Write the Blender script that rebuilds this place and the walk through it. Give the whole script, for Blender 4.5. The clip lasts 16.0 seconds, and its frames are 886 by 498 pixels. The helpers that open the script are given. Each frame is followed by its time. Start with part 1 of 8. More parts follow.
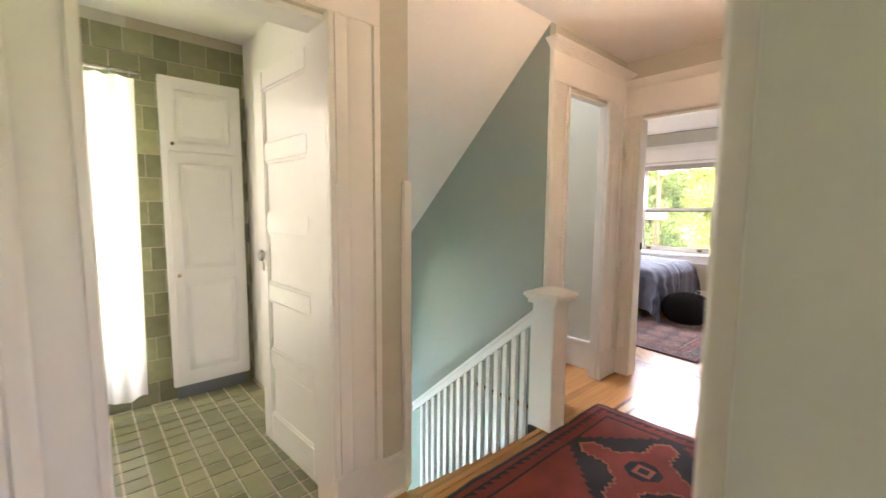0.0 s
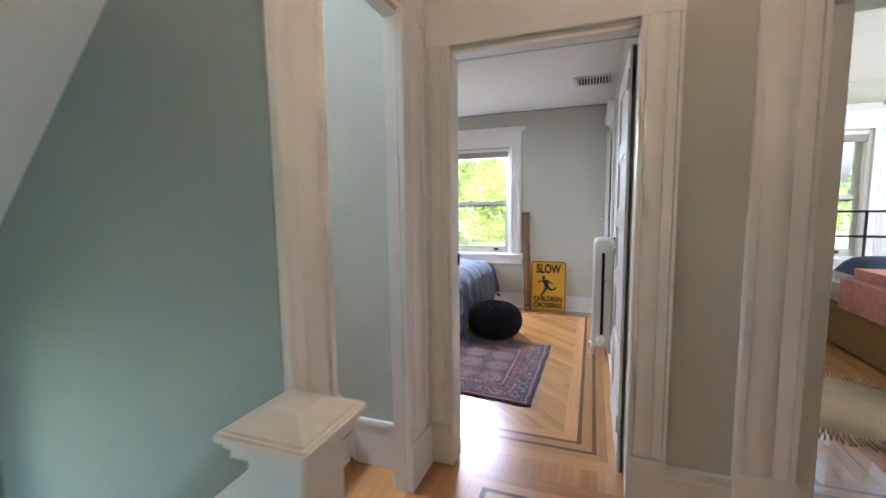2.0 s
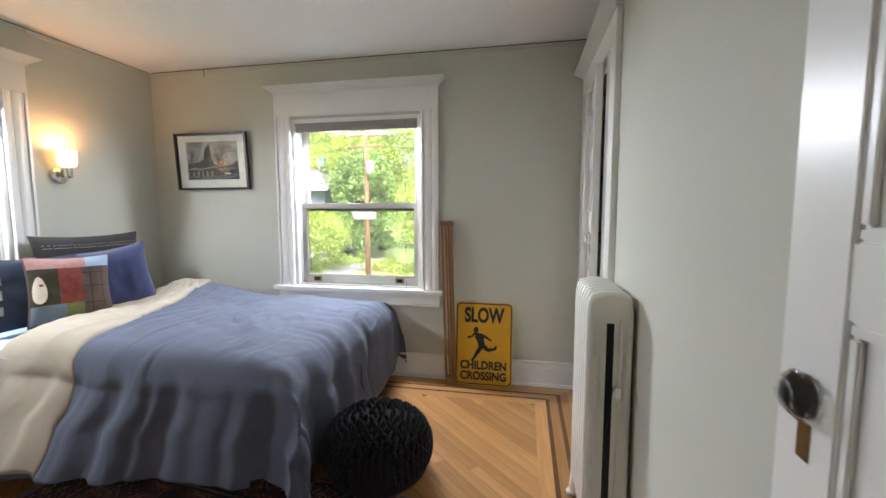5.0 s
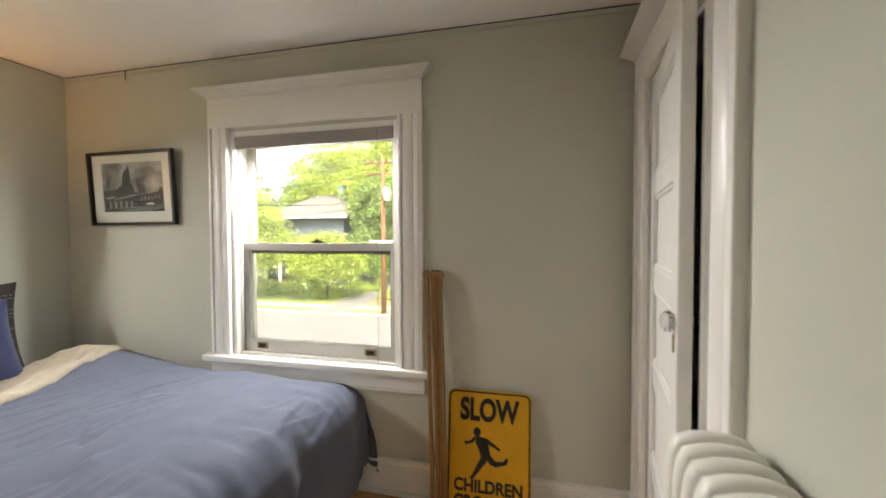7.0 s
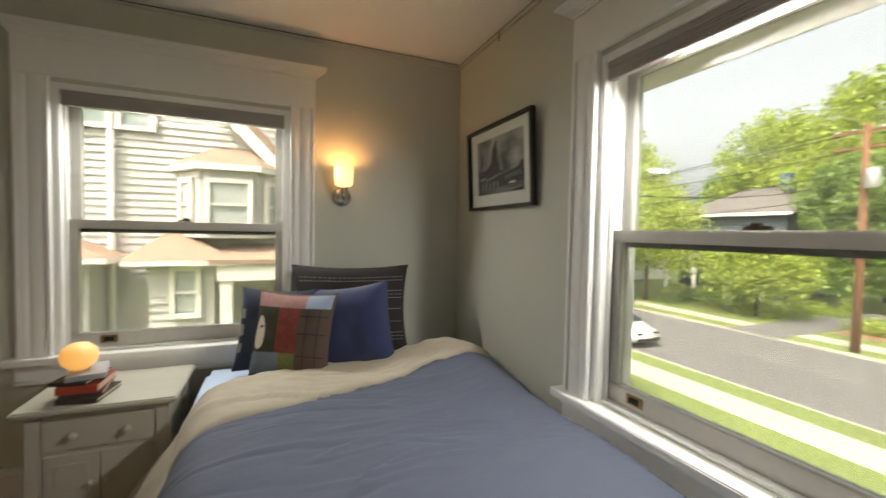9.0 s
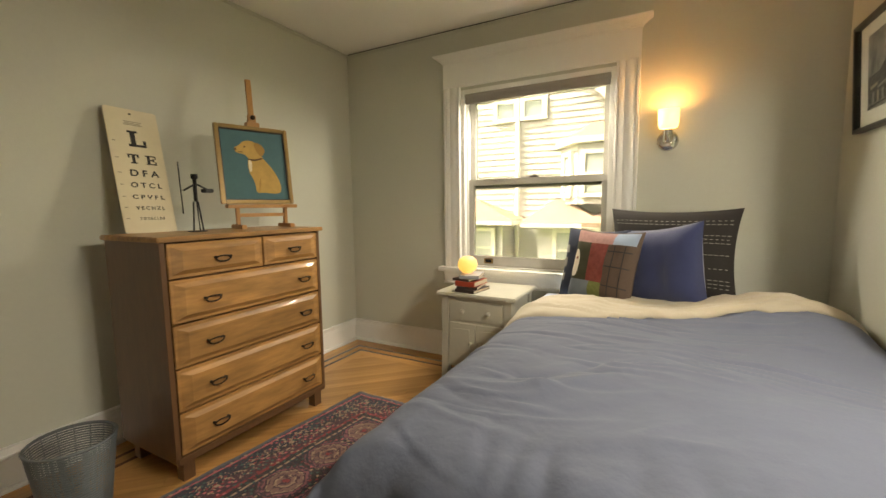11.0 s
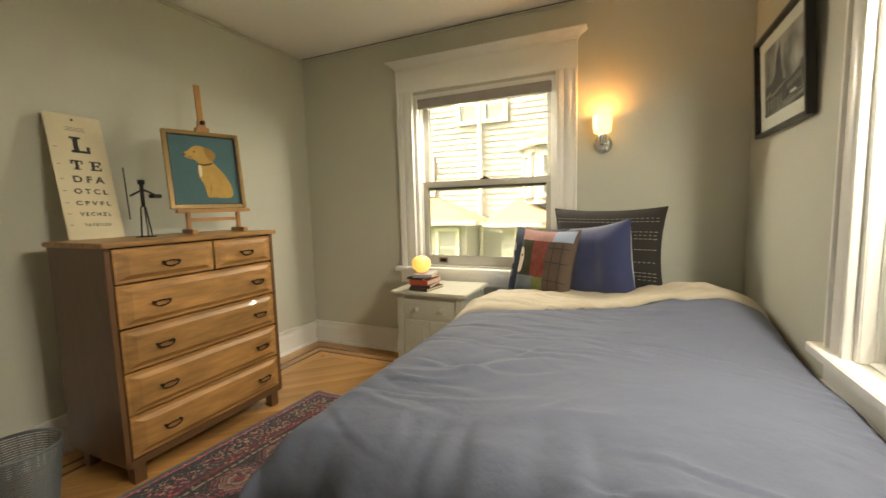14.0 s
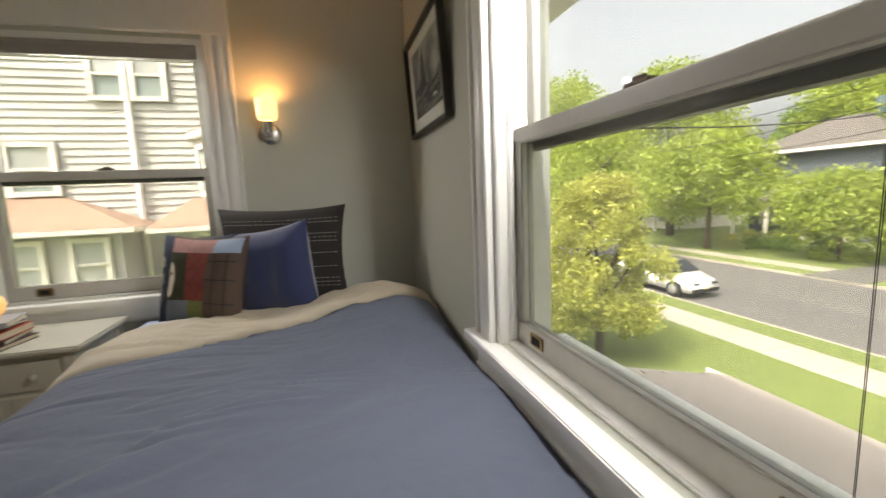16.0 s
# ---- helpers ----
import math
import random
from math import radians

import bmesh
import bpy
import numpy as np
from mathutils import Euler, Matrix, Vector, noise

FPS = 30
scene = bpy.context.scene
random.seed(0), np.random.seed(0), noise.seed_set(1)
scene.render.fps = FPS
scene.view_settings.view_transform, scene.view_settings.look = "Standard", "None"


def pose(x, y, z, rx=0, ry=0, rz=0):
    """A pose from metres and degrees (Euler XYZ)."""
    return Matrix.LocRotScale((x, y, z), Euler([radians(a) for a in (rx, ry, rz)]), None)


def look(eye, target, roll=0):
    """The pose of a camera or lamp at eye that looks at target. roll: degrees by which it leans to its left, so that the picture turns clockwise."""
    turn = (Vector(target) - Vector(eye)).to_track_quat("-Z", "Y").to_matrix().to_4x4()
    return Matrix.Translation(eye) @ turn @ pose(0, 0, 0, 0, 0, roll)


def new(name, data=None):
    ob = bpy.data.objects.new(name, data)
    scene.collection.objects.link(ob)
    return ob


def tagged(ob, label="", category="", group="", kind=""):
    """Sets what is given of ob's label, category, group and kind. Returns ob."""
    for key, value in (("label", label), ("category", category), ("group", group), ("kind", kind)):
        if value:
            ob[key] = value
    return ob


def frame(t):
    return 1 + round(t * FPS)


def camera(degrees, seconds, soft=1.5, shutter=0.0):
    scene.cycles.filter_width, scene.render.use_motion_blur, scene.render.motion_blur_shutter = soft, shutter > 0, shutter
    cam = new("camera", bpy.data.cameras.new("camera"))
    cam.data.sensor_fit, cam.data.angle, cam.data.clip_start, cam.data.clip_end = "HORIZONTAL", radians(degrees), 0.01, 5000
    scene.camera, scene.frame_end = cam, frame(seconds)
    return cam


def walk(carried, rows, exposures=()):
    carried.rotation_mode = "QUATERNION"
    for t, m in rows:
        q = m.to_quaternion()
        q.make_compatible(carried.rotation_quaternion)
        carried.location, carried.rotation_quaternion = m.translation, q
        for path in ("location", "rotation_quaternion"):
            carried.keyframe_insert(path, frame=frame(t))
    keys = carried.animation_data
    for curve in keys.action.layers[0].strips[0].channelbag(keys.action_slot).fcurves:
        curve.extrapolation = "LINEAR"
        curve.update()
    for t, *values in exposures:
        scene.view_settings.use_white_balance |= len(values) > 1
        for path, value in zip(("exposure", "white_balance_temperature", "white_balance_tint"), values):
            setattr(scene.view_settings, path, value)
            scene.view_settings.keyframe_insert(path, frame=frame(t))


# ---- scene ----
from math import cos, pi, sin

# The camera and its walk
cam = camera(94.3, 16.0, shutter=0.3)
PATH = [
    (0, (1.363, 0.734, 1.331), (2.687, 2.22, 1.137), 0.4),
    (0.5, (1.641, 1.041, 1.342), (3.097, 2.4, 1.163), 0.1),
    (1, (1.985, 1.261, 1.341), (3.641, 2.37, 1.176), -0.5),
    (1.5, (2.361, 1.412, 1.332), (4.162, 2.263, 1.154), -0.8),
    (2, (2.742, 1.489, 1.312), (4.611, 2.17, 1.108), -0.7),
    (2.5, (3.205, 1.516, 1.323), (5.1, 2.119, 1.095), -0.4),
    (3, (3.606, 1.553, 1.306), (5.516, 2.099, 1.076), -0.3),
    (3.5, (4.01, 1.592, 1.308), (5.93, 2.102, 1.082), -0.3),
    (6, (5.429, 1.74, 1.337), (7.397, 2.062, 1.186), -0.0),
    (6.5, (5.686, 1.678, 1.368), (7.654, 2.013, 1.254), 0.0),
    (7, (5.912, 1.713, 1.41), (7.85, 2.201, 1.348), -0.2),
    (7.5, (6.123, 1.797, 1.438), (7.964, 2.577, 1.436), -0.3),
    (8, (6.367, 1.896, 1.446), (8.001, 3.049, 1.451), -0.0),
    (8.5, (6.637, 2.093, 1.37), (7.912, 3.633, 1.361), 0.5),
    (9, (6.835, 2.298, 1.348), (7.603, 4.144, 1.272), 1.1),
    (9.5, (6.955, 2.32, 1.27), (7.083, 4.31, 1.118), 1.3),
    (10, (7.046, 2.221, 1.22), (6.533, 4.146, 1.045), 0.9),
    (12.5, (7.381, 1.926, 1.176), (6.317, 3.605, 0.952), -1.3),
    (13, (7.379, 1.94, 1.181), (6.352, 3.642, 0.962), -1.5),
    (13.5, (7.372, 1.947, 1.18), (6.411, 3.688, 0.969), -1.6),
    (14, (7.382, 1.977, 1.188), (6.56, 3.789, 0.983), -1.5),
    (14.5, (7.403, 2.031, 1.208), (6.813, 3.931, 1.001), -1.5),
    (15, (7.423, 2.097, 1.211), (7.146, 4.066, 0.997), -1.6),
    (15.5, (7.441, 2.185, 1.206), (7.548, 4.168, 0.967), -2.0),
    (16, (7.496, 2.346, 1.189), (8.02, 4.258, 0.924), -2.4),
]
EXPOSURES = [(0, 4.32, 6500, 26), (0.5, 4.22, 5900, 22), (1, 4.15, 5100, 16), (1.5, 4.0, 5200, 15), (2, 3.9, 5500, 19), (2.5, 4.0, 5250, 15), (3, 4.0, 5600, 16), (3.5, 3.9, 5600, 14),
             (6, 3.22, 6500, 15), (7.5, 3.12, 7200, 15), (8, 2.9, 7300, 15), (8.5, 2.6, 7200, 13), (9, 2.32, 7100, 12), (9.5, 2.45, 7200, 12), (10, 2.68, 8500, 14), (12.5, 3.18, 8900, 6), (14, 3.0, 8800, 10), (15, 2.95, 8300, 11), (16, 2.18, 7100, 14)]
walk(cam, [(t, look(eye, target, roll)) for t, eye, target, roll in PATH], EXPOSURES)

# World, sun, the light of windows and added fill lamps
SUN_FROM = Vector((-0.62, -0.32, 0.9)).normalized()
world = bpy.data.worlds.new("sky")
scene.world = world
world.use_nodes = True
wn = world.node_tree.nodes
sky = wn.new("ShaderNodeTexSky")
sky.sky_type = "NISHITA"
sky.sun_disc = False
sky.sun_elevation = math.asin(SUN_FROM.z)
sky.sun_rotation = math.atan2(SUN_FROM.x, SUN_FROM.y)
sky.air_density, sky.dust_density = 1.0, 8.0
wn["Background"].inputs["Strength"].default_value = 0.15
# a bright hazy sky: most of the blue is washed out
haze = wn.new("ShaderNodeHueSaturation")
haze.inputs["Saturation"].default_value, haze.inputs["Value"].default_value = 0.36, 1.25
world.node_tree.links.new(sky.outputs["Color"], haze.inputs["Color"])
world.node_tree.links.new(haze.outputs["Color"], wn["Background"].inputs["Color"])
sun_data = bpy.data.lights.new("sun", "SUN")
sun_data.energy, sun_data.angle, sun_data.color = 1.8, radians(0.6), (1.0, 0.965, 0.91)
sun_lamp = new("sun", sun_data)
sun_lamp.matrix_world = look(SUN_FROM * 40, (0, 0, 0))


def area_lamp(name, eye, target, w, h, watts, colour=(0.93, 0.97, 1.0)):
    data = bpy.data.lights.new(name, "AREA")
    data.shape, data.size, data.size_y, data.energy, data.color = "RECTANGLE", w, h, watts, colour
    ob = new(name, data)
    ob.matrix_world = look(eye, target)
    return ob


def bulb(name, at, watts, colour, radius=0.02):
    data = bpy.data.lights.new(name, "POINT")
    data.energy, data.color, data.shadow_soft_size = watts, colour, radius
    ob = new(name, data)
    ob.location = at
    return ob


area_lamp("daylight_street_window", (8.075, 3.015, 1.935), (7.25, 2.95, 0.9), 0.5, 0.05, 5.4)
area_lamp("daylight_side_window", (6.395, 4.925, 1.935), (6.45, 4.1, 0.85), 0.5, 0.05, 3.4)
# Fill lamp added in an unseen south opening to brighten the second bedroom
area_lamp("daylight_second_bedroom", (6.3, -2.9, 1.5), (6.2, 0, 1.0), 1.2, 1.3, 6)
area_lamp("daylight_bathroom", (1.2, 3.96, 1.5), (1.3, 2.4, 1.0), 0.45, 1.3, 1.05, (1.0, 0.88, 0.74))
area_lamp("daylight_attic", (4.0, 4.7, 3.75), (4.15, 3.0, 1.2), 0.6, 0.9, 8.5, (0.96, 0.97, 1.0))
# Unseen fill lamp low in the stairwell, added to brighten its green wall
area_lamp("daylight_landing", (2.62, 3.2, -1.2), (3.5, 3.1, -0.6), 0.7, 0.9, 11, (0.66, 0.94, 1.0))
# Fill lamp behind the start of the walk, added to light the hall
area_lamp("daylight_hall_end", (1.1, -1.1, 1.6), (1.9, 1.6, 1.0), 1.0, 1.3, 0.3, (0.9, 0.96, 1.0))
bulb("wall_light_bulb", (7.217, 4.765, 1.70), 0.6, (1.0, 0.48, 0.15), 0.035)
bulb("hall_light_bulb", (3.2, 0.98, 1.93), 2.7, (1.0, 0.66, 0.40), 0.03)

# Materials
M = {}


def material(name, colour, rough=0.6, grain=0.0, grain_scale=40.0, blotch=0.0, blotch_scale=3.0, bump=0.0, bump_scale=200.0,
             metal=0.0, vary=0.0, stretch=(1, 1, 1), sheen=0.0, coat=0.0, by_piece=False):
    m = bpy.data.materials.new(name)
    m.use_nodes = True
    nt = m.node_tree
    n, l = nt.nodes, nt.links
    p = n["Principled BSDF"]
    p.inputs["Roughness"].default_value, p.inputs["Metallic"].default_value = rough, metal
    p.inputs["Sheen Weight"].default_value, p.inputs["Coat Weight"].default_value = sheen, coat
    tc = n.new("ShaderNodeTexCoord")
    mp = n.new("ShaderNodeMapping")
    mp.inputs["Scale"].default_value = stretch
    l.new(tc.outputs["Object"], mp.inputs["Vector"])
    out = None
    value = n.new("ShaderNodeValue")
    value.outputs[0].default_value = 1.0
    out = value.outputs[0]

    def times(sock, amount):
        nonlocal out
        a = n.new("ShaderNodeMath")
        a.operation = "MULTIPLY_ADD"
        l.new(sock, a.inputs[0])
        a.inputs[1].default_value, a.inputs[2].default_value = 2 * amount, 1 - amount
        b = n.new("ShaderNodeMath")
        b.operation = "MULTIPLY"
        l.new(out, b.inputs[0])
        l.new(a.outputs[0], b.inputs[1])
        out = b.outputs[0]

    for amount, scale in ((grain, grain_scale), (blotch, blotch_scale)):
        if amount:
            t = n.new("ShaderNodeTexNoise")
            t.inputs["Scale"].default_value, t.inputs["Detail"].default_value = scale, 5
            l.new(mp.outputs[0], t.inputs["Vector"])
            times(t.outputs["Fac"], amount)
    if vary:
        if by_piece:
            g = n.new("ShaderNodeNewGeometry")
            times(g.outputs["Random Per Island"], vary)
        else:
            o = n.new("ShaderNodeObjectInfo")
            times(o.outputs["Random"], vary)
    mul = n.new("ShaderNodeVectorMath")
    mul.operation = "SCALE"
    mul.inputs[0].default_value = colour
    l.new(out, mul.inputs["Scale"])
    l.new(mul.outputs[0], p.inputs["Base Color"])
    if bump:
        t = n.new("ShaderNodeTexNoise")
        t.inputs["Scale"].default_value, t.inputs["Detail"].default_value = bump_scale, 4
        l.new(mp.outputs[0], t.inputs["Vector"])
        b = n.new("ShaderNodeBump")
        b.inputs["Strength"].default_value, b.inputs["Distance"].default_value = bump, 0.004
        l.new(t.outputs["Fac"], b.inputs["Height"])
        l.new(b.outputs[0], p.inputs["Normal"])
    M[name] = m
    return m


def glowing(name, colour, strength, base=(0.9, 0.85, 0.75)):
    m = material(name, base, 0.4)
    p = m.node_tree.nodes["Principled BSDF"]
    p.inputs["Emission Color"].default_value = (*colour, 1)
    p.inputs["Emission Strength"].default_value = strength
    return m


material("wall_paint", (0.53, 0.53, 0.45), 0.75, 0.03, 60, 0.05, 1.5, 0.12, 120)
material("sage_paint", (0.33, 0.385, 0.345), 0.7, 0.03, 60, 0.05, 1.5, 0.12, 120)
material("ceiling_paint", (0.80, 0.785, 0.745), 0.85, 0.02, 60, 0.04, 1.2, 0.1, 90)
material("white_paint", (0.8, 0.79, 0.75), 0.33, 0.02, 25, 0.05, 3, 0.06, 45)
# Storm frame grey with the shadow under the meeting rail mixed into it
material("shaded_storm_grey", (0.15, 0.155, 0.155), 0.5, 0.1, 40, 0.1, 5, metal=0.3)
# Aged sash paint, darkened further for the backlit shade on its room side
material("shaded_sash_paint", (0.52, 0.505, 0.46), 0.4, 0.08, 30, 0.12, 5, 0.2, 60)
# Near-black solid that paints the shade inside gaps, slots and recesses
material("black_gap", (0.008, 0.008, 0.008), 0.9)
material("oak_floor", (0.44, 0.225, 0.08), 0.27, 0.3, 12, 0.12, 2, 0.04, 60, vary=0.2, stretch=(0.25, 4, 1), coat=0.35)
material("walnut_inlay", (0.13, 0.06, 0.025), 0.25, 0.2, 20, 0.1, 3, vary=0.1, coat=0.25)
material("subfloor", (0.06, 0.03, 0.015), 0.8)
material("duvet_cotton", (0.086, 0.099, 0.139), 0.85, 0.06, 220, 0.07, 3, 0.5, 45, sheen=0.06)
material("cream_cotton", (0.42, 0.365, 0.275), 0.85, 0.05, 220, 0.06, 4, 0.3, 60, sheen=0.1)
material("mattress_cloth", (0.6, 0.62, 0.68), 0.9, 0.05, 90)
material("sheet_cloth", (0.5, 0.6, 0.75), 0.9, 0.05, 90)
material("bed_base", (0.03, 0.03, 0.035), 0.9, 0.1, 60)
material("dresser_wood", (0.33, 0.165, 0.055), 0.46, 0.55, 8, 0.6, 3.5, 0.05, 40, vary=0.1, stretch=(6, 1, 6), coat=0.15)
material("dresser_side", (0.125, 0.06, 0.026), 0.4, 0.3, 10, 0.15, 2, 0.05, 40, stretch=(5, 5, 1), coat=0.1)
material("bronze", (0.045, 0.032, 0.022), 0.4, 0.2, 60, metal=0.9)
material("chrome", (0.6, 0.58, 0.55), 0.16, metal=1.0)
material("brass", (0.30, 0.21, 0.09), 0.35, 0.15, 60, metal=1.0)
material("iron", (0.02, 0.02, 0.02), 0.5, 0.2, 60, metal=0.6)
material("grey_wire", (0.17, 0.19, 0.2), 0.5, 0.1, 60, metal=0.3, bump=0.2)
material("radiator_paint", (0.76, 0.75, 0.68), 0.35, 0.03, 30, 0.06, 6, 1.0, 22)
material("sign_yellow", (0.62, 0.33, 0.015), 0.4, 0.08, 30, 0.14, 6)
material("sign_black", (0.012, 0.012, 0.012), 0.5, 0.1, 40)
material("bamboo", (0.26, 0.14, 0.05), 0.45, 0.25, 20, 0.1, 4, stretch=(8, 8, 1))
material("easel_wood", (0.42, 0.2, 0.06), 0.45, 0.2, 20, 0.1, 3, stretch=(6, 6, 1))
material("gilt_frame", (0.27, 0.17, 0.06), 0.4, 0.2, 40, metal=0.4)
material("dark_frame", (0.012, 0.011, 0.01), 0.35, 0.1, 40)
material("mat_board", (0.72, 0.69, 0.62), 0.9, 0.02, 80)
material("canvas_teal", (0.055, 0.135, 0.15), 0.8, 0.1, 60, 0.12, 8, 0.2, 300)
material("dog_tan", (0.47, 0.29, 0.085), 0.8, 0.15, 40, 0.2, 10, 0.2, 300)
material("dog_ear", (0.36, 0.20, 0.055), 0.8, 0.15, 40, 0.2, 10, 0.2, 300)
material("dog_pale", (0.68, 0.6, 0.44), 0.8, 0.1, 40)
material("dog_dark", (0.1, 0.05, 0.02), 0.8)
material("card_cream", (0.66, 0.58, 0.41), 0.8, 0.05, 30, 0.08, 5)
material("ink", (0.03, 0.028, 0.025), 0.8, 0.1, 60)
material("ink_soft", (0.055, 0.052, 0.048), 0.8, 0.4, 30, 0.4, 8)
material("photo_grey", (0.22, 0.21, 0.19), 0.8, 0.3, 30, 0.3, 8)
material("ink_pale", (0.3, 0.26, 0.19), 0.8, 0.1, 60)
material("nightstand_paint", (0.45, 0.43, 0.35), 0.5, 0.06, 25, 0.1, 4, 0.1, 60)
material("book_red", (0.42, 0.06, 0.03), 0.6, 0.1, 40)
material("book_dark", (0.05, 0.035, 0.03), 0.6, 0.1, 40)
material("book_grey", (0.32, 0.33, 0.34), 0.6, 0.1, 40)
material("book_pages", (0.6, 0.52, 0.38), 0.9, 0.12, 200, stretch=(1, 1, 8))
material("navy_velvet", (0.015, 0.024, 0.085), 0.8, 0.1, 80, 0.1, 6, 0.2, 300, sheen=0.4)
material("navy_cloth", (0.02, 0.028, 0.05), 0.9, 0.1, 120, 0.1, 6, 0.2, 400)
material("striped_cloth", (0.026, 0.022, 0.02), 0.9, 0.2, 120, 0.1, 6, 0.2, 400)
material("stitch_white", (0.27, 0.26, 0.24), 0.9)
material("patch_brown", (0.09, 0.06, 0.045), 0.95, 0.15, 150, bump=0.25, bump_scale=300)
material("patch_red", (0.19, 0.04, 0.03), 0.95, 0.4, 60, bump=0.25, bump_scale=300)
material("patch_green", (0.04, 0.038, 0.018), 0.95, 0.15, 150, bump=0.25, bump_scale=300)
material("patch_lime", (0.14, 0.155, 0.05), 0.95, 0.35, 60, bump=0.25, bump_scale=300)
material("patch_blue", (0.27, 0.34, 0.44), 0.95, 0.1, 150, bump=0.25, bump_scale=300)
material("patch_grey", (0.14, 0.17, 0.2), 0.95, 0.1, 150, bump=0.25, bump_scale=300)
material("patch_pink", (0.33, 0.18, 0.16), 0.95, 0.3, 60, bump=0.25, bump_scale=300)
material("patch_cream", (0.66, 0.58, 0.47), 0.95, 0.1, 100)
material("pouf_wool", (0.010, 0.010, 0.012), 0.95, 0.2, 90, bump=0.3, bump_scale=200)
material("blind_cloth", (0.36, 0.33, 0.3), 0.9, 0.08, 100)
material("vent_white", (0.62, 0.61, 0.58), 0.5, 0.05, 40)
material("bath_tile", (0.215, 0.22, 0.115), 0.18, 0.12, 20, 0.35, 5, 0.04, 30, vary=0.3, coat=0.3)
material("bath_floor_tile", (0.20, 0.205, 0.105), 0.25, 0.12, 30, 0.15, 6, 0.04, 30, vary=0.2)
material("grout", (0.45, 0.41, 0.29), 0.9, 0.1, 90)
material("teal_tile", (0.12, 0.42, 0.38), 0.3, 0.1, 20, 0.1, 4)
material("stair_grey", (0.13, 0.14, 0.135), 0.5, 0.08, 40, 0.1, 5)
material("lamp_shade", (0.7, 0.6, 0.45), 0.9, 0.04, 80)
material("white_ceramic", (0.75, 0.73, 0.68), 0.2)
material("quilt", (0.36, 0.15, 0.11), 0.9, 0.5, 18, 0.3, 5)
material("bed_skirt", (0.20, 0.11, 0.03), 0.9, 0.3, 30, stretch=(1, 8, 1))
material("jute", (0.42, 0.33, 0.22), 0.95, 0.3, 60, 0.15, 5, 0.4, 120)
material("chest_wood", (0.36, 0.16, 0.05), 0.4, 0.25, 12, 0.1, 3, stretch=(6, 6, 1))
glowing("shade_glow", (1.0, 0.56, 0.17), 0.42)
glowing("globe_glow", (1.0, 0.47, 0.10), 0.15, (0.7, 0.5, 0.25))
glowing("hall_shade_glow", (1.0, 0.8, 0.5), 1.0)
# Outdoors
material("grass", (0.14, 0.18, 0.045), 0.95, 0.35, 6, 0.2, 0.4, 0.6, 30)
material("asphalt", (0.12, 0.115, 0.112), 0.9, 0.2, 30, 0.12, 0.5, 0.3, 60)
material("concrete", (0.36, 0.33, 0.28), 0.9, 0.15, 12, 0.12, 1, 0.2, 40)


def leaf_material(name, colour, vary=0.35):
    """Leaves and thin cloth let half of the light through."""
    m = material(name, colour, 0.6, 0.2 if vary > 0.1 else 0.03, 2, vary=vary, by_piece=True)
    n, l = m.node_tree.nodes, m.node_tree.links
    p = n["Principled BSDF"]
    tl, add = n.new("ShaderNodeBsdfTranslucent"), n.new("ShaderNodeAddShader")
    l.new(p.inputs["Base Color"].links[0].from_socket, tl.inputs["Color"])
    l.new(p.outputs[0], add.inputs[0])
    l.new(tl.outputs[0], add.inputs[1])
    l.new(add.outputs[0], n["Material Output"].inputs["Surface"])


leaf_material("curtain_cloth", (0.44, 0.43, 0.40), 0.02)
leaf_material("leaf_light", (0.165, 0.205, 0.03))
leaf_material("leaf_dark", (0.10, 0.15, 0.03))
leaf_material("leaf_gold", (0.225, 0.235, 0.05))
material("bark", (0.09, 0.065, 0.045), 0.9, 0.3, 20, 0.2, 3, 0.5, 40, stretch=(3, 3, 1))
material("pole_wood", (0.17, 0.075, 0.035), 0.85, 0.25, 20, 0.15, 3, stretch=(4, 4, 1))
material("siding", (0.48, 0.475, 0.45), 0.6, 0.04, 20, 0.05, 2, vary=0.04)
material("siding_trim", (0.74, 0.72, 0.66), 0.5, 0.04, 20)
material("shingle_tan", (0.30, 0.20, 0.145), 0.95, 0.3, 25, 0.15, 2, 0.3, 60)
material("shingle_porch", (0.37, 0.33, 0.30), 0.95, 0.25, 25, 0.15, 2, 0.3, 60)
material("shingle_grey", (0.125, 0.112, 0.105), 0.95, 0.3, 25, 0.15, 2, 0.3, 60)
material("far_wall", (0.10, 0.12, 0.15), 0.8, 0.1, 6)
material("brick", (0.28, 0.10, 0.06), 0.9, 0.2, 12)
material("blue_paint", (0.10, 0.16, 0.26), 0.7, 0.1, 10)
material("car_paint", (0.75, 0.75, 0.74), 0.2, coat=0.6)
material("car_silver", (0.4, 0.4, 0.4), 0.25, metal=0.5, coat=0.5)
material("tyre", (0.015, 0.015, 0.015), 0.85)
material("car_glass", (0.02, 0.025, 0.03), 0.06)
material("window_dark", (0.30, 0.36, 0.35), 0.12, 0.05, 3)
material("blind_slat", (0.42, 0.45, 0.43), 0.6)
material("roof_soffit", (0.75, 0.74, 0.7), 0.7, 0.04, 30)
material("dirt", (0.22, 0.12, 0.07), 0.95, 0.3, 8)


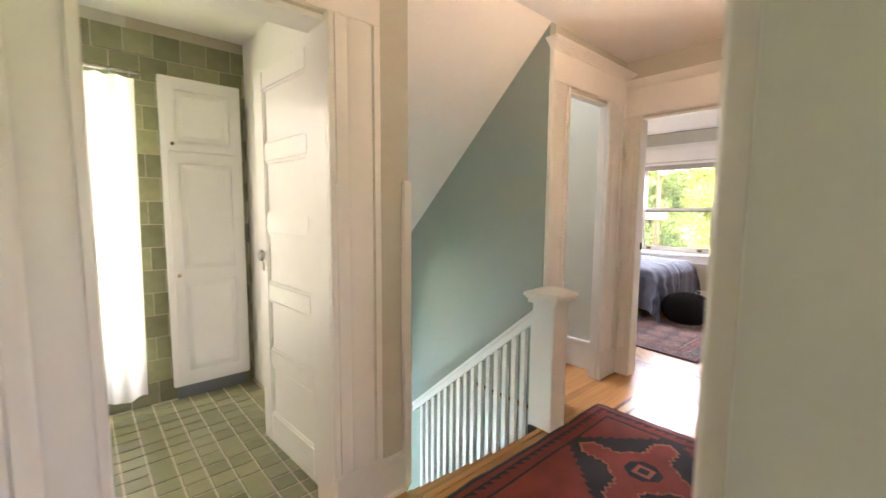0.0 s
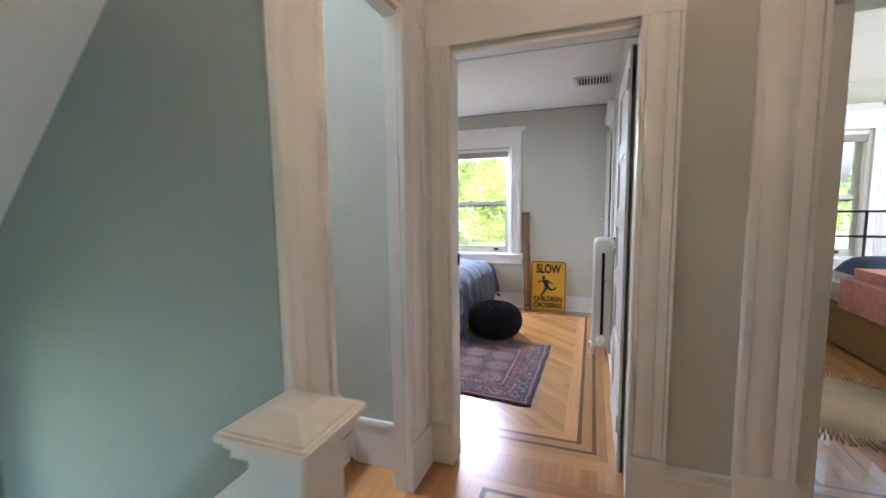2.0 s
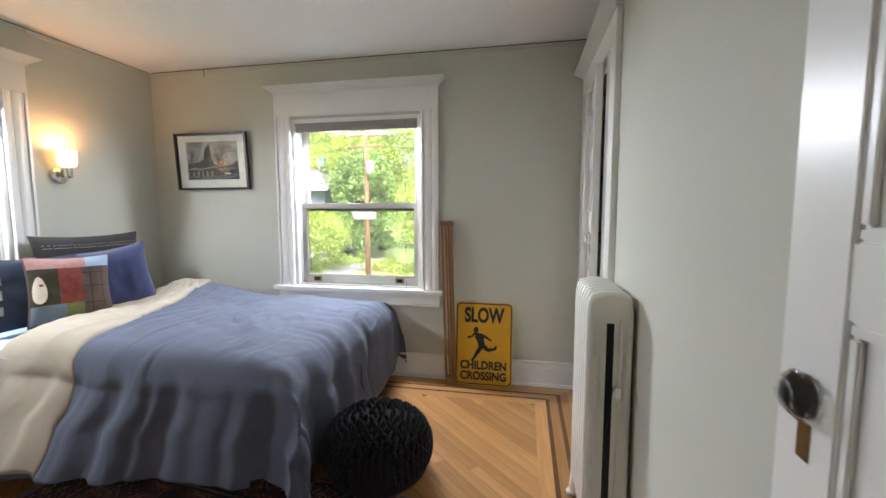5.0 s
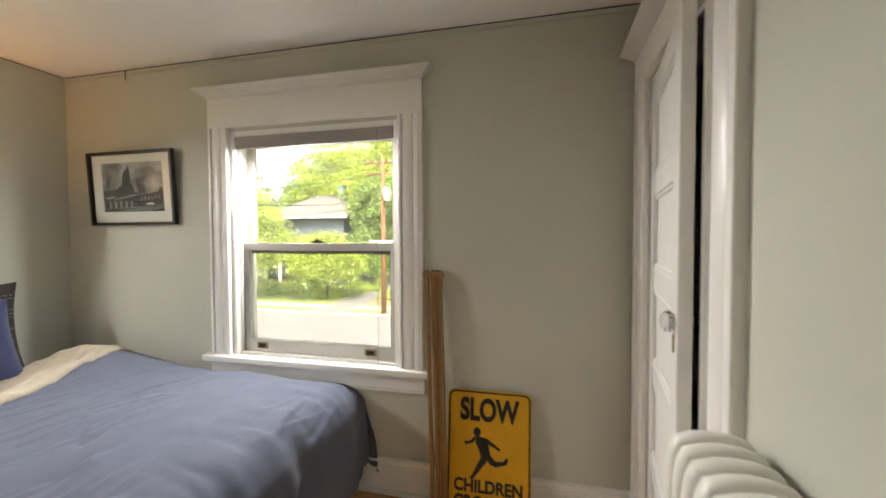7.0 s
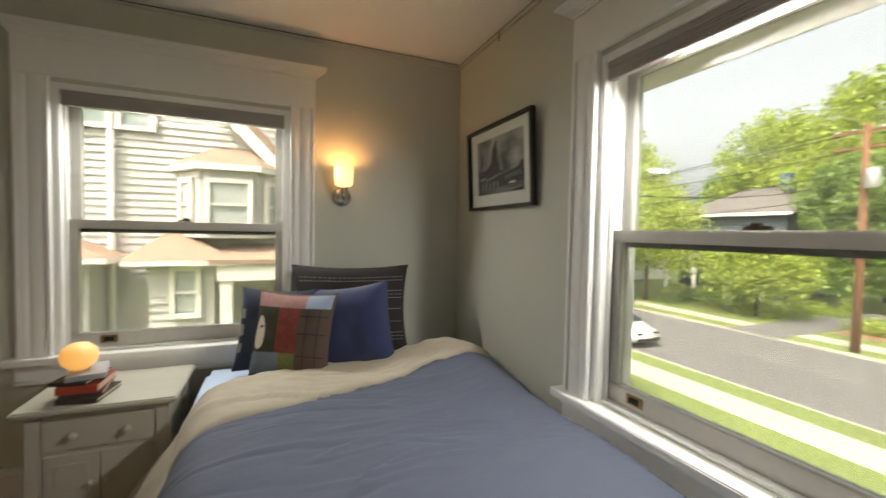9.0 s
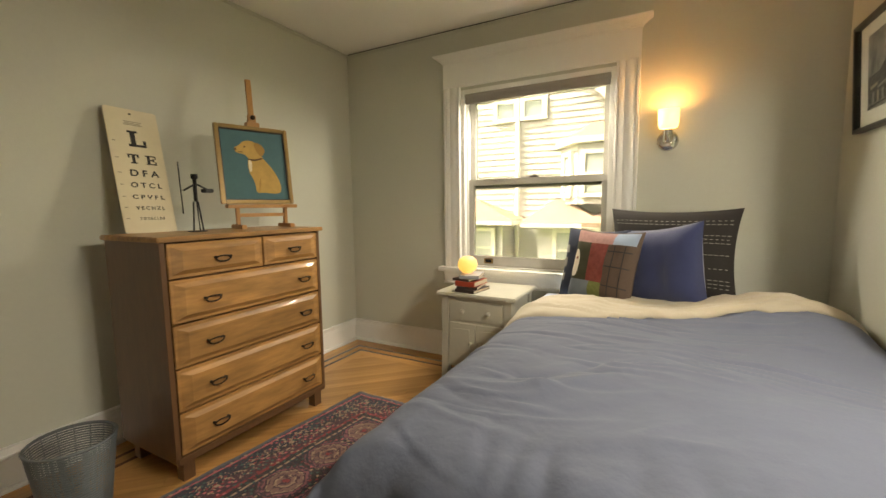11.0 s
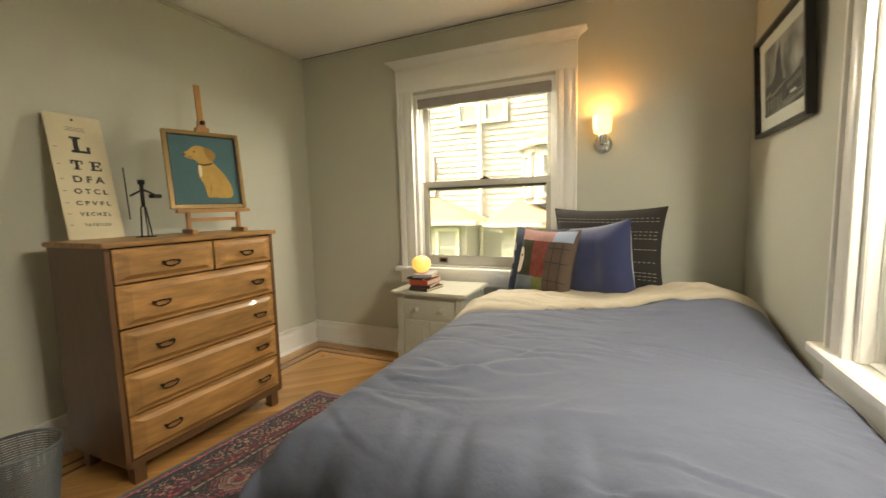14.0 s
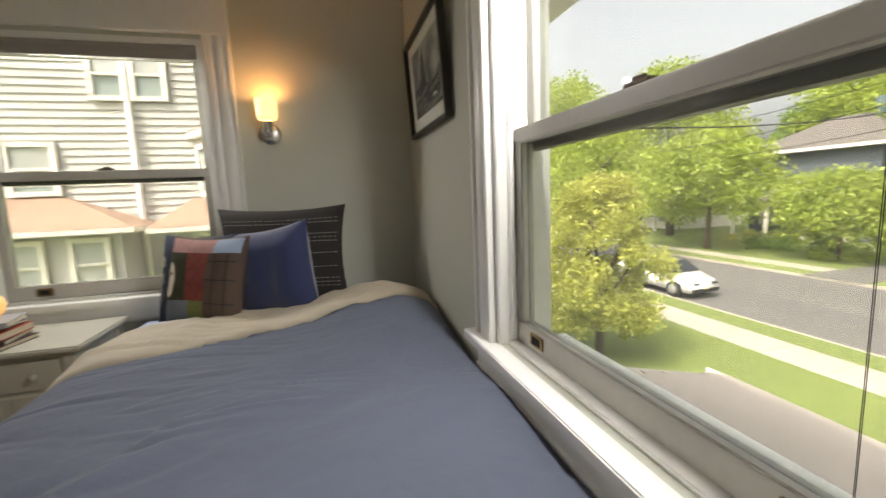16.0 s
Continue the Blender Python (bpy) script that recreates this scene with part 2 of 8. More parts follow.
def clear_glass(name, tint):
    m = bpy.data.materials.new(name)
    m.use_nodes = True
    n, l = m.node_tree.nodes, m.node_tree.links
    n.remove(n["Principled BSDF"])
    tr, gl, mx = n.new("ShaderNodeBsdfTransparent"), n.new("ShaderNodeBsdfGlossy"), n.new("ShaderNodeMixShader")
    # A small translucent share paints a bright hazy veil over the pane
    veil, veil_mix = n.new("ShaderNodeBsdfTranslucent"), n.new("ShaderNodeMixShader")
    veil.inputs["Color"].default_value, veil_mix.inputs[0].default_value = (0.9, 0.9, 0.9, 1), 0.035
    l.new(tr.outputs[0], veil_mix.inputs[1])
    l.new(veil.outputs[0], veil_mix.inputs[2])
    gl.inputs["Roughness"].default_value = 0.02
    tr.inputs["Color"].default_value = (*tint, 1)
    mx.inputs[0].default_value = 0.022
    l.new(veil_mix.outputs[0], mx.inputs[1])
    l.new(gl.outputs[0], mx.inputs[2])
    l.new(mx.outputs[0], n["Material Output"].inputs["Surface"])
    M[name] = m
    c = bpy.data.materials.new("crystal")
    c.use_nodes = True
    p = c.node_tree.nodes["Principled BSDF"]
    p.inputs["Roughness"].default_value, p.inputs["Transmission Weight"].default_value, p.inputs["IOR"].default_value = 0.02, 1.0, 1.5
    M["crystal"] = c


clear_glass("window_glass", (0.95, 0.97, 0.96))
# Grey tint dims the bright outdoors as well as standing for insect screens
clear_glass("dimmed_screen_glass", (0.66, 0.67, 0.65))


# Mesh helpers
def box(x0, x1, y0, y1, z0, z1, bevel=0.0, bm=None):
    own = bmesh.new()
    bmesh.ops.create_cube(own, size=1.0, matrix=Matrix.LocRotScale(((x0 + x1) / 2, (y0 + y1) / 2, (z0 + z1) / 2), None, (abs(x1 - x0), abs(y1 - y0), abs(z1 - z0))))
    if bevel:
        bmesh.ops.bevel(own, geom=own.edges[:], offset=bevel, segments=2, affect="EDGES", clamp_overlap=True)
    return merged(bm, own)


def merged(bm, own):
    if bm is None:
        return own
    data = bpy.data.meshes.new("tmp")
    own.to_mesh(data)
    own.free()
    bm.from_mesh(data)
    bpy.data.meshes.remove(data)
    return bm


def moved(bm, m):
    bmesh.ops.transform(bm, matrix=m, verts=bm.verts[:])
    return bm


def turned(profile, steps=24, at=(0, 0, 0), bm=None):
    """A lathe round z of (radius, height) pairs."""
    own = bmesh.new()
    rings = []
    for r, z in profile:
        if r < 1e-5:
            rings.append([own.verts.new((at[0], at[1], at[2] + z))])
        else:
            rings.append([own.verts.new((at[0] + r * cos(2 * pi * k / steps), at[1] + r * sin(2 * pi * k / steps), at[2] + z)) for k in range(steps)])
    for a, b in zip(rings, rings[1:]):
        for k in range(steps):
            j = (k + 1) % steps
            if len(a) == 1 and len(b) > 1:
                own.faces.new((a[0], b[k], b[j]))
            elif len(b) == 1 and len(a) > 1:
                own.faces.new((a[k], a[j], b[0]))
            elif len(a) > 1:
                own.faces.new((a[k], a[j], b[j], b[k]))
    bmesh.ops.recalc_face_normals(own, faces=own.faces[:])
    for fc in own.faces:
        fc.smooth = True
    return merged(bm, own)


def rod(a, b, r, steps=10, bm=None, r2=None):
    a, b = Vector(a), Vector(b)
    own = bmesh.new()
    d = b - a
    bmesh.ops.create_cone(own, cap_ends=True, segments=steps, radius1=r, radius2=r if r2 is None else r2, depth=d.length,
                          matrix=Matrix.Translation((a + b) / 2) @ d.to_track_quat("Z", "Y").to_matrix().to_4x4())
    for fc in own.faces:
        fc.smooth = len(fc.verts) == 4
    return merged(bm, own)


def ball(at, r, bm=None, scale=(1, 1, 1), seg=16):
    own = bmesh.new()
    bmesh.ops.create_uvsphere(own, u_segments=seg, v_segments=max(6, seg // 2), radius=r, matrix=Matrix.LocRotScale(at, None, scale))
    for fc in own.faces:
        fc.smooth = True
    return merged(bm, own)


def prism(points, lift, bm=None):
    """A slab over a polygon of 3D points, raised by the vector lift."""
    own = bmesh.new()
    low = [own.verts.new(p) for p in points]
    high = [own.verts.new(Vector(p) + Vector(lift)) for p in points]
    own.faces.new(low)
    own.faces.new(high[::-1])
    for k in range(len(low)):
        j = (k + 1) % len(low)
        own.faces.new((low[k], high[k], high[j], low[j]))
    bmesh.ops.recalc_face_normals(own, faces=own.faces[:])
    return merged(bm, own)


def part(name, bm, mat, parent=None, label=""):
    data = bpy.data.meshes.new(name)
    bm.to_mesh(data)
    bm.free()
    ob = new(name, data)
    data.materials.append(M[mat])
    ob.parent = parent
    if parent is not None and parent.name in based:
        ob.matrix_parent_inverse = Matrix.Translation(based[parent.name]).inverted()
    if label:
        ob["label"] = label
    return ob


based = {}


def thing(name, at, label, category, group="", kind=""):
    """An Empty at the base of a thing; its parts keep the world's coordinates."""
    ob = new(name)
    ob.empty_display_size = 0.05
    ob.location = at
    based[ob.name] = Vector(at)
    return tagged(ob, label, category, group, kind)


def structure(name, bm, mat, label, category):
    return tagged(part(name, bm, mat), label, category, kind="structure")


def grid_part(name, fn, nu, nv, mat, parent=None, label="", closed=False, thick=0.0):
    """A sheet of nu x nv cells with corners fn(u, v), u and v from 0 to 1."""
    verts = [fn(i / nu, j / nv) for j in range(nv + 1) for i in range(nu + 1)]
    w = nu + 1
    faces = [(j * w + i, j * w + i + 1, (j + 1) * w + i + 1, (j + 1) * w + i) for j in range(nv) for i in range(nu)]
    data = bpy.data.meshes.new(name)
    data.from_pydata([tuple(v) for v in verts], [], faces)
    data.polygons.foreach_set("use_smooth", [True] * len(faces))
    data.materials.append(M[mat])
    ob = new(name, data)
    ob.parent = parent
    if parent is not None and parent.name in based:
        ob.matrix_parent_inverse = Matrix.Translation(based[parent.name]).inverted()
    if thick:
        s = ob.modifiers.new("thickness", "SOLIDIFY")
        s.thickness, s.offset = thick, 0
    if label:
        ob["label"] = label
    return ob


def lettering(name, text, size, m, mat, parent, depth=0.0008, width=None, bold=0.022):
    c = bpy.data.curves.new(name, "FONT")
    c.body, c.size, c.extrude, c.align_x, c.offset = text, size, depth, "CENTER", size * bold
    tmp = bpy.data.objects.new(name, c)
    scene.collection.objects.link(tmp)
    bpy.context.view_layer.update()
    data = bpy.data.meshes.new_from_object(tmp.evaluated_get(bpy.context.evaluated_depsgraph_get()))
    bpy.data.objects.remove(tmp)
    bm = bmesh.new()
    bm.from_mesh(data)
    bpy.data.meshes.remove(data)
    if width:
        xs = [v.co.x for v in bm.verts]
        k = width / (max(xs) - min(xs))
        moved(bm, Matrix.Diagonal((k, 1, 1, 1)))
    moved(bm, m)
    # every letter is a piece of its own
    left = set(bm.verts)
    while left:
        piece, todo = set(), [left.pop()]
        while todo:
            a = todo.pop()
            piece.add(a)
            for e in a.link_edges:
                b = e.other_vert(a)
                if b in left:
                    left.discard(b)
                    todo.append(b)
        one, at = bmesh.new(), {}
        for a in piece:
            at[a] = one.verts.new(a.co)
        for fc in {fc for a in piece for fc in a.link_faces}:
            one.faces.new([at[a] for a in fc.verts])
        part("letter", one, mat, parent)
    bm.free()


def wall_x(x0, x1, y0, y1, z0, z1, holes=(), bm=None):
    """A wall that runs along x; holes are (x0, x1, z0, z1)."""
    bm = bm or bmesh.new()
    at = x0
    for a, b, c, d in sorted(holes):
        if a > at:
            box(at, a, y0, y1, z0, z1, bm=bm)
        if c > z0:
            box(a, b, y0, y1, z0, c, bm=bm)
        if d < z1:
            box(a, b, y0, y1, d, z1, bm=bm)
        at = b
    if at < x1:
        box(at, x1, y0, y1, z0, z1, bm=bm)
    return bm


def wall_y(x0, x1, y0, y1, z0, z1, holes=(), bm=None):
    bm = bm or bmesh.new()
    at = y0
    for a, b, c, d in sorted(holes):
        if a > at:
            box(x0, x1, at, a, z0, z1, bm=bm)
        if c > z0:
            box(x0, x1, a, b, z0, c, bm=bm)
        if d < z1:
            box(x0, x1, a, b, d, z1, bm=bm)
        at = b
    if at < y1:
        box(x0, x1, at, y1, z0, z1, bm=bm)
    return bm


# ---- The house: walls, floors, ceilings ----
CEIL = 2.475
SILL_B, HEAD_B = 0.70, 2.035
structure("wall_street", wall_y(8.0, 8.18, -3.0, 4.85, -0.1, 2.7, [(2.48, 3.55, SILL_B, HEAD_B), (-1.05, -0.2, 0.75, 2.0), (-2.1, -1.25, 0.75, 2.0)]),
          "wall_paint", "pale grey-green painted plaster wall with a street window", "wall")
structure("wall_side", wall_x(4.64, 8.18, 4.85, 5.03, -0.1, 2.7, [(5.86, 6.93, 0.72, HEAD_B)]),
          "wall_paint", "pale grey-green painted plaster wall behind the bed", "wall")
structure("wall_door_side", wall_y(4.64, 4.79, -3.0, 4.85, -0.1, 2.7, [(1.29, 2.165, -0.1, 2.035), (-0.06, 0.74, -0.1, 2.035)]),
          "wall_paint", "pale grey-green plaster wall between hall and bedrooms", "wall")
structure("wall_closet", wall_x(4.79, 8.0, 1.17, 1.30, -0.1, 2.7, [(7.08, 7.80, -0.1, 2.05)]),
          "wall_paint", "pale grey-green plaster wall with the closet door", "wall")
structure("wall_closet_back", wall_x(4.79, 8.0, 0.70, 0.78, -0.1, 2.7), "wall_paint", "plain plaster wall behind the closet", "wall")
structure("wall_bathroom", wall_x(0.8, 2.49, 2.24, 2.38, -0.1, 2.7, [(1.38, 2.12, -0.1, 2.05)]), "wall_paint",
          "pale grey-green hall wall with the bathroom door", "wall")
structure("wall_stair_west", wall_y(2.36, 2.49, 2.38, 4.2, -3.4, 2.7), "sage_paint", "sage green painted stairwell wall", "wall")
# Raised to 4.3 out of view so that no sky light leaks in
structure("wall_stair_green", wall_y(3.60, 3.66, 2.27, 5.0, -3.4, 4.3), "sage_paint", "sage green stairwell wall under the sloped ceiling", "wall")
structure("wall_attic_stair", wall_x(3.66, 4.64, 2.27, 2.33, -0.1, 2.7, [(3.80, 4.365, -0.1, 2.11)]), "wall_paint",
          "pale grey-green hall wall with the attic stair opening", "wall")
structure("wall_attic_lining", box(4.50, 4.64, 2.33, 4.9, 0.0, 4.3), "wall_paint", "pale grey-green plaster wall along the attic stair", "wall")
# Added out of view to keep sky light off the attic stair wall
structure("wall_attic_front", box(3.66, 4.64, 2.27, 2.33, 2.703, 4.3), "wall_paint", "unseen wall added above the attic stair opening to shut out the sky", "wall")
structure("wall_attic_back", wall_x(3.66, 4.64, 4.9, 5.0, -0.1, 4.3), "wall_paint", "plain wall at the end of the attic stair", "wall")
structure("wall_attic_side", wall_y(4.64, 4.72, 2.4, 4.9, 2.7, 4.4), "wall_paint", "plain wall beside the attic stair", "wall")
structure("wall_landing", wall_x(2.49, 3.60, 3.72, 3.86, -3.4, 1.3, [(2.62, 3.36, -0.10, 0.77)]), "sage_paint", "sage green landing wall with a leaded window", "wall")
structure("wall_hall_right", wall_x(1.79, 3.3, 0.67, 0.825, -0.1, 2.7, [(1.95, 2.72, -0.1, 2.04)]), "wall_paint", "pale grey-green hall wall with a closed door", "wall")
structure("wall_hall_nook", wall_y(3.22, 3.3, -0.9, 0.67, -0.1, 2.7), "wall_paint", "plain grey-green hall nook wall", "wall")
# Out of view; the opening is made up for the hall fill lamp
structure("wall_hall_south", wall_x(0.8, 4.64, -1.3, -1.2, -0.1, 2.7, [(0.95, 1.7, 0.9, 2.0)]), "wall_paint", "plain grey-green hall end wall with an added unseen opening", "wall")
structure("wall_hall_west", wall_y(0.7, 0.8, -1.3, 4.1, -0.1, 2.7), "wall_paint", "plain grey-green hall wall", "wall")
structure("wall_hall_corner", wall_y(1.79, 1.89, -1.2, 0.67, -0.1, 2.7), "wall_paint", "plain grey-green wall at the hall corner", "wall")
structure("wall_bathroom_back", wall_x(0.8, 2.36, 4.03, 4.2, -0.1, 2.7, [(0.9, 1.66, 0.3, 2.17)]), "wall_paint", "bathroom end wall behind green tiles", "wall")
# The opening is added for the fill lamp and stays out of view
structure("wall_second_south", wall_x(4.79, 8.0, -3.1, -3.0, -0.1, 2.7, [(5.7, 6.9, 0.8, 2.1)]), "wall_paint", "plain wall of the second bedroom", "wall")
structure("ceiling_bedroom", box(4.79, 8.0, 1.30, 4.85, CEIL, CEIL + 0.1), "ceiling_paint", "white painted bedroom ceiling", "ceiling")
structure("ceiling_second_bedroom", box(4.79, 8.0, -3.0, 0.70, CEIL, CEIL + 0.1), "ceiling_paint", "white painted ceiling of the second bedroom", "ceiling")
structure("ceiling_closet", box(4.79, 8.0, 0.78, 1.17, CEIL, CEIL + 0.1), "ceiling_paint", "white painted closet ceiling", "ceiling")
hc = box(0.8, 4.64, -1.2, 2.24, CEIL, CEIL + 0.1)
box(2.49, 4.64, 2.24, 2.27, CEIL, CEIL + 0.1, bm=hc)
structure("ceiling_hall", hc, "ceiling_paint", "white painted hall ceiling", "ceiling")
structure("ceiling_bathroom", box(0.8, 2.36, 2.38, 4.03, 2.5, 2.6), "ceiling_paint", "cream painted bathroom ceiling", "ceiling")
structure("ceiling_stair_slope", prism([(2.49, 2.26, CEIL), (3.60, 2.26, CEIL), (3.60, 3.72, 1.075), (2.49, 3.72, 1.075)], (0, 0.05, 0.09)),
          "ceiling_paint", "white sloped plaster ceiling over the stairs", "ceiling")
structure("ceiling_attic", box(3.56, 4.72, 2.3, 5.0, 4.3, 4.4), "ceiling_paint", "white attic stair ceiling", "ceiling")
structure("roof_slab", box(-0.3, 8.95, -3.6, 2.1, 2.7, 2.8), "shingle_grey", "grey shingled house roof", "roof")
structure("roof_slab_side", box(4.75, 8.95, 2.1, 5.7, 2.7, 2.8), "shingle_grey", "grey shingled house roof over the bedroom", "roof")
structure("eave_street", prism([(8.18, 2.0, 2.44), (8.95, 2.0, 2.24), (8.95, 2.0, 2.69), (8.18, 2.0, 2.69)], (0, 3.7, 0)), "roof_soffit", "white painted eave soffit", "eave")
structure("eave_side", box(4.75, 8.18, 5.03, 5.7, 2.58, 2.695), "roof_soffit", "white painted eave soffit at the side", "eave")

structure("wall_bathroom_east", box(2.335, 2.36, 2.38, 4.03, 0, 2.5), "ceiling_paint", "cream painted bathroom side wall", "wall")
# Slabs under the floors
sl = box(4.64, 8.18, -3.0, 5.03, -0.12, -0.012)
box(0.7, 4.64, -1.3, 2.12, -0.12, -0.012, bm=sl)
box(3.63, 4.64, 2.12, 4.9, -0.12, -0.012, bm=sl)
box(3.40, 3.62, 2.12, 2.21, -0.12, -0.012, bm=sl)
box(0.7, 2.40, 2.12, 4.2, -0.12, -0.012, bm=sl)
structure("floor_base", sl, "subfloor", "dark wooden subfloor", "floor")


# ---- Joinery ----
def moulding_y(x_face, out, y0, y1, z0, z1, depth, steps, bm):
    """Stacked fillets on a wall that runs along y; steps are (share of height, share of depth)."""
    for a, b, d in steps:
        box(x_face, x_face + out * depth * d, y0, y1, z0 + (z1 - z0) * a, z0 + (z1 - z0) * b, bm=bm)
    return bm


BASE_STEPS = ((0, 0.05, 1.15), (0.05, 0.10, 0.95), (0.10, 0.70, 0.42), (0.70, 0.74, 0.85), (0.74, 0.82, 0.7), (0.82, 0.92, 0.5), (0.92, 0.96, 0.8), (0.96, 1.0, 1.0))


def baseboard(runs, label):
    """Runs are (axis, face, way out, from, to)."""
    for axis, face, out, a, b in runs:
        bm = bmesh.new()
        for s0, s1, d in BASE_STEPS:
            z0, z1, w = 0.19 * s0, 0.19 * s1, face + out * 0.028 * d
            if axis == "y":
                box(min(face, w), max(face, w), a, b, z0, z1, bm=bm)
            else:
                box(a, b, min(face, w), max(face, w), z0, z1, bm=bm)
        structure("baseboard", bm, "white_paint", label, "baseboard")


baseboard([("y", 8.0, -1, 1.30, 4.85), ("x", 4.85, -1, 4.79, 7.97), ("y", 4.79, 1, 2.32, 4.82), ("x", 1.30, 1, 5.0, 6.9), ("x", 1.30, 1, 7.96, 7.97),
           ("y", 4.64, -1, 0.93, 1.17), ("x", 2.24, -1, 2.32, 2.46), ("x", 0.825, 1, 2.85, 3.3), ("y", 8.0, -1, -3.0, 0.70), ("x", 0.70, -1, 4.95, 7.97)],
          "tall white moulded baseboard")
# skirting inside the attic stair
at = box(4.475, 4.50, 2.33, 2.615, 0, 0.24, 0.004)
box(4.468, 4.475, 2.33, 2.605, 0.215, 0.24, 0.002, at)
prism([(4.475, 2.615, 0.0), (4.475, 2.615, 0.24), (4.475, 4.3, 1.84), (4.475, 4.3, 1.45)], (0.025, 0, 0), bm=at)
structure("baseboard_attic_stair", at, "white_paint", "white raked skirting of the attic stair", "baseboard")


def casing_board(bm, axis, face, out, a, b, z0, z1):
    """A fluted casing board with rounded beads, a to b along its wall, z0 to z1."""
    n = b - a
    prof = [(0.0, 0.0), (0.0, 0.024), (0.02, 0.029), (0.10, 0.029), (0.12, 0.016)]
    for k in range(25):
        t = k / 24
        prof.append((0.13 + 0.71 * t, 0.0165 + 0.0085 * abs(cos(1.5 * pi * t)) ** 0.7))
    prof += [(0.85, 0.016), (0.87, 0.029), (0.97, 0.029), (1.0, 0.024), (1.0, 0.0)]
    pts = []
    for s0, d in prof:
        p, q = face + out * d, a + n * s0
        pts.append((p, q, z0) if axis == "y" else (q, p, z0))
    return prism(pts, (0, 0, z1 - z0), bm)


def ledge(bm, axis, face, out, a, b, z0, z1, d, bevel=0.003):
    w = face + out * d
    lo, hi = min(face, w), max(face, w)
    if axis == "y":
        box(lo, hi, a, b, z0, z1, bevel, bm)
    else:
        box(a, b, lo, hi, z0, z1, bevel, bm)
    return bm


def header(axis, face, out, a, b, z0, z1, parent, crown=0.055):
    bm = ledge(bmesh.new(), axis, face, out, a, b, z0, z1 - crown, 0.028)
    part("head_board", bm, "white_paint", parent)
    bm = bmesh.new()
    for k, (s0, s1, d, e) in enumerate(((0, 0.22, 0.036, 0.008), (0.22, 0.36, 0.045, 0.016), (0.36, 0.52, 0.055, 0.026), (0.52, 0.68, 0.066, 0.038), (0.68, 0.8, 0.078, 0.05), (0.8, 1, 0.086, 0.058))):
        ledge(bm, axis, face, out, a - e, b + e, z1 - crown + crown * s0, z1 - crown + crown * s1, d)
    part("crown_moulding", bm, "white_paint", parent)


def door_casing(name, axis, face, out, a, b, top, head_a, head_b, head_top, left, right, depth, label):
    """Casing round an opening a..b; left and right are the outer edges; depth is the wall's thickness behind the face."""
    mid = (a + b) / 2
    root = thing(name, (face, mid, 0) if axis == "y" else (mid, face, 0), label, "door casing", kind="structure")
    for s, (p, q) in (("side_casing", (left, a)), ("side_casing", (b, right))):
        if q - p > 0.02:
            part(s, casing_board(bmesh.new(), axis, face, out, p, q, 0.22, top + 0.03), "white_paint", root)
            part("plinth_block", ledge(bmesh.new(), axis, face, out, p, q, 0, 0.22, 0.036), "white_paint", root)
    header(axis, face, out, head_a, head_b, top + 0.03, head_top, root)
    jm = bmesh.new()
    back = face - out * depth
    lo, hi = min(face - out * 0.002, back), max(face - out * 0.002, back)
    if axis == "y":
        box(lo, hi, a - 0.02, a, 0, top, bm=jm), box(lo, hi, b, b + 0.02, 0, top, bm=jm), box(lo, hi, a, b, top, top + 0.025, bm=jm)
    else:
        box(a - 0.02, a, lo, hi, 0, top, bm=jm), box(b, b + 0.02, lo, hi, 0, top, bm=jm), box(a, b, lo, hi, top, top + 0.025, bm=jm)
    part("jamb", jm, "white_paint", root)
    return root


door_casing("door_casing_bedroom", "y", 4.64, -1, 1.325, 2.125, 2.02, 1.17, 2.262, 2.31, 1.17, 2.262, 0.085, "white reeded casing of the bedroom door")
door_casing("door_casing_second_bedroom", "y", 4.64, -1, -0.04, 0.72, 2.02, -0.25, 0.93, 2.31, -0.25, 0.93, 0.16, "white reeded casing of the second bedroom door")
door_casing("door_casing_attic", "x", 2.27, -1, 3.815, 4.35, 2.1, 3.605, 4.60, 2.37, 3.605, 4.606, 0.06, "white reeded casing of the attic stair opening")
door_casing("door_casing_bathroom", "x", 2.24, -1, 1.40, 2.10, 2.03, 1.17, 2.33, 2.30, 1.17, 2.33, 0.15, "white reeded casing of the bathroom door")
door_casing("door_casing_closet", "x", 1.30, 1, 7.10, 7.78, 2.03, 6.91, 7.955, 2.25, 6.91, 7.955, 0.13, "white reeded casing of the closet door")
door_casing("door_casing_hall", "x", 0.825, 1, 1.97, 2.70, 2.02, 1.80, 2.86, 2.25, 1.80, 2.86, 0.15, "white reeded casing of the closed hall door")
bc = thing("door_casing_bedroom_inside", (4.79, 1.7, 0), "white reeded casing on the bedroom side", "door casing", kind="structure")
part("side_casing", casing_board(bmesh.new(), "y", 4.79, 1, 2.17, 2.32, 0, 2.05), "white_paint", bc)
header("y", 4.79, 1, 1.32, 2.32, 2.05, 2.25, bc)
sg = thing("stair_wall_end_trim", (2.49, 2.23, 0), "white corner guard on the end of the stair wall", "trim", kind="structure")
part("guard", box(2.452, 2.50, 2.222, 2.40, 0.0, 1.455, 0.006), "white_paint", sg)


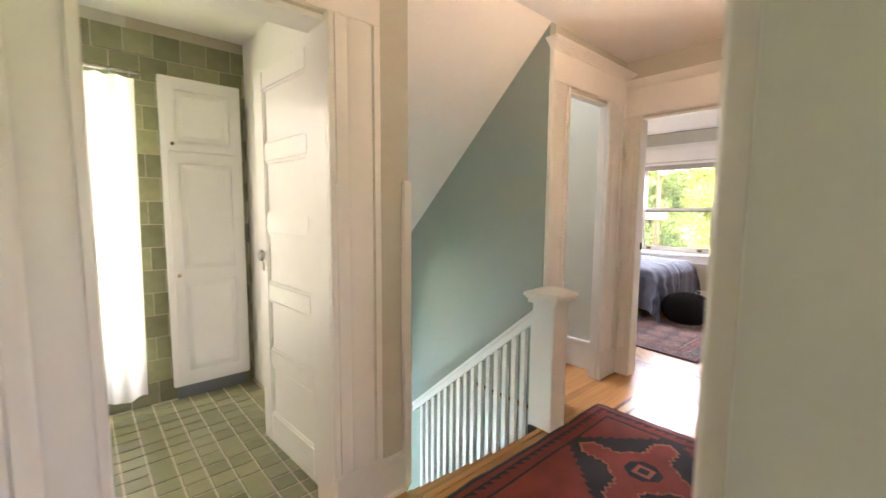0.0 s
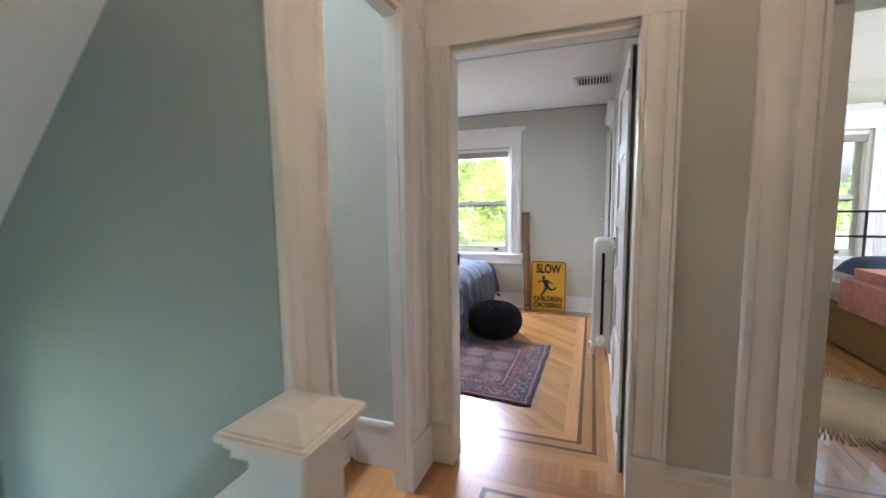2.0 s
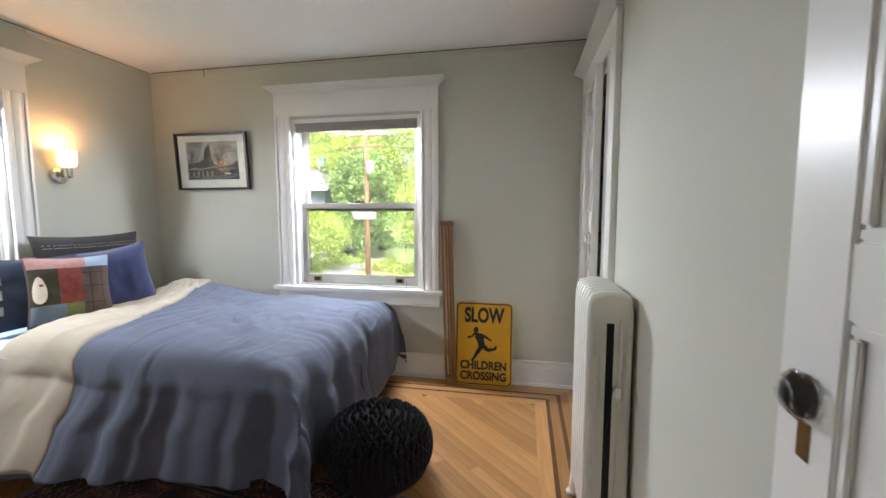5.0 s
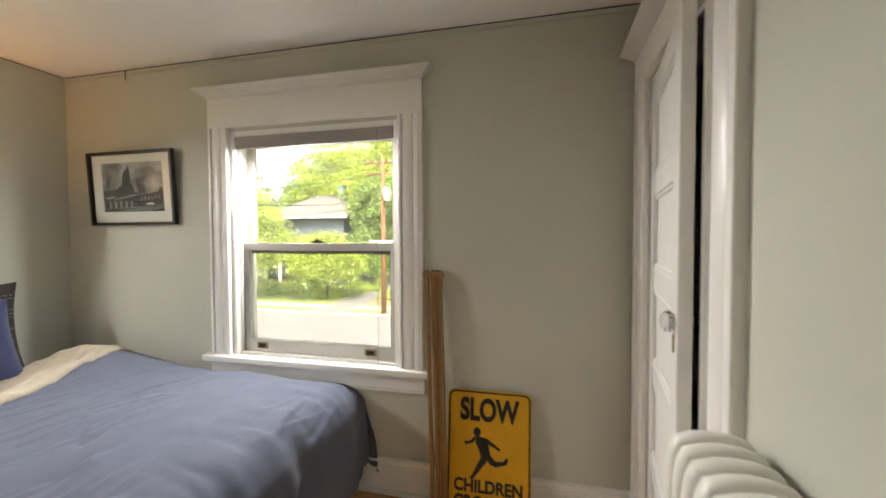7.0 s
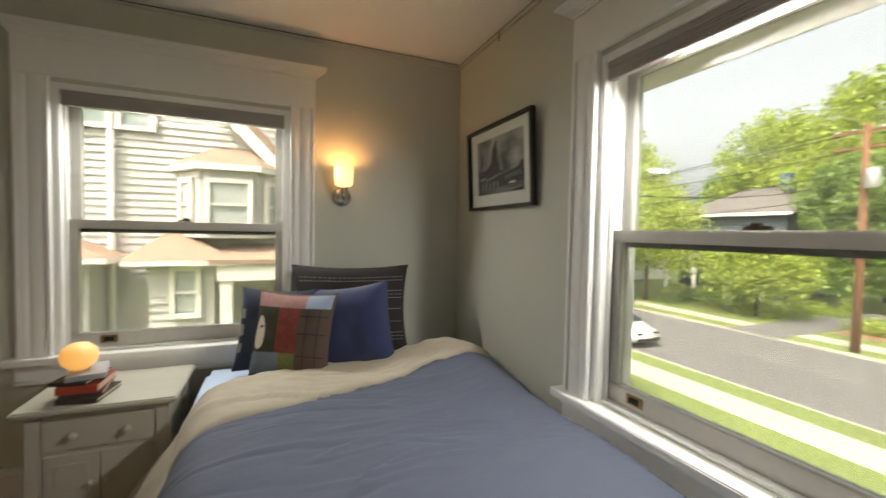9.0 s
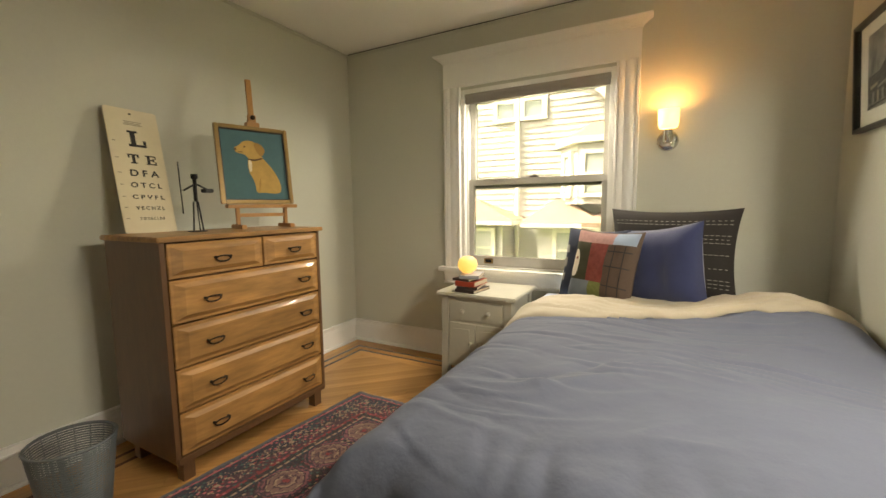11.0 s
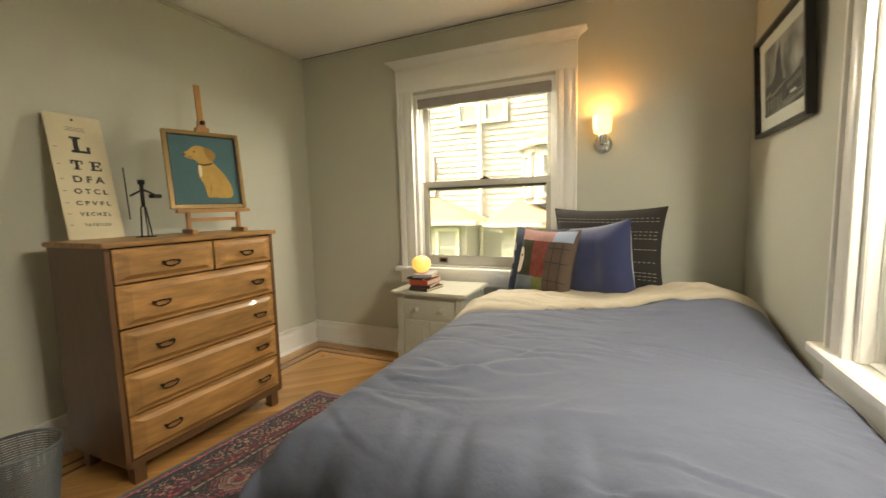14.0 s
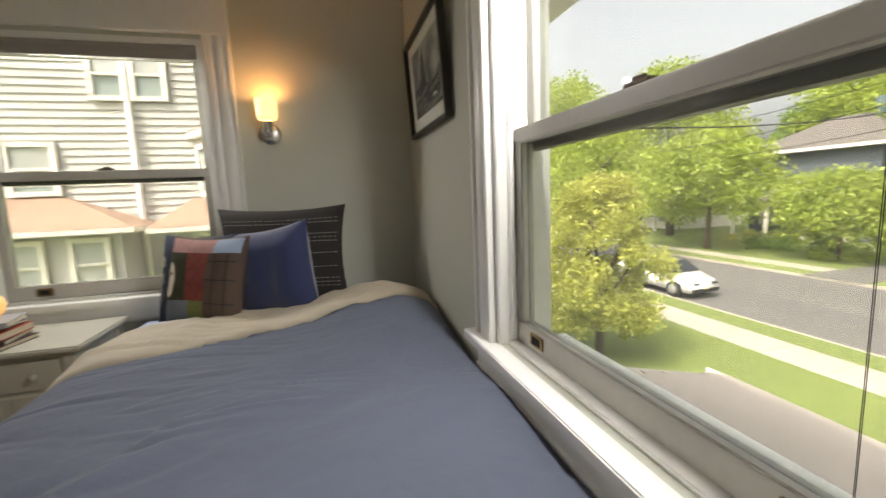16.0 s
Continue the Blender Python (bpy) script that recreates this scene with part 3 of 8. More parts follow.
def door_leaf(name, w, h, thick, panels, m, label, knob_z=1.06, hinge_z=(0.25, 1.85), knob_mat="crystal", kind="structure"):
    """A panelled leaf, its hinge at the origin, running along +x, its face at y = 0 looking to -y; m poses it."""
    root = new(name)
    root.empty_display_size = 0.05
    tagged(root, label, "door", kind=kind)
    stile, rail = 0.11, 0.09
    core = box(0, w, 0.012, thick - 0.012, 0, h, 0.002)
    part("core", core, "white_paint", root)
    for x0, x1 in ((0, stile), (w - stile, w)):
        part("stile", box(x0, x1, 0, thick, 0, h, 0.003), "white_paint", root)
    z = 0.0
    n = len(panels)
    free = h - rail * (n + 1) - 0.08
    part("rail", box(stile, w - stile, 0.001, thick - 0.001, 0, rail + 0.08, 0.003), "white_paint", root)
    z = rail + 0.08
    for share in panels:
        ph = free * share / sum(panels)
        for y0, y1 in ((0.004, 0.012), (thick - 0.012, thick - 0.004)):
            bm = bmesh.new()
            d = 0.016
            box(stile, w - stile, y0, y1, z, z + d, 0.003, bm), box(stile, w - stile, y0, y1, z + ph - d, z + ph, 0.003, bm)
            box(stile, stile + d, y0, y1, z + d, z + ph - d, 0.003, bm), box(w - stile - d, w - stile, y0, y1, z + d, z + ph - d, 0.003, bm)
            part("panel_bead", bm, "white_paint", root)
        z += ph
        part("rail", box(stile, w - stile, 0.001, thick - 0.001, z, z + rail, 0.003), "white_paint", root)
        z += rail
    kx = w - 0.06
    for s, y0 in ((-1, 0.0), (1, thick)):
        bm = turned([(0.0, 0), (0.022, 0), (0.022, 0.004), (0.009, 0.008), (0.009, 0.03), (0.016, 0.034)], 16)
        moved(bm, Matrix.Translation((kx, y0, knob_z)) @ Matrix.Rotation(radians(90 * s), 4, "X"))
        box(kx - 0.011, kx + 0.011, y0 - 0.003, y0 + 0.003, knob_z - 0.085, knob_z - 0.035, 0.001, bm)
        kn = part("door_handle", bm, "brass", root, "brass rose and shank")
        bm = turned([(0.0, 0.034), (0.02, 0.034), (0.031, 0.046), (0.031, 0.056), (0.018, 0.068), (0, 0.07)], 10)
        for fc in bm.faces:
            fc.smooth = False
        moved(bm, Matrix.Translation((kx, y0, knob_z)) @ Matrix.Rotation(radians(90 * s), 4, "X"))
        part("knob", bm, knob_mat, kn, "faceted clear glass knob")
    for hz in hinge_z:
        bm = rod((-0.004, -0.004, hz - 0.045), (-0.004, -0.004, hz + 0.045), 0.007)
        box(0, 0.03, -0.002, 0, hz - 0.045, hz + 0.045, bm=bm)
        part("hinge", bm, "white_paint", root)
    root.matrix_world = m
    return root


# bedroom leaf stands open along the closet wall; hinge near the jamb
door_leaf("door_bedroom", 0.77, 2.0, 0.04, (1, 1, 1, 1, 1), Matrix.Translation((4.80, 1.352, 0.012)) @ Matrix.Diagonal((1, -1, 1, 1)), "white five-panel bedroom door standing wide open", 1.07)
door_leaf("door_closet", 0.675, 2.01, 0.035, (1, 1, 1, 1, 1), pose(7.775, 1.295, 0.012, 0, 0, 180 - 7) @ Matrix.Diagonal((1, 1, 1, 1)), "white five-panel closet door left slightly ajar", 1.16)
door_leaf("door_bathroom", 0.70, 2.02, 0.04, (1, 1, 1, 1, 1), pose(2.192, 2.425, 0.012, 0, 0, 93), "white five-panel bathroom door standing open", 1.06)
door_leaf("door_hall", 0.725, 2.005, 0.04, (1, 1, 1, 1, 1), Matrix.Translation((1.972, 0.805, 0.012)) @ Matrix.Diagonal((1, -1, 1, 1)), "white five-panel hall door, closed", 1.06)
door_leaf("door_second_bedroom", 0.74, 2.0, 0.04, (1, 1, 1, 1, 1), pose(4.80, -0.05, 0.012, 0, 0, -8), "white five-panel door of the second bedroom, open", 1.0)
part("door_stop", box(4.70, 4.79, 0.625, 0.70, 0.0, 2.02, 0.004), "white_paint", bpy.data.objects["door_casing_second_bedroom"])
sp = thing("strike_plate", (4.7, 0.72, 1.0), "dark brass strike plate on the door jamb", "strike plate")
part("plate", box(4.66, 4.70, 0.712, 0.7205, 0.97, 1.04, 0.001), "brass", sp)


sp2 = thing("strike_plate", (4.68, 2.125, 1.0), "dark brass strike plate on the bedroom door jamb", "strike plate")
part("plate", box(4.698, 4.722, 2.1175, 2.1255, 1.02, 1.075, 0.001), "bronze", sp2)


def sash_window(name, axis, face, out, a, b, z0, z1, wall, label, casing=0.135, head_top=0.25, extra=0.05, blind=0.07, apron=True, cord=False, full=True):
    """A double-hung window in the opening a..b, z0..z1; face is the room side of the wall, out points into the room."""
    mid = (a + b) / 2
    root = thing(name, (face, mid, z0) if axis == "y" else (mid, face, z0), label, "window", kind="structure")

    def bar(n, p, q, zz0, zz1, d0, d1, mat="shaded_sash_paint", bevel=0.004, parent=root, lab=""):
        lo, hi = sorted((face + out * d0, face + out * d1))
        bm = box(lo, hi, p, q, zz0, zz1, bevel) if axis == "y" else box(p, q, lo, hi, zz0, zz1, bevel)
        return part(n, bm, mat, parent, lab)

    if full:
        for p, q in ((a - casing, a), (b, b + casing)):
            part("side_casing", casing_board(bmesh.new(), axis, face, out, p, q, z0 - 0.01, z1 + 0.02), "white_paint", root)
        header(axis, face, out, a - casing, b + casing, z1 + 0.02, z1 + head_top, root)
        bar("window_sill", a - casing - 0.045, b + casing + 0.045, z0 - 0.035, z0, -0.09, 0.06, "white_paint")
        if apron:
            bm = bmesh.new()
            for s0, s1, d in ((-0.13, -0.115, 0.03), (-0.115, -0.06, 0.02), (-0.06, -0.035, 0.03)):
                ledge(bm, axis, face, out, a - casing - 0.01, b + casing + 0.01, z0 + s0, z0 + s1, d, 0.002)
            part("apron", bm, "white_paint", root)
    # frame lining
    st = 0.03
    bar("frame_side", a, a + st, z0, z1, -wall, 0.005, "white_paint")
    bar("frame_side", b - st, b, z0, z1, -wall, 0.005, "white_paint")
    bar("frame_head", a + st, b - st, z1 - st, z1, -wall, 0.005, "white_paint")
    bar("outer_sill", a + st, b - st, z0, z0 + 0.012, -wall - 0.05, -0.02, "white_paint")
    mz = z0 + (z1 - z0) * 0.478
    i0, i1 = a + st + 0.002, b - st - 0.002
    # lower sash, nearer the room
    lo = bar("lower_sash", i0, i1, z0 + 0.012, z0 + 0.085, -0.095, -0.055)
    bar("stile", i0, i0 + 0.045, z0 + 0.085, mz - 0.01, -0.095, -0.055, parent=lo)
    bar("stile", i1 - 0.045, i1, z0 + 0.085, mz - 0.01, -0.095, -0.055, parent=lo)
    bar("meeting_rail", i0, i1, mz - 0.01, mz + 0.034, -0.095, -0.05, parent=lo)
    gl = bar("glass", i0 + 0.045, i1 - 0.045, z0 + 0.085, mz - 0.01, -0.078, -0.074, "dimmed_screen_glass" if full else "window_glass", 0, lo, "clear window pane")
    gl.visible_shadow = False
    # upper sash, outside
    up = bar("upper_sash", i0, i1, mz - 0.03, mz + 0.012, -0.14, -0.1, "shaded_storm_grey")
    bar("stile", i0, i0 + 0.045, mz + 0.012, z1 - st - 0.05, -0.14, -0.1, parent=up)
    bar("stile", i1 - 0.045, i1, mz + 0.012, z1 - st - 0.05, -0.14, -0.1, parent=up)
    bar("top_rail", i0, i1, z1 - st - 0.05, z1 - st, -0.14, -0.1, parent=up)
    gl = bar("glass", i0 + 0.045, i1 - 0.045, mz + 0.012, z1 - st - 0.05, -0.122, -0.118, "dimmed_screen_glass", 0, up, "clear window pane")
    gl.visible_shadow = False
    lk = bar("sash_lock", mid - 0.035, mid + 0.035, mz + 0.034, mz + 0.046, -0.09, -0.06, "bronze")
    bar("lock_lever", mid - 0.012, mid + 0.022, mz + 0.046, mz + 0.056, -0.085, -0.068, "bronze", parent=lk)
    for c in (a + 0.16, b - 0.2):
        li = bar("sash_lift", c, c + 0.075, z0 + 0.03, z0 + 0.07, -0.056, -0.05, "brass")
        bar("lift_recess", c + 0.012, c + 0.063, z0 + 0.036, z0 + 0.064, -0.0535, -0.0485, "black_gap", parent=li)
    # sash stops
    bar("stop", a + st, a + st + 0.012, z0 + 0.012, z1 - st, -0.05, -0.03, "white_paint")
    bar("stop", b - st - 0.012, b - st, z0 + 0.012, z1 - st, -0.05, -0.03, "white_paint")
    if blind:
        bl = bar("blind_rail", a + st + 0.003, b - st - 0.003, z1 - st - 0.028, z1 - st - 0.002, -0.03, 0.0, "blind_cloth", 0.002, root, "raised taupe cellular blind")
        for k in range(4):
            zz = z1 - st - 0.028 - (k + 1) * 0.011
            bar("pleat", a + st + 0.004, b - st - 0.004, zz, zz + 0.0105, -0.029, -0.001, "blind_cloth", 0.003, bl)
    return root


sash_window("window_street", "y", 8.0, -1, 2.48, 3.55, SILL_B, HEAD_B, 0.18, "white double-hung window to the street with a raised blind")
sash_window("window_side", "x", 4.85, -1, 5.86, 6.93, 0.72, HEAD_B, 0.18, "white double-hung window to the neighbouring house")
sash_window("window_second_bedroom", "y", 8.0, -1, -1.05, -0.2, 0.75, 2.0, 0.18, "white double-hung window of the second bedroom")
sash_window("window_second_bedroom_far", "y", 8.0, -1, -2.1, -1.25, 0.75, 2.0, 0.18, "white double-hung window of the second bedroom")
cd = thing("blind_cord", (8.02, 2.6, SILL_B), "grey pull cords of the street window blind", "cord")
for dy in (0.0, 0.007):
    part("cord", rod((7.985, 2.600 + dy * 0.4, HEAD_B - 0.05), (7.985, 2.601 + dy * 0.2, SILL_B + 0.01), 0.0005, 6), "iron", cd)

# leaded landing window
lw = thing("window_landing", (3.0, 3.72, -0.1), "white leaded landing window with green glass shapes", "window", kind="structure")
lm = bmesh.new()
box(2.52, 2.62, 3.69, 3.72, -0.10, 0.86, 0.004, lm), box(3.36, 3.46, 3.69, 3.72, -0.10, 0.86, 0.004, lm), box(2.62, 3.36, 3.69, 3.72, 0.77, 0.86, 0.004, lm)
box(2.48, 3.50, 3.66, 3.75, -0.14, -0.10, 0.004, lm)
part("casing", lm, "white_paint", lw)
lf = bmesh.new()
box(2.62, 2.66, 3.76, 3.80, -0.1, 0.77, 0.003, lf), box(3.32, 3.36, 3.76, 3.80, -0.1, 0.77, 0.003, lf)
box(2.66, 3.32, 3.76, 3.80, 0.73, 0.77, 0.003, lf), box(2.66, 3.32, 3.76, 3.80, -0.1, -0.05, 0.003, lf), box(2.66, 3.32, 3.755, 3.80, 0.31, 0.355, 0.003, lf)
part("sash", lf, "white_paint", lw)
pane = part("glass", box(2.66, 3.32, 3.778, 3.782, -0.05, 0.73), "window_glass", lw, "clear leaded glass")
pane.visible_shadow = False
for k in range(7):
    z = -0.02 + k * 0.05 + (0.39 if k > 5 else 0)
    for zz in (z, z + 0.40):
        part("lead", rod((2.66, 3.775, min(zz, 0.72)), (3.32, 3.775, min(zz, 0.72)), 0.0022, 6), "iron", lw)
for k, z in ((0, 0.2), (1, 0.2), (2, 0.21), (0.4, 0.62), (1.7, 0.63)):
    x = 2.78 + k * 0.2
    part("leaf_glass", turned([(0, 0.0), (0.035, 0.0), (0.03, 0.02), (0, 0.032)], 12, (x, 3.772, z)), "leaf_light", lw, "green glass leaf")
    part("stem_glass", box(x - 0.007, x + 0.007, 3.769, 3.775, z - 0.2, z), "jute", lw, "amber glass stem")

# ---- Stairs down ----
TREAD_RUN, RISE = 0.222, 0.19
for k in range(7):
    y0 = 2.12 + k * TREAD_RUN
    st = thing("stair_step", (3.0, y0, -RISE * (k + 1)), "oak stair tread with a white riser", "stair step", "steps down", "structure")
    part("tread", box(2.49, 3.60, y0 - 0.02, y0 + TREAD_RUN, -RISE * (k + 1) - 0.03, -RISE * (k + 1), 0.006), "oak_floor", st)
    part("riser", box(2.49, 3.60, y0 - 0.01, y0 + 0.008, -RISE * (k + 1), -RISE * k - 0.03), "white_paint", st)
structure("stair_landing", box(2.49, 3.60, 3.5, 3.72, -1.6, -1.5), "oak_floor", "oak stair landing", "landing")
structure("stair_nosing", box(2.49, 3.48, 2.085, 2.135, -0.03, 0.004, 0.008), "oak_floor", "rounded oak nosing at the top of the stairs", "floor")

bal = thing("stair_balustrade", (3.47, 2.12, 0), "white painted stair balustrade with a square newel post", "balustrade", kind="structure")
nb = box(3.395, 3.545, 2.045, 2.195, 0, 0.80, 0.004)
part("newel_post", nb, "white_paint", bal)
cp = box(3.372, 3.568, 2.022, 2.218, 0.775, 0.80, 0.004)
box(3.362, 3.578, 2.012, 2.228, 0.80, 0.816, 0.005, cp), box(3.35, 3.59, 2.0, 2.24, 0.816, 0.838, 0.006, cp)
prism([(3.365, 2.015, 0.838), (3.575, 2.015, 0.838), (3.575, 2.225, 0.838), (3.365, 2.225, 0.838)], (0, 0, 0.006), cp)
top = bmesh.new()
lo4 = [top.verts.new(p) for p in ((3.37, 2.02, 0.844), (3.57, 2.02, 0.844), (3.57, 2.22, 0.844), (3.37, 2.22, 0.844))]
hi4 = [top.verts.new(p) for p in ((3.43, 2.08, 0.868), (3.51, 2.08, 0.868), (3.51, 2.16, 0.868), (3.43, 2.16, 0.868))]
top.faces.new(hi4)
for k in range(4):
    top.faces.new((lo4[k], lo4[(k + 1) % 4], hi4[(k + 1) % 4], hi4[k]))
merged(cp, top)
part("newel_cap", cp, "white_paint", bal)
SLOPE = -0.855
y0, y1, z0 = 2.20, 3.45, 0.735
for n, (dx, h0, h1) in (("handrail", (0.033, -0.03, 0.0)), ("handrail_fillet", (0.022, -0.055, -0.03)), ("sub_rail", (0.028, -0.085, -0.055))):
    part(n, prism([(3.47 - dx, y0, z0 + h0), (3.47 - dx, y0, z0 + h1), (3.47 - dx, y1, z0 + h1 + SLOPE * (y1 - y0)), (3.47 - dx, y1, z0 + h0 + SLOPE * (y1 - y0))], (2 * dx, 0, 0)), "white_paint", bal)
for k in range(16):
    y = 2.232 + k * TREAD_RUN / 3
    foot = -RISE * (math.floor((y - 2.10) / TREAD_RUN) + 1)
    part("baluster", box(3.453, 3.487, y - 0.017, y + 0.017, foot, z0 - 0.08 + SLOPE * (y - y0), 0.002), "white_paint", bal)
low = thing("lower_newel", (2.75, 3.45, -1.5), "white square newel post on the stair landing", "newel post", kind="structure")
part("post", box(2.68, 2.8, 3.38, 3.5, -1.5, -0.48, 0.004), "white_paint", low)
part("cap", box(2.65, 2.83, 3.35, 3.53, -0.48, -0.43, 0.01), "white_paint", low)

# ---- Attic stairs ----
for k in range(9):
    y0 = 2.65 + k * 0.20
    st = thing("attic_stair_step", (4.1, y0, 0.19 * k), "grey painted attic tread with a white riser", "stair step", "steps up", "structure")
    part("tread", box(3.662, 4.475, y0 - 0.025, y0 + 0.21, 0.19 * (k + 1) - 0.028, 0.19 * (k + 1), 0.008), "stair_grey", st)
    part("riser", box(3.662, 4.475, y0, y0 + 0.015, 0.19 * k, 0.19 * (k + 1) - 0.028), "white_paint", st)


# ---- Picture rail and cracks under the ceiling ----
pr = bmesh.new()
box(7.985, 8.0, 1.30, 4.85, CEIL - 0.03, CEIL - 0.007, 0.003, pr)
box(7.10, 7.985, 4.835, 4.85, CEIL - 0.035, CEIL - 0.006, 0.003, pr)
box(4.79, 7.10, 4.84, 4.85, CEIL - 0.022, CEIL - 0.006, 0.002, pr)
box(4.79, 4.802, 2.2, 4.84, CEIL - 0.025, CEIL - 0.006, 0.003, pr)
structure("trim_picture_rail", pr, "wall_paint", "thin painted picture rail under the ceiling", "trim")
ck = box(7.99, 7.9995, 1.30, 4.83, CEIL - 0.0068, CEIL - 0.0005)
box(4.80, 7.98, 4.842, 4.8495, CEIL - 0.0058, CEIL - 0.0005, bm=ck)
structure("trim_ceiling_crack", ck, "black_gap", "dark open crack between the rail and ceiling", "trim")


hk = thing("picture_hook", (7.98, 4.31, CEIL - 0.07), "small dark picture hook on the rail", "hook")
part("hook", rod((7.982, 4.31, CEIL - 0.01), (7.982, 4.31, CEIL - 0.065), 0.003, 6), "bronze", hk)


# ---- Bedroom things ----
def fbm(x, y, z=0.0):
    return noise.noise((x, y, z)) + 0.5 * noise.noise((2.1 * x, 2.1 * y, z + 7)) + 0.25 * noise.noise((4.3 * x, 4.3 * y, z + 3))


BX0, BX1, BY0, BY1, BTOP = 6.50, 7.98, 2.70, 4.82, 0.60
bed = thing("bed", (7.2, 3.8, 0), "full bed with a dark base against the side wall", "bed")
part("mattress", box(BX0 + 0.03, BX1 - 0.06, BY0 + 0.03, BY1, 0.30, BTOP - 0.03, 0.05), "mattress_cloth", bed)
part("base", box(BX0 + 0.05, BX1 - 0.08, BY0 + 0.05, BY1, 0.12, 0.30, 0.01), "bed_base", bed)
for x in (BX0 + 0.1, BX1 - 0.1):
    for y in (BY0 + 0.12, BY1 - 0.1):
        part("leg", rod((x, y, 0), (x, y, 0.12), 0.025, 12), "bed_base", bed)
part("sheet", box(BX0 + 0.01, BX1 - 0.03, 4.2, BY1 - 0.003, 0.4, BTOP - 0.012, 0.03), "sheet_cloth", bed)


def duvet_point(sx, sy, lift=0.0):
    """sx, sy are distances over the cloth from its middle line and from the head end."""
    half, r = (BX1 - BX0) / 2, 0.15
    cx = (BX0 + BX1) / 2
    length = BY1 - BY0

    def fold(s, edge, flare=0.10, r=r):
        a = abs(s) - (edge - r)
        if a <= 0:
            return abs(s), 0.0
        if a < r * pi / 2:
            return edge - r + r * sin(a / r), r * (1 - cos(a / r))
        over = a - r * pi / 2
        return edge + flare * over, r + over * 0.99
    px, dx = fold(sx, half, 0.06 + (0.10 + 0.6 * math.exp(-((sy - 0.7) / 0.8) ** 2) if sx < 0 else 0.0), r if sx < 0 else 0.075)
    py, dy = fold(sy, length, 0.07)
    puff = 0.06 * max(0.0, 1 - (abs(sx) / half) ** 4) * min(1.0, max(0.0, (length - sy) / 0.6)) ** 0.7
    puff += 0.085 * math.exp(-((sx - 0.5) / 0.32) ** 2 - ((sy - 0.45) / 0.45) ** 2)
    z = BTOP + puff - math.sqrt(dx * dx + dy * dy) * (0.94 if dx and dy else 1.0)
    w = 0.014 * fbm(sx * 2.0 + 0.6 * sy, sy * 2.2, 1.0) + 0.004 * fbm(sx * 5 + sy * 3, sy * 7, 4.0)
    bend = 0.25 * noise.noise((sx * 1.3, sy * 1.1, 2.0))
    for n_x, n_y, tilt, deep, seed in ((0.6, 3.4, 0.12, 0.022, 9.0), (0.9, 6.0, -0.12, 0.018, 21.0), (1.3, 11.0, 0.15, 0.010, 33.0), (1.0, 8.0, -0.2, 0.012, 47.0)):
        n = noise.noise((sx * n_x, (sy + tilt * sx + bend) * n_y, seed))
        near = max(0.0, 1.9 * noise.noise((sx * 1.7, sy * 1.9, seed + 5)))
        w += deep * near * (math.exp(-abs(n) / 0.045) - 0.7 * math.exp(-abs(n - 0.09) / 0.04))
    gather = math.exp(-((sy - length + 0.04) / 0.22) ** 2)
    w += 0.010 * gather * (0.4 + 1.4 * abs(noise.noise((sx * 3, 1.0, 5.0)))) * (sin(sx * 30 + 6 * fbm(sx * 2.5, sy * 1.5)) + 0.6 * sin(sx * 53 + 6 * fbm(sx * 3, sy * 2 + 4)))
    drop = max(dx, dy)
    flap = min(1.0, drop / 0.25)
    fx = 0.02 * flap * (sin(sy * 15 + 4 * fbm(sy * 1.5, 0.3)) + 0.5 * sin(sy * 31 + 4 * fbm(sy * 3, 2.3)))
    fy = 0.022 * flap * (sin(sx * 13 + 4 * fbm(sx * 1.5, 1.3)) + 0.5 * sin(sx * 29 + 4 * fbm(sx * 3, 3.3)))
    sgn = 1 if sx >= 0 else -1
    x = cx + sgn * (px + fx + (0.20 * min(dx, dy)))
    if sgn > 0:
        x = min(x, 7.985)
    y = BY1 - (py + fy + 0.34 * min(dx, dy))
    return Vector((x, y, max(0.012 + 0.01 * abs(fbm(sx * 5, sy * 5)), z + w * (1 - 0.7 * flap)) + lift))


duvet = thing("duvet", (7.2, 3.6, BTOP), "rumpled slate-blue cotton duvet with a cream reverse, spread over the bed", "duvet")
HALF_S, END_S = 1.17, 2.60


def hem(u):
    """How far the cloth hangs beyond its normal edge at the foot."""
    return END_S - 0.03 * sin(u * 9)


grid_part("cover", lambda u, v: duvet_point((u - 0.5) * 2 * (HALF_S if u < 0.5 else 0.96), 0.50 + 0.10 * (1 - u) + v * (hem(u) - 0.50 - 0.10 * (1 - u)) - 0.16 * max(0, u - 0.55)), 220, 240, "duvet_cotton", duvet, "slate-blue outer cloth", thick=0.012)


def turn_back(u, v):
    """The cream reverse, folded back from the head end."""
    s = (u - 0.5) * 2 * (HALF_S if u < 0.5 else 0.96)
    start = 0.50 + 0.10 * (1 - u) - 0.16 * max(0, u - 0.55) + 0.06
    wide = 0.16 + 0.42 * (1 - u) ** 1.3 + 0.02 * sin(u * 14)
    p = duvet_point(s, start + 0.09 * (1 - u) - 0.05 + (v - 0.5) * wide)
    p.z += 0.028 * math.sqrt(max(0.0, 1 - (2 * v - 1) ** 6)) + 0.012 * fbm(s * 6, v * 2.5, 11)
    return p


grid_part("turned_back_edge", turn_back, 150, 34, "cream_cotton", duvet, "cream folded-back reverse", thick=0.014)


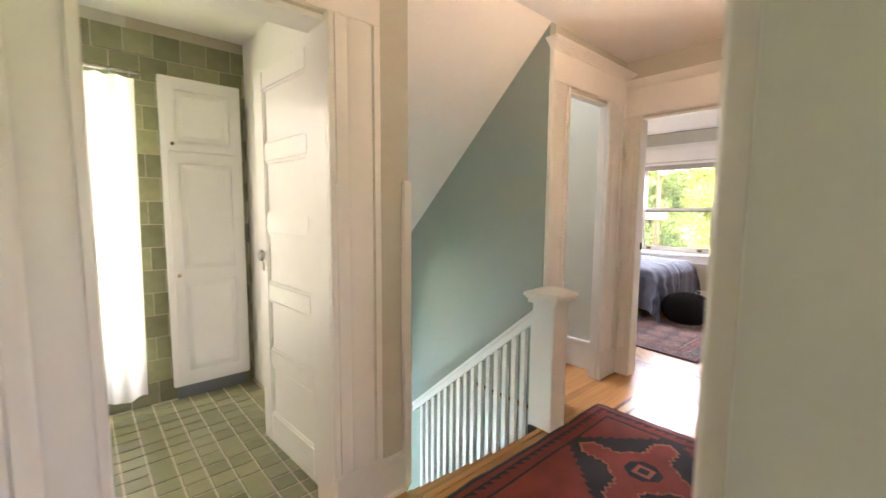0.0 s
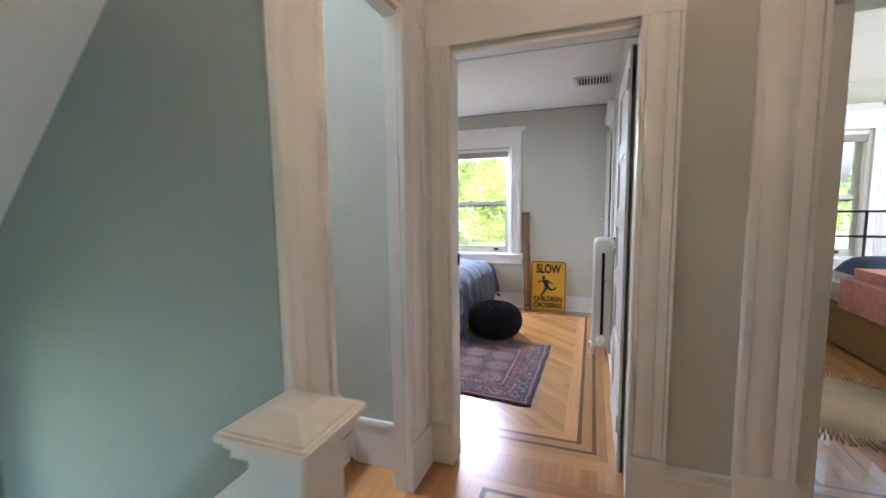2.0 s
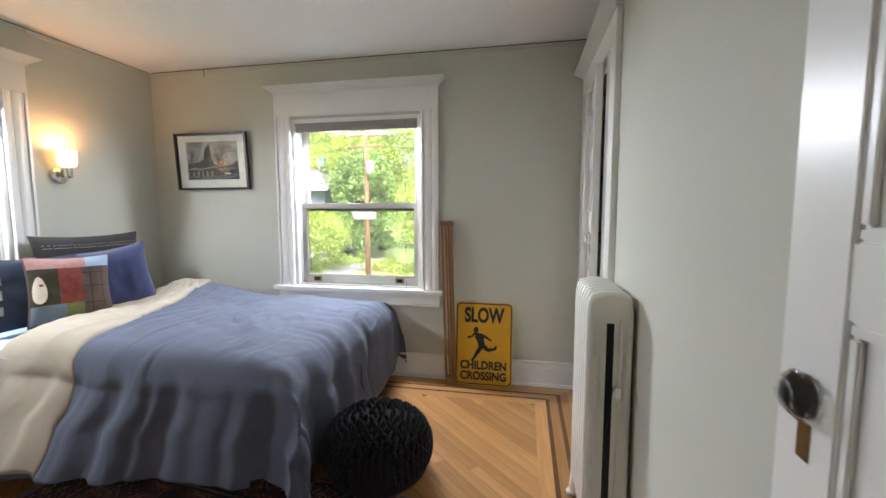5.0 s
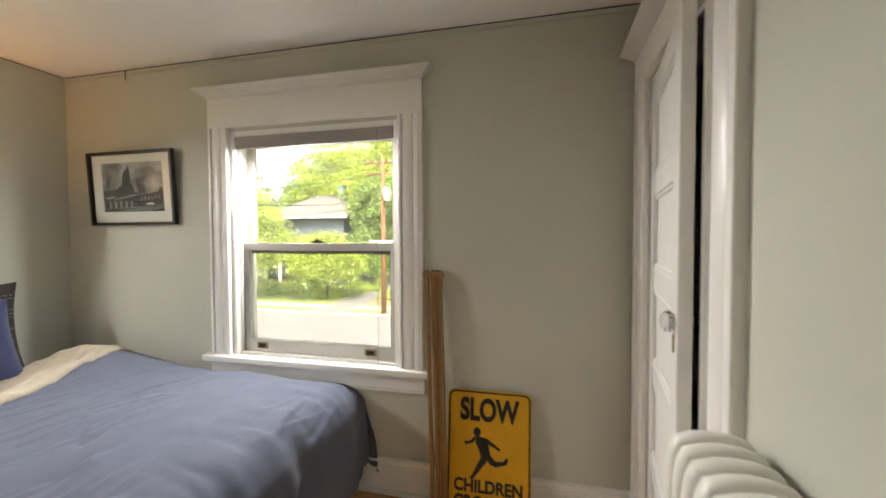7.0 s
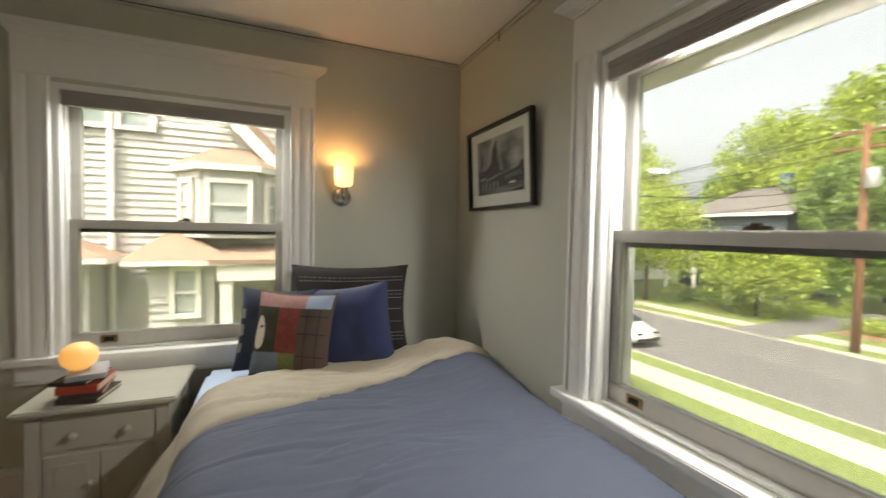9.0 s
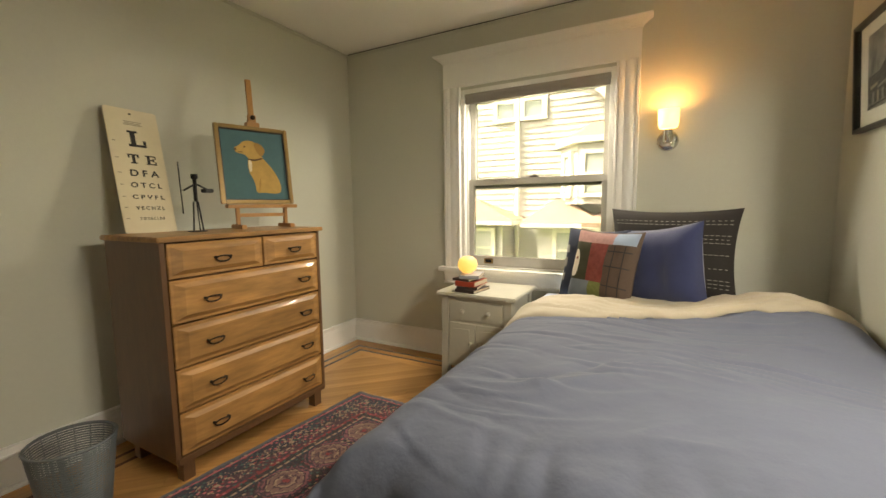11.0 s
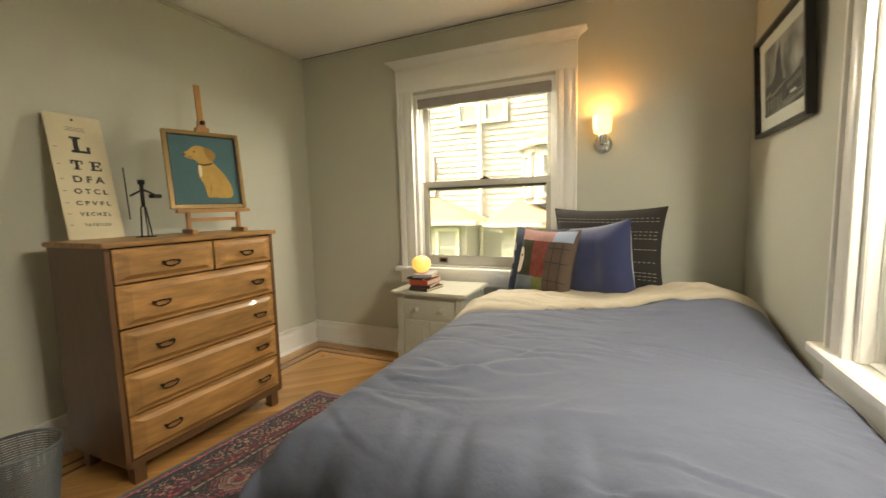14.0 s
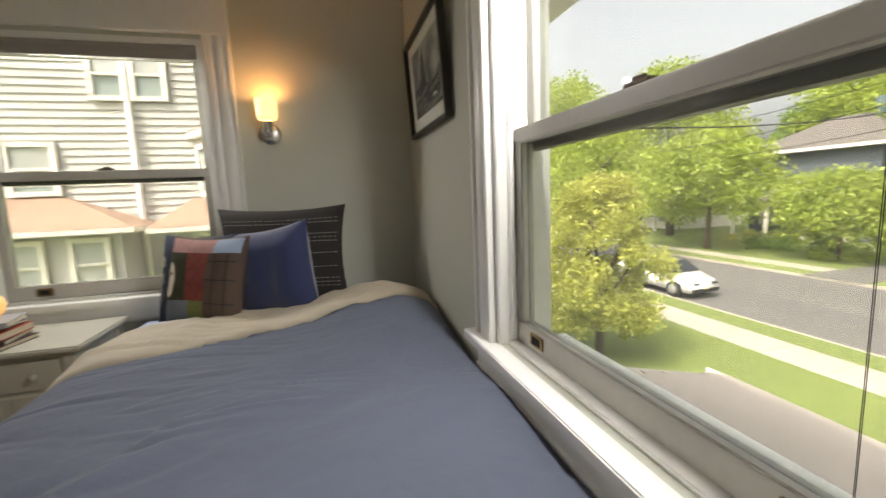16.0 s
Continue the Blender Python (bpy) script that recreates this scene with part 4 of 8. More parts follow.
def cushion(name, at, w, h, thick, rx, rz, mat, label, roll=0.0, group="cushions on the bed"):
    """A soft square cushion standing on its lower edge at `at`; rx leans it back, rz turns it."""
    root = new(name)
    root.empty_display_size = 0.05
    tagged(root, label, "pillow", group)

    def face(sign):
        def fn(u, v):
            a, b = 2 * u - 1, 2 * v - 1
            x = a * w / 2 * (1 - 0.09 * (1 - b * b) * abs(a))
            z = h / 2 + b * h / 2 * (1 - 0.09 * (1 - a * a) * abs(b))
            d = thick / 2 * max(0.0, (1 - a ** 4) * (1 - b ** 4)) ** 0.55
            d += 0.012 * fbm(a * 2 + w * 31, b * 2 + h * 17, thick * 50) * (1 - a * a) * (1 - b * b)
            return Vector((x, sign * -d, z))
        return fn
    grid_part("front", face(1), 26, 26, mat, root)
    grid_part("back", face(-1), 18, 18, mat, root)
    root.matrix_world = Matrix.Translation(at) @ Matrix.Rotation(radians(rz), 4, "Z") @ Matrix.Rotation(radians(rx), 4, "X") @ Matrix.Rotation(radians(roll), 4, "Y")
    return root, face(1)


def on_face(root, fn, name, u0, u1, v0, v1, mat, lift=0.003, n=8, label=""):
    def g(u, v):
        p = fn(u0 + (u1 - u0) * u, v0 + (v1 - v0) * v)
        return p + Vector((0, -lift, 0))
    return grid_part(name, g, n, n, mat, root, label)


strip, fs = cushion("striped_pillow", (7.25, 4.62, 0.645), 0.66, 0.52, 0.16, -9, -9, "striped_cloth", "large black pillow with white stitched stripes, leaning on the wall")
for k, v in enumerate((0.16, 0.2, 0.24, 0.36, 0.5, 0.62, 0.66, 0.7, 0.82, 0.86)):
    for j in range(22):
        u = 0.05 + j * 0.042
        on_face(strip, fs, "stitch", u, u + (0.03 if k % 3 else 0.022), v, v + 0.007, "stitch_white", 0.003, 2)
navy, fn2 = cushion("navy_cushion", (7.25, 4.405, 0.628), 0.42, 0.45, 0.17, -6, -28, "navy_velvet", "plain navy blue velvet cushion", -9)
back_c, fb = cushion("embroidered_cushion", (6.83, 4.545, 0.615), 0.42, 0.44, 0.12, -14, -27, "navy_cloth", "dark navy cushion with white embroidered leaves")
for u, v, s in ((0.07, 0.62, 0.07), (0.05, 0.42, 0.08), (0.06, 0.22, 0.07)):
    on_face(back_c, fb, "embroidery", u, u + s, v, v + s * 1.6, "stitch_white", 0.004, 4, "white embroidered leaf")
patch, fp = cushion("patchwork_cushion", (6.905, 4.395, 0.628), 0.41, 0.43, 0.14, -15, -29, "patch_brown", "patchwork cushion of pink, red, green, blue and brown cloth", 1)
for u0, u1, v0, v1, mat in ((0.02, 0.68, 0.80, 0.97, "patch_pink"), (0.68, 0.98, 0.80, 0.97, "patch_blue"), (0.02, 0.36, 0.28, 0.80, "patch_green"), (0.36, 0.62, 0.28, 0.80, "patch_red"),
                            (0.62, 0.98, 0.04, 0.80, "patch_brown"), (0.02, 0.42, 0.03, 0.28, "patch_grey"), (0.42, 0.62, 0.03, 0.28, "patch_lime")):
    on_face(patch, fp, "cloth_patch", u0, u1, v0, v1, mat, 0.003, 12)
for v in (0.25, 0.5, 0.7):
    on_face(patch, fp, "plaid_line", 0.63, 0.97, v, v + 0.012, "dark_frame", 0.0045, 8)
for u in (0.72, 0.87):
    on_face(patch, fp, "plaid_line", u, u + 0.012, 0.05, 0.79, "dark_frame", 0.0045, 8)


def bird_shape(u, v):
    a, r = 2 * pi * u, v
    p = fp(0.13 + 0.085 * r * cos(a) * (1.0 - 0.25 * sin(a)), 0.50 + 0.19 * r * sin(a))
    return p + Vector((0, -0.006, 0))


grid_part("applique_bird", bird_shape, 20, 5, "patch_cream", patch, "pale bird-like applique shape")
on_face(patch, fp, "applique_wing", 0.13, 0.18, 0.55, 0.58, "patch_red", 0.008, 2)

# nightstand
NX0, NX1, NY0, NY1, NZ = 5.93, 6.44, 4.36, 4.79, 0.63
ns = thing("nightstand", (6.18, 4.57, 0), "worn grey-cream painted nightstand with one drawer and a double door", "nightstand")
part("top", box(NX0 - 0.02, NX1 + 0.02, NY0 - 0.03, NY1 + 0.01, NZ - 0.025, NZ, 0.006), "nightstand_paint", ns)
for x in (NX0 + 0.02, NX1 - 0.06):
    for y in (NY0, NY1 - 0.045):
        part("leg", prism([(x, y, NZ - 0.026), (x + 0.045, y, NZ - 0.026), (x + 0.045, y + 0.045, NZ - 0.026), (x, y + 0.045, NZ - 0.026)], (-0.012 if x < 6.1 else 0.012, 0, -(NZ - 0.026))), "nightstand_paint", ns)
part("carcass", box(NX0 + 0.03, NX1 - 0.03, NY0 + 0.012, NY1 - 0.01, 0.13, NZ - 0.03, 0.002), "nightstand_paint", ns)
dr = part("drawer", box(NX0 + 0.07, NX1 - 0.07, NY0 + 0.002, NY0 + 0.02, 0.45, 0.575, 0.003), "nightstand_paint", ns)
for x in (6.10, 6.28):
    part("knob", ball((x, NY0 - 0.015, 0.512), 0.016), "nightstand_paint", dr)
    part("knob_stem", rod((x, NY0 - 0.01, 0.512), (x, NY0 + 0.004, 0.512), 0.007), "nightstand_paint", dr)
for x0, x1 in ((NX0 + 0.07, 6.183), (6.187, NX1 - 0.07)):
    d = part("door", box(x0, x1, NY0 + 0.002, NY0 + 0.02, 0.17, 0.43, 0.003), "nightstand_paint", ns)
    part("door_panel", box(x0 + 0.035, x1 - 0.035, NY0 - 0.002, NY0 + 0.006, 0.205, 0.395, 0.003), "nightstand_paint", d)
    part("knob", ball((6.185 + (0.03 if x0 > 6.1 else -0.03), NY0 - 0.012, 0.31), 0.012), "nightstand_paint", d)


def book(at, w, d, h, rz, cover, label):
    b = new("book")
    b.empty_display_size = 0.03
    tagged(b, label, "book", "books on the nightstand")
    part("page_block", box(-w / 2 + 0.004, w / 2 - 0.002, -d / 2 + 0.004, d / 2 - 0.004, 0.003, h - 0.003), "book_pages", b)
    part("cover", box(-w / 2, w / 2, -d / 2, d / 2, 0, 0.003, 0.001), cover, b)
    part("cover", box(-w / 2, w / 2, -d / 2, d / 2, h - 0.003, h, 0.001), cover, b)
    part("spine", box(-w / 2 - 0.003, -w / 2 + 0.001, -d / 2, d / 2, 0, h, 0.001), cover, b)
    b.matrix_world = pose(*at, 0, 0, rz)


book((6.12, 4.47, 0.63), 0.2, 0.145, 0.02, 82, "book_dark", "dark hardback book lying on the nightstand")
book((6.11, 4.475, 0.65), 0.2, 0.14, 0.02, 96, "book_dark", "dark paperback lying in a stack")
book((6.11, 4.475, 0.67), 0.2, 0.14, 0.032, 88, "book_red", "red hardback book lying in a stack")
book((6.09, 4.48, 0.702), 0.19, 0.13, 0.016, 80, "book_dark", "dark book with pale pages in a stack")
book((6.11, 4.485, 0.718), 0.19, 0.13, 0.022, 102, "book_grey", "grey paperback on top of a stack")
gl = thing("globe_lamp", (6.08, 4.48, 0.74), "small round glowing amber globe lamp on books", "lamp")
part("globe", turned([(0, 0), (0.034, 0.004), (0.058, 0.026), (0.066, 0.056), (0.058, 0.087), (0.034, 0.108), (0, 0.115)], 24, (6.08, 4.48, 0.743)), "globe_glow", gl)
part("foot", turned([(0, 0), (0.028, 0), (0.026, 0.004), (0, 0.004)], 16, (6.08, 4.48, 0.74)), "white_ceramic", gl)

# wall light beside the window
wl = thing("wall_light", (7.22, 4.85, 1.55), "chrome wall light with a glowing frosted glass shade", "wall light")
bp = turned([(0, 0), (0.058, 0), (0.058, 0.008), (0.045, 0.018), (0, 0.02)], 24)
part("backplate", moved(bp, Matrix.Translation((7.222, 4.85, 1.555)) @ Matrix.Rotation(radians(90), 4, "X")), "chrome", wl)
ar = rod((7.222, 4.84, 1.555), (7.222, 4.765, 1.555), 0.009)
part("arm", ar, "chrome", wl)
part("fitter", turned([(0, -0.03), (0.018, -0.03), (0.026, -0.015), (0.026, 0.035), (0.03, 0.045), (0, 0.045)], 20, (7.222, 4.765, 1.565)), "chrome", wl)
part("shade", turned([(0.03, 0.0), (0.047, 0.008), (0.053, 0.03), (0.056, 0.112), (0.0535, 0.112), (0.050, 0.03), (0.044, 0.011), (0.028, 0.003)], 28, (7.222, 4.765, 1.612)), "shade_glow", wl, "frosted glass shade")

# photograph on the street wall
pic = thing("framed_photograph", (7.99, 4.27, 1.49), "black-framed black and white photograph of a street with a tower", "picture")
PY0, PY1, PZ0, PZ1 = 3.93, 4.605, 1.49, 1.955


def pic_box(n, y0, y1, z0, z1, d0, d1, mat, bevel=0.0):
    bm = box(8.0 - d1, 8.0 - d0, y0, y1, z0, z1, bevel)
    return part(n, bm, mat, pic)


fw = 0.018
pic_box("frame_side", PY0, PY0 + fw, PZ0, PZ1, 0.004, 0.036, "dark_frame", 0.002)
pic_box("frame_side", PY1 - fw, PY1, PZ0, PZ1, 0.004, 0.036, "dark_frame", 0.002)
pic_box("frame_rail", PY0 + fw, PY1 - fw, PZ0, PZ0 + fw, 0.004, 0.036, "dark_frame", 0.002)
pic_box("frame_rail", PY0 + fw, PY1 - fw, PZ1 - fw, PZ1, 0.004, 0.036, "dark_frame", 0.002)
pic_box("mat", PY0 + fw, PY1 - fw, PZ0 + fw, PZ1 - fw, 0.006, 0.012, "mat_board")
pg = pic_box("glass", PY0 + fw, PY1 - fw, PZ0 + fw, PZ1 - fw, 0.022, 0.024, "window_glass")
pg.visible_shadow = False


def photo_material():
    m = material("photo_print", (0.2, 0.19, 0.175), 0.6)
    n, l = m.node_tree.nodes, m.node_tree.links
    tc, t, r = n.new("ShaderNodeTexCoord"), n.new("ShaderNodeTexNoise"), n.new("ShaderNodeValToRGB")
    t.inputs["Scale"].default_value, t.inputs["Detail"].default_value = 7.0, 6
    r.color_ramp.elements[0].color, r.color_ramp.elements[1].color = (0.05, 0.048, 0.045, 1), (0.46, 0.43, 0.385, 1)
    r.color_ramp.elements[0].position, r.color_ramp.elements[1].position = 0.35, 0.65
    l.new(tc.outputs["Object"], t.inputs["Vector"])
    l.new(t.outputs["Fac"], r.inputs[0])
    l.new(r.outputs[0], n["Principled BSDF"].inputs["Base Color"])


photo_material()
QY0, QY1, QZ0, QZ1 = PY0 + 0.095, PY1 - 0.095, PZ0 + 0.085, PZ1 - 0.07
pic_box("print_sky", QY0, QY1, QZ0, QZ1, 0.012, 0.0135, "photo_print")


def print_shape(mat, layer, pts, rounds=0):
    """A flat shape of the print; pts are shares of its width, from the corner of the room, and height."""
    w, h = QY1 - QY0, QZ1 - QZ0
    for _ in range(rounds):
        pts = [p for a, b in zip(pts, pts[1:] + pts[:1]) for p in ((0.75 * a[0] + 0.25 * b[0], 0.75 * a[1] + 0.25 * b[1]), (0.25 * a[0] + 0.75 * b[0], 0.25 * a[1] + 0.75 * b[1]))]
    part("print_shape", prism([(8.0 - 0.0135 - layer * 0.0004, QY1 - w * min(1, max(0, x)), QZ0 + h * min(1, max(0, y))) for x, y in pts], (-0.0003, 0, 0)), mat, pic)


print_shape("ink", 1, [(0, 0), (1, 0), (1, 0.13), (0.6, 0.09), (0, 0.05)])
print_shape("photo_grey", 1, [(0, 0.0), (0.3, 0.05), (0.62, 0.1), (1, 0.12), (1, 0.06), (0.7, 0.0)])
print_shape("ink_soft", 1, [(0.02, 0.06), (0.02, 0.44), (0.24, 0.46), (0.30, 0.54), (0.52, 0.54), (0.53, 0.40), (0.6, 0.38), (0.6, 0.10)])
print_shape("ink_soft", 2, [(0.33, 0.52), (0.36, 0.80), (0.42, 0.86), (0.45, 0.98), (0.47, 0.86), (0.49, 0.54)])
print_shape("ink_soft", 1, [(0.6, 0.10), (0.6, 0.33), (0.78, 0.36), (0.92, 0.40), (0.96, 0.48), (1, 0.46), (1, 0.14)])
print_shape("ink_pale", 3, [(0.06, 0.30), (0.20, 0.33), (0.20, 0.29), (0.06, 0.26)])
print_shape("photo_grey", 3, [(0.20, 0.27), (0.57, 0.36), (0.57, 0.33), (0.20, 0.24)])
for k in range(5):
    print_shape("ink_pale" if k % 2 else "photo_grey", 3, [(0.10 + k * 0.09, 0.08), (0.10 + k * 0.09, 0.22), (0.135 + k * 0.09, 0.22), (0.135 + k * 0.09, 0.08)])
for k in range(6):
    print_shape("photo_grey", 2, [(0.64 + k * 0.055, 0.22 + 0.008 * k), (0.64 + k * 0.055, 0.29 + 0.008 * k), (0.665 + k * 0.055, 0.29 + 0.008 * k), (0.665 + k * 0.055, 0.22 + 0.008 * k)])
print_shape("mat_board", 3, [(0.70, 0.14), (0.74, 0.17), (0.82, 0.175), (0.86, 0.15), (0.84, 0.14)])
# the picture hangs with its top edge a little off the wall
tip = Matrix.Translation((8.0, 0, PZ0)) @ Matrix.Rotation(radians(-3.2), 4, "Y") @ Matrix.Translation((-8.0, 0, -PZ0))
for ob in pic.children:
    ob.data.transform(tip)

# road sign on the floor
sn = new("road_sign")
tagged(sn, "yellow children-crossing road sign leaning against the wall", "road sign")


def rounded(w, h, r, z, depth):
    pts = []
    for cx, cy, a0 in ((w - r, h - r, 0), (r, h - r, 90), (r, r, 180), (w - r, r, 270)):
        for k in range(6):
            a = radians(a0 + k * 18)
            pts.append((cx + r * cos(a), cy + r * sin(a), z))
    return prism(pts, (0, 0, depth))


SW, SH = 0.425, 0.62
part("plate", rounded(SW, SH, 0.035, 0, 0.003), "sign_yellow", sn)
outer, inner = rounded(SW - 0.012, SH - 0.012, 0.032, 0.0031, 0.0006), rounded(SW - 0.028, SH - 0.028, 0.026, 0.0031, 0.0014)
part("border", moved(outer, Matrix.Translation((0.006, 0.006, 0))), "sign_black", sn)
part("field", moved(inner, Matrix.Translation((0.014, 0.014, 0))), "sign_yellow", sn)
lettering("lettering", "SLOW", 0.15, pose(SW / 2, 0.474, 0.0046), "sign_black", sn, width=0.30, bold=0.04)
lettering("lettering", "CHILDREN", 0.084, pose(SW / 2, 0.122, 0.0046), "sign_black", sn, width=0.345, bold=0.04)
lettering("lettering", "CROSSING", 0.084, pose(SW / 2, 0.043, 0.0046), "sign_black", sn, width=0.345, bold=0.04)
fig = bmesh.new()
for pts in (((0.125, 0.425), (0.138, 0.437), (0.155, 0.432), (0.163, 0.415), (0.155, 0.395), (0.138, 0.388), (0.124, 0.405)),
            ((0.14, 0.395), (0.195, 0.385), (0.20, 0.36), (0.212, 0.30), (0.165, 0.285), (0.152, 0.33), (0.135, 0.36)),
            ((0.142, 0.385), (0.125, 0.362), (0.085, 0.345), (0.082, 0.358), (0.112, 0.372), (0.128, 0.392)),
            ((0.092, 0.362), (0.086, 0.345), (0.078, 0.356), (0.082, 0.368)),
            ((0.19, 0.388), (0.235, 0.36), (0.262, 0.34), (0.258, 0.33), (0.228, 0.345), (0.19, 0.362)),
            ((0.165, 0.295), (0.205, 0.29), (0.172, 0.245), (0.135, 0.195), (0.122, 0.178), (0.105, 0.185), (0.118, 0.20), (0.142, 0.25)),
            ((0.18, 0.30), (0.212, 0.305), (0.238, 0.28), (0.275, 0.283), (0.292, 0.302), (0.302, 0.296), (0.292, 0.27), (0.24, 0.252), (0.21, 0.262))):
    prism([(x + 0.012, y, 0.0046) for x, y in pts], (0, 0, 0.0008), fig)
part("running_figure", fig, "sign_black", sn, "black silhouette")
sn.matrix_world = Matrix.Translation((7.905, 2.205, 0.004)) @ Matrix.Rotation(radians(-90), 4, "Z") @ Matrix.Rotation(radians(90 - 7), 4, "X")

# wooden frame leaning in the corner of the window
lfm = thing("leaning_wooden_frame", (7.94, 2.27, 0), "narrow folded wooden frame of slats leaning on the window casing", "wooden frame")
for y, x0, mat in ((2.312, 7.86, "bamboo"), (2.242, 7.86, "bamboo"), (2.288, 7.885, "easel_wood"), (2.265, 7.885, "bamboo")):
    part("slat", prism([(x0, y - 0.058, 0), (x0 + 0.02, y - 0.058, 0), (x0 + 0.02, y - 0.042, 0), (x0, y - 0.042, 0)], (0.075, 0.05, 1.235)), mat, lfm)
part("crosspiece", box(7.925, 7.965, 2.225, 2.325, 1.20, 1.225, 0.003), "bamboo", lfm)
part("crosspiece", box(7.87, 7.90, 2.18, 2.275, 0.05, 0.075, 0.003), "bamboo", lfm)

# radiator
rad = thing("radiator", (6.85, 1.38, 0), "white painted cast-iron column radiator against the wall", "radiator")
RX0, RN, PITCH_R, RZ, RY0, RY1 = 6.475, 7, 0.052, 1.018, 1.314, 1.476


def section_ring(x, grow):
    """Outline of a radiator column, drawn in by grow."""
    pts = []
    for y, z in ((0.0, 0.12), (0.0, 0.93), (0.03, 0.965), (0.10, 0.99), (0.3, 1.0), (0.5, 1.003), (0.7, 1.0), (0.90, 0.99), (0.97, 0.965), (1.0, 0.93), (1.0, 0.12), (0.86, 0.085), (0.5, 0.078), (0.14, 0.085)):
        yy, zz = RY0 + (RY1 - RY0) * y, RZ * z
        cy, cz = (RY0 + RY1) / 2, RZ / 2
        pts.append((x, cy + (yy - cy) * (1 - grow / 0.08), cz + (zz - cz) * (1 - grow / 0.5)))
    return pts


for k in range(RN):
    x0 = RX0 + k * PITCH_R
    bm = bmesh.new()
    rings = [[bm.verts.new(p) for p in section_ring(x0 + PITCH_R * a, g)] for a, g in ((0.0, 0.016), (0.06, 0.006), (0.2, 0.0), (0.74, 0.0), (0.88, 0.006), (0.94, 0.016), (1.0, 0.03))]
    for a, b in zip(rings, rings[1:]):
        for i in range(len(a)):
            j = (i + 1) % len(a)
            bm.faces.new((a[i], a[j], b[j], b[i]))
    bm.faces.new(rings[0][::-1]), bm.faces.new(rings[-1])
    bmesh.ops.recalc_face_normals(bm, faces=bm.faces[:])
    for fc in bm.faces:
        fc.smooth = len(fc.verts) == 4
    part("section", bm, "radiator_paint", rad)
RYC = (RY0 + RY1) / 2
for y0, y1 in ((RYC - 0.052, RYC - 0.030), (RYC + 0.030, RYC + 0.052)):
    part("column_bead", box(RX0 - 0.007, RX0 + 0.004, y0, y1, 0.20, 0.925, 0.006), "radiator_paint", rad)
# Flat black strip drawn for the shade between the columns
part("slot", box(RX0 - 0.0015, RX0 + 0.002, RYC - 0.014, RYC + 0.012, 0.19, 0.905, 0.001), "black_gap", rad, "dark slot between the columns")
bm = turned([(0, 0), (0.043, 0), (0.043, 0.012), (0.032, 0.02), (0.028, 0.028), (0.012, 0.03), (0, 0.036)], 18)
part("end_cap", moved(bm, Matrix.Translation((RX0 + 0.004, RYC, 0.135)) @ Matrix.Rotation(radians(-90), 4, "Y")), "radiator_paint", rad)
va = rod((RX0, RYC - 0.024, 0.655), (RX0 - 0.022, RYC - 0.024, 0.655), 0.009)
box(RX0 - 0.03, RX0 - 0.012, RYC - 0.040, RYC - 0.014, 0.63, 0.68, 0.005, va)
part("air_vent", va, "chrome", rad, "small silver air valve")
for x in (RX0 + 0.028, RX0 + (RN - 0.5) * PITCH_R):
    for y, o in ((RY0 + 0.024, -0.016), (RY1 - 0.024, 0.02)):
        bm = rod((x, y, 0.13), (x, y + o, 0.0), 0.024, 12, r2=0.014)
        ball((x - 0.004, y + o, 0.012), 0.021, bm, (1.2, 1.2, 0.6), 12)
        part("foot", bm, "radiator_paint", rad)

# pouf
pf = thing("knitted_pouf", (6.77, 2.40, 0), "round black knitted wool pouf on the floor", "pouf")
PR = 0.262
part("core", turned([(0, 0.004), (0.18, 0.004), (0.24, 0.05), (0.258, 0.14), (0.24, 0.23), (0.17, 0.30), (0, 0.32)], 32, (6.77, 2.40, 0)), "pouf_wool", pf)
kv, kf = [], []
for row in range(19):
    t = row / 18
    a = -0.42 * pi + t * 0.92 * pi
    r, z = PR * max(0.06, cos(a * 0.97)) ** 0.75, 0.165 + 0.165 * sin(a)
    n = max(6, 2 * int(pi * r / 0.031))
    for k in range(n):
        b = 2 * pi * k / n
        c, s_ = cos(b), sin(b)
        tilt = Matrix.Translation((6.77 + r * c, 2.40 + r * s_, z)) @ Matrix.Rotation(b, 4, "Z") @ Matrix.Rotation(radians(25 if k % 2 else -25), 4, "X")
        base = len(kv)
        for i in range(4):
            for j in range(6):
                aa, bb = pi * (i + 0.5) / 4, 2 * pi * j / 6
                kv.append(tilt @ Vector((0.013 * sin(aa) * cos(bb), 0.012 * sin(aa) * sin(bb), 0.021 * cos(aa))))
        for i in range(3):
            for j in range(6):
                kf.append((base + i * 6 + j, base + i * 6 + (j + 1) % 6, base + (i + 1) * 6 + (j + 1) % 6, base + (i + 1) * 6 + j))
kd = bpy.data.meshes.new("knit_surface")
kd.from_pydata([tuple(v) for v in kv], [], kf)
kd.polygons.foreach_set("use_smooth", [True] * len(kf))
kd.materials.append(M["pouf_wool"])
ko = tagged(new("knit_surface", kd), kind="stuff")
ko.parent = pf
ko.matrix_parent_inverse = Matrix.Translation(based[pf.name]).inverted()

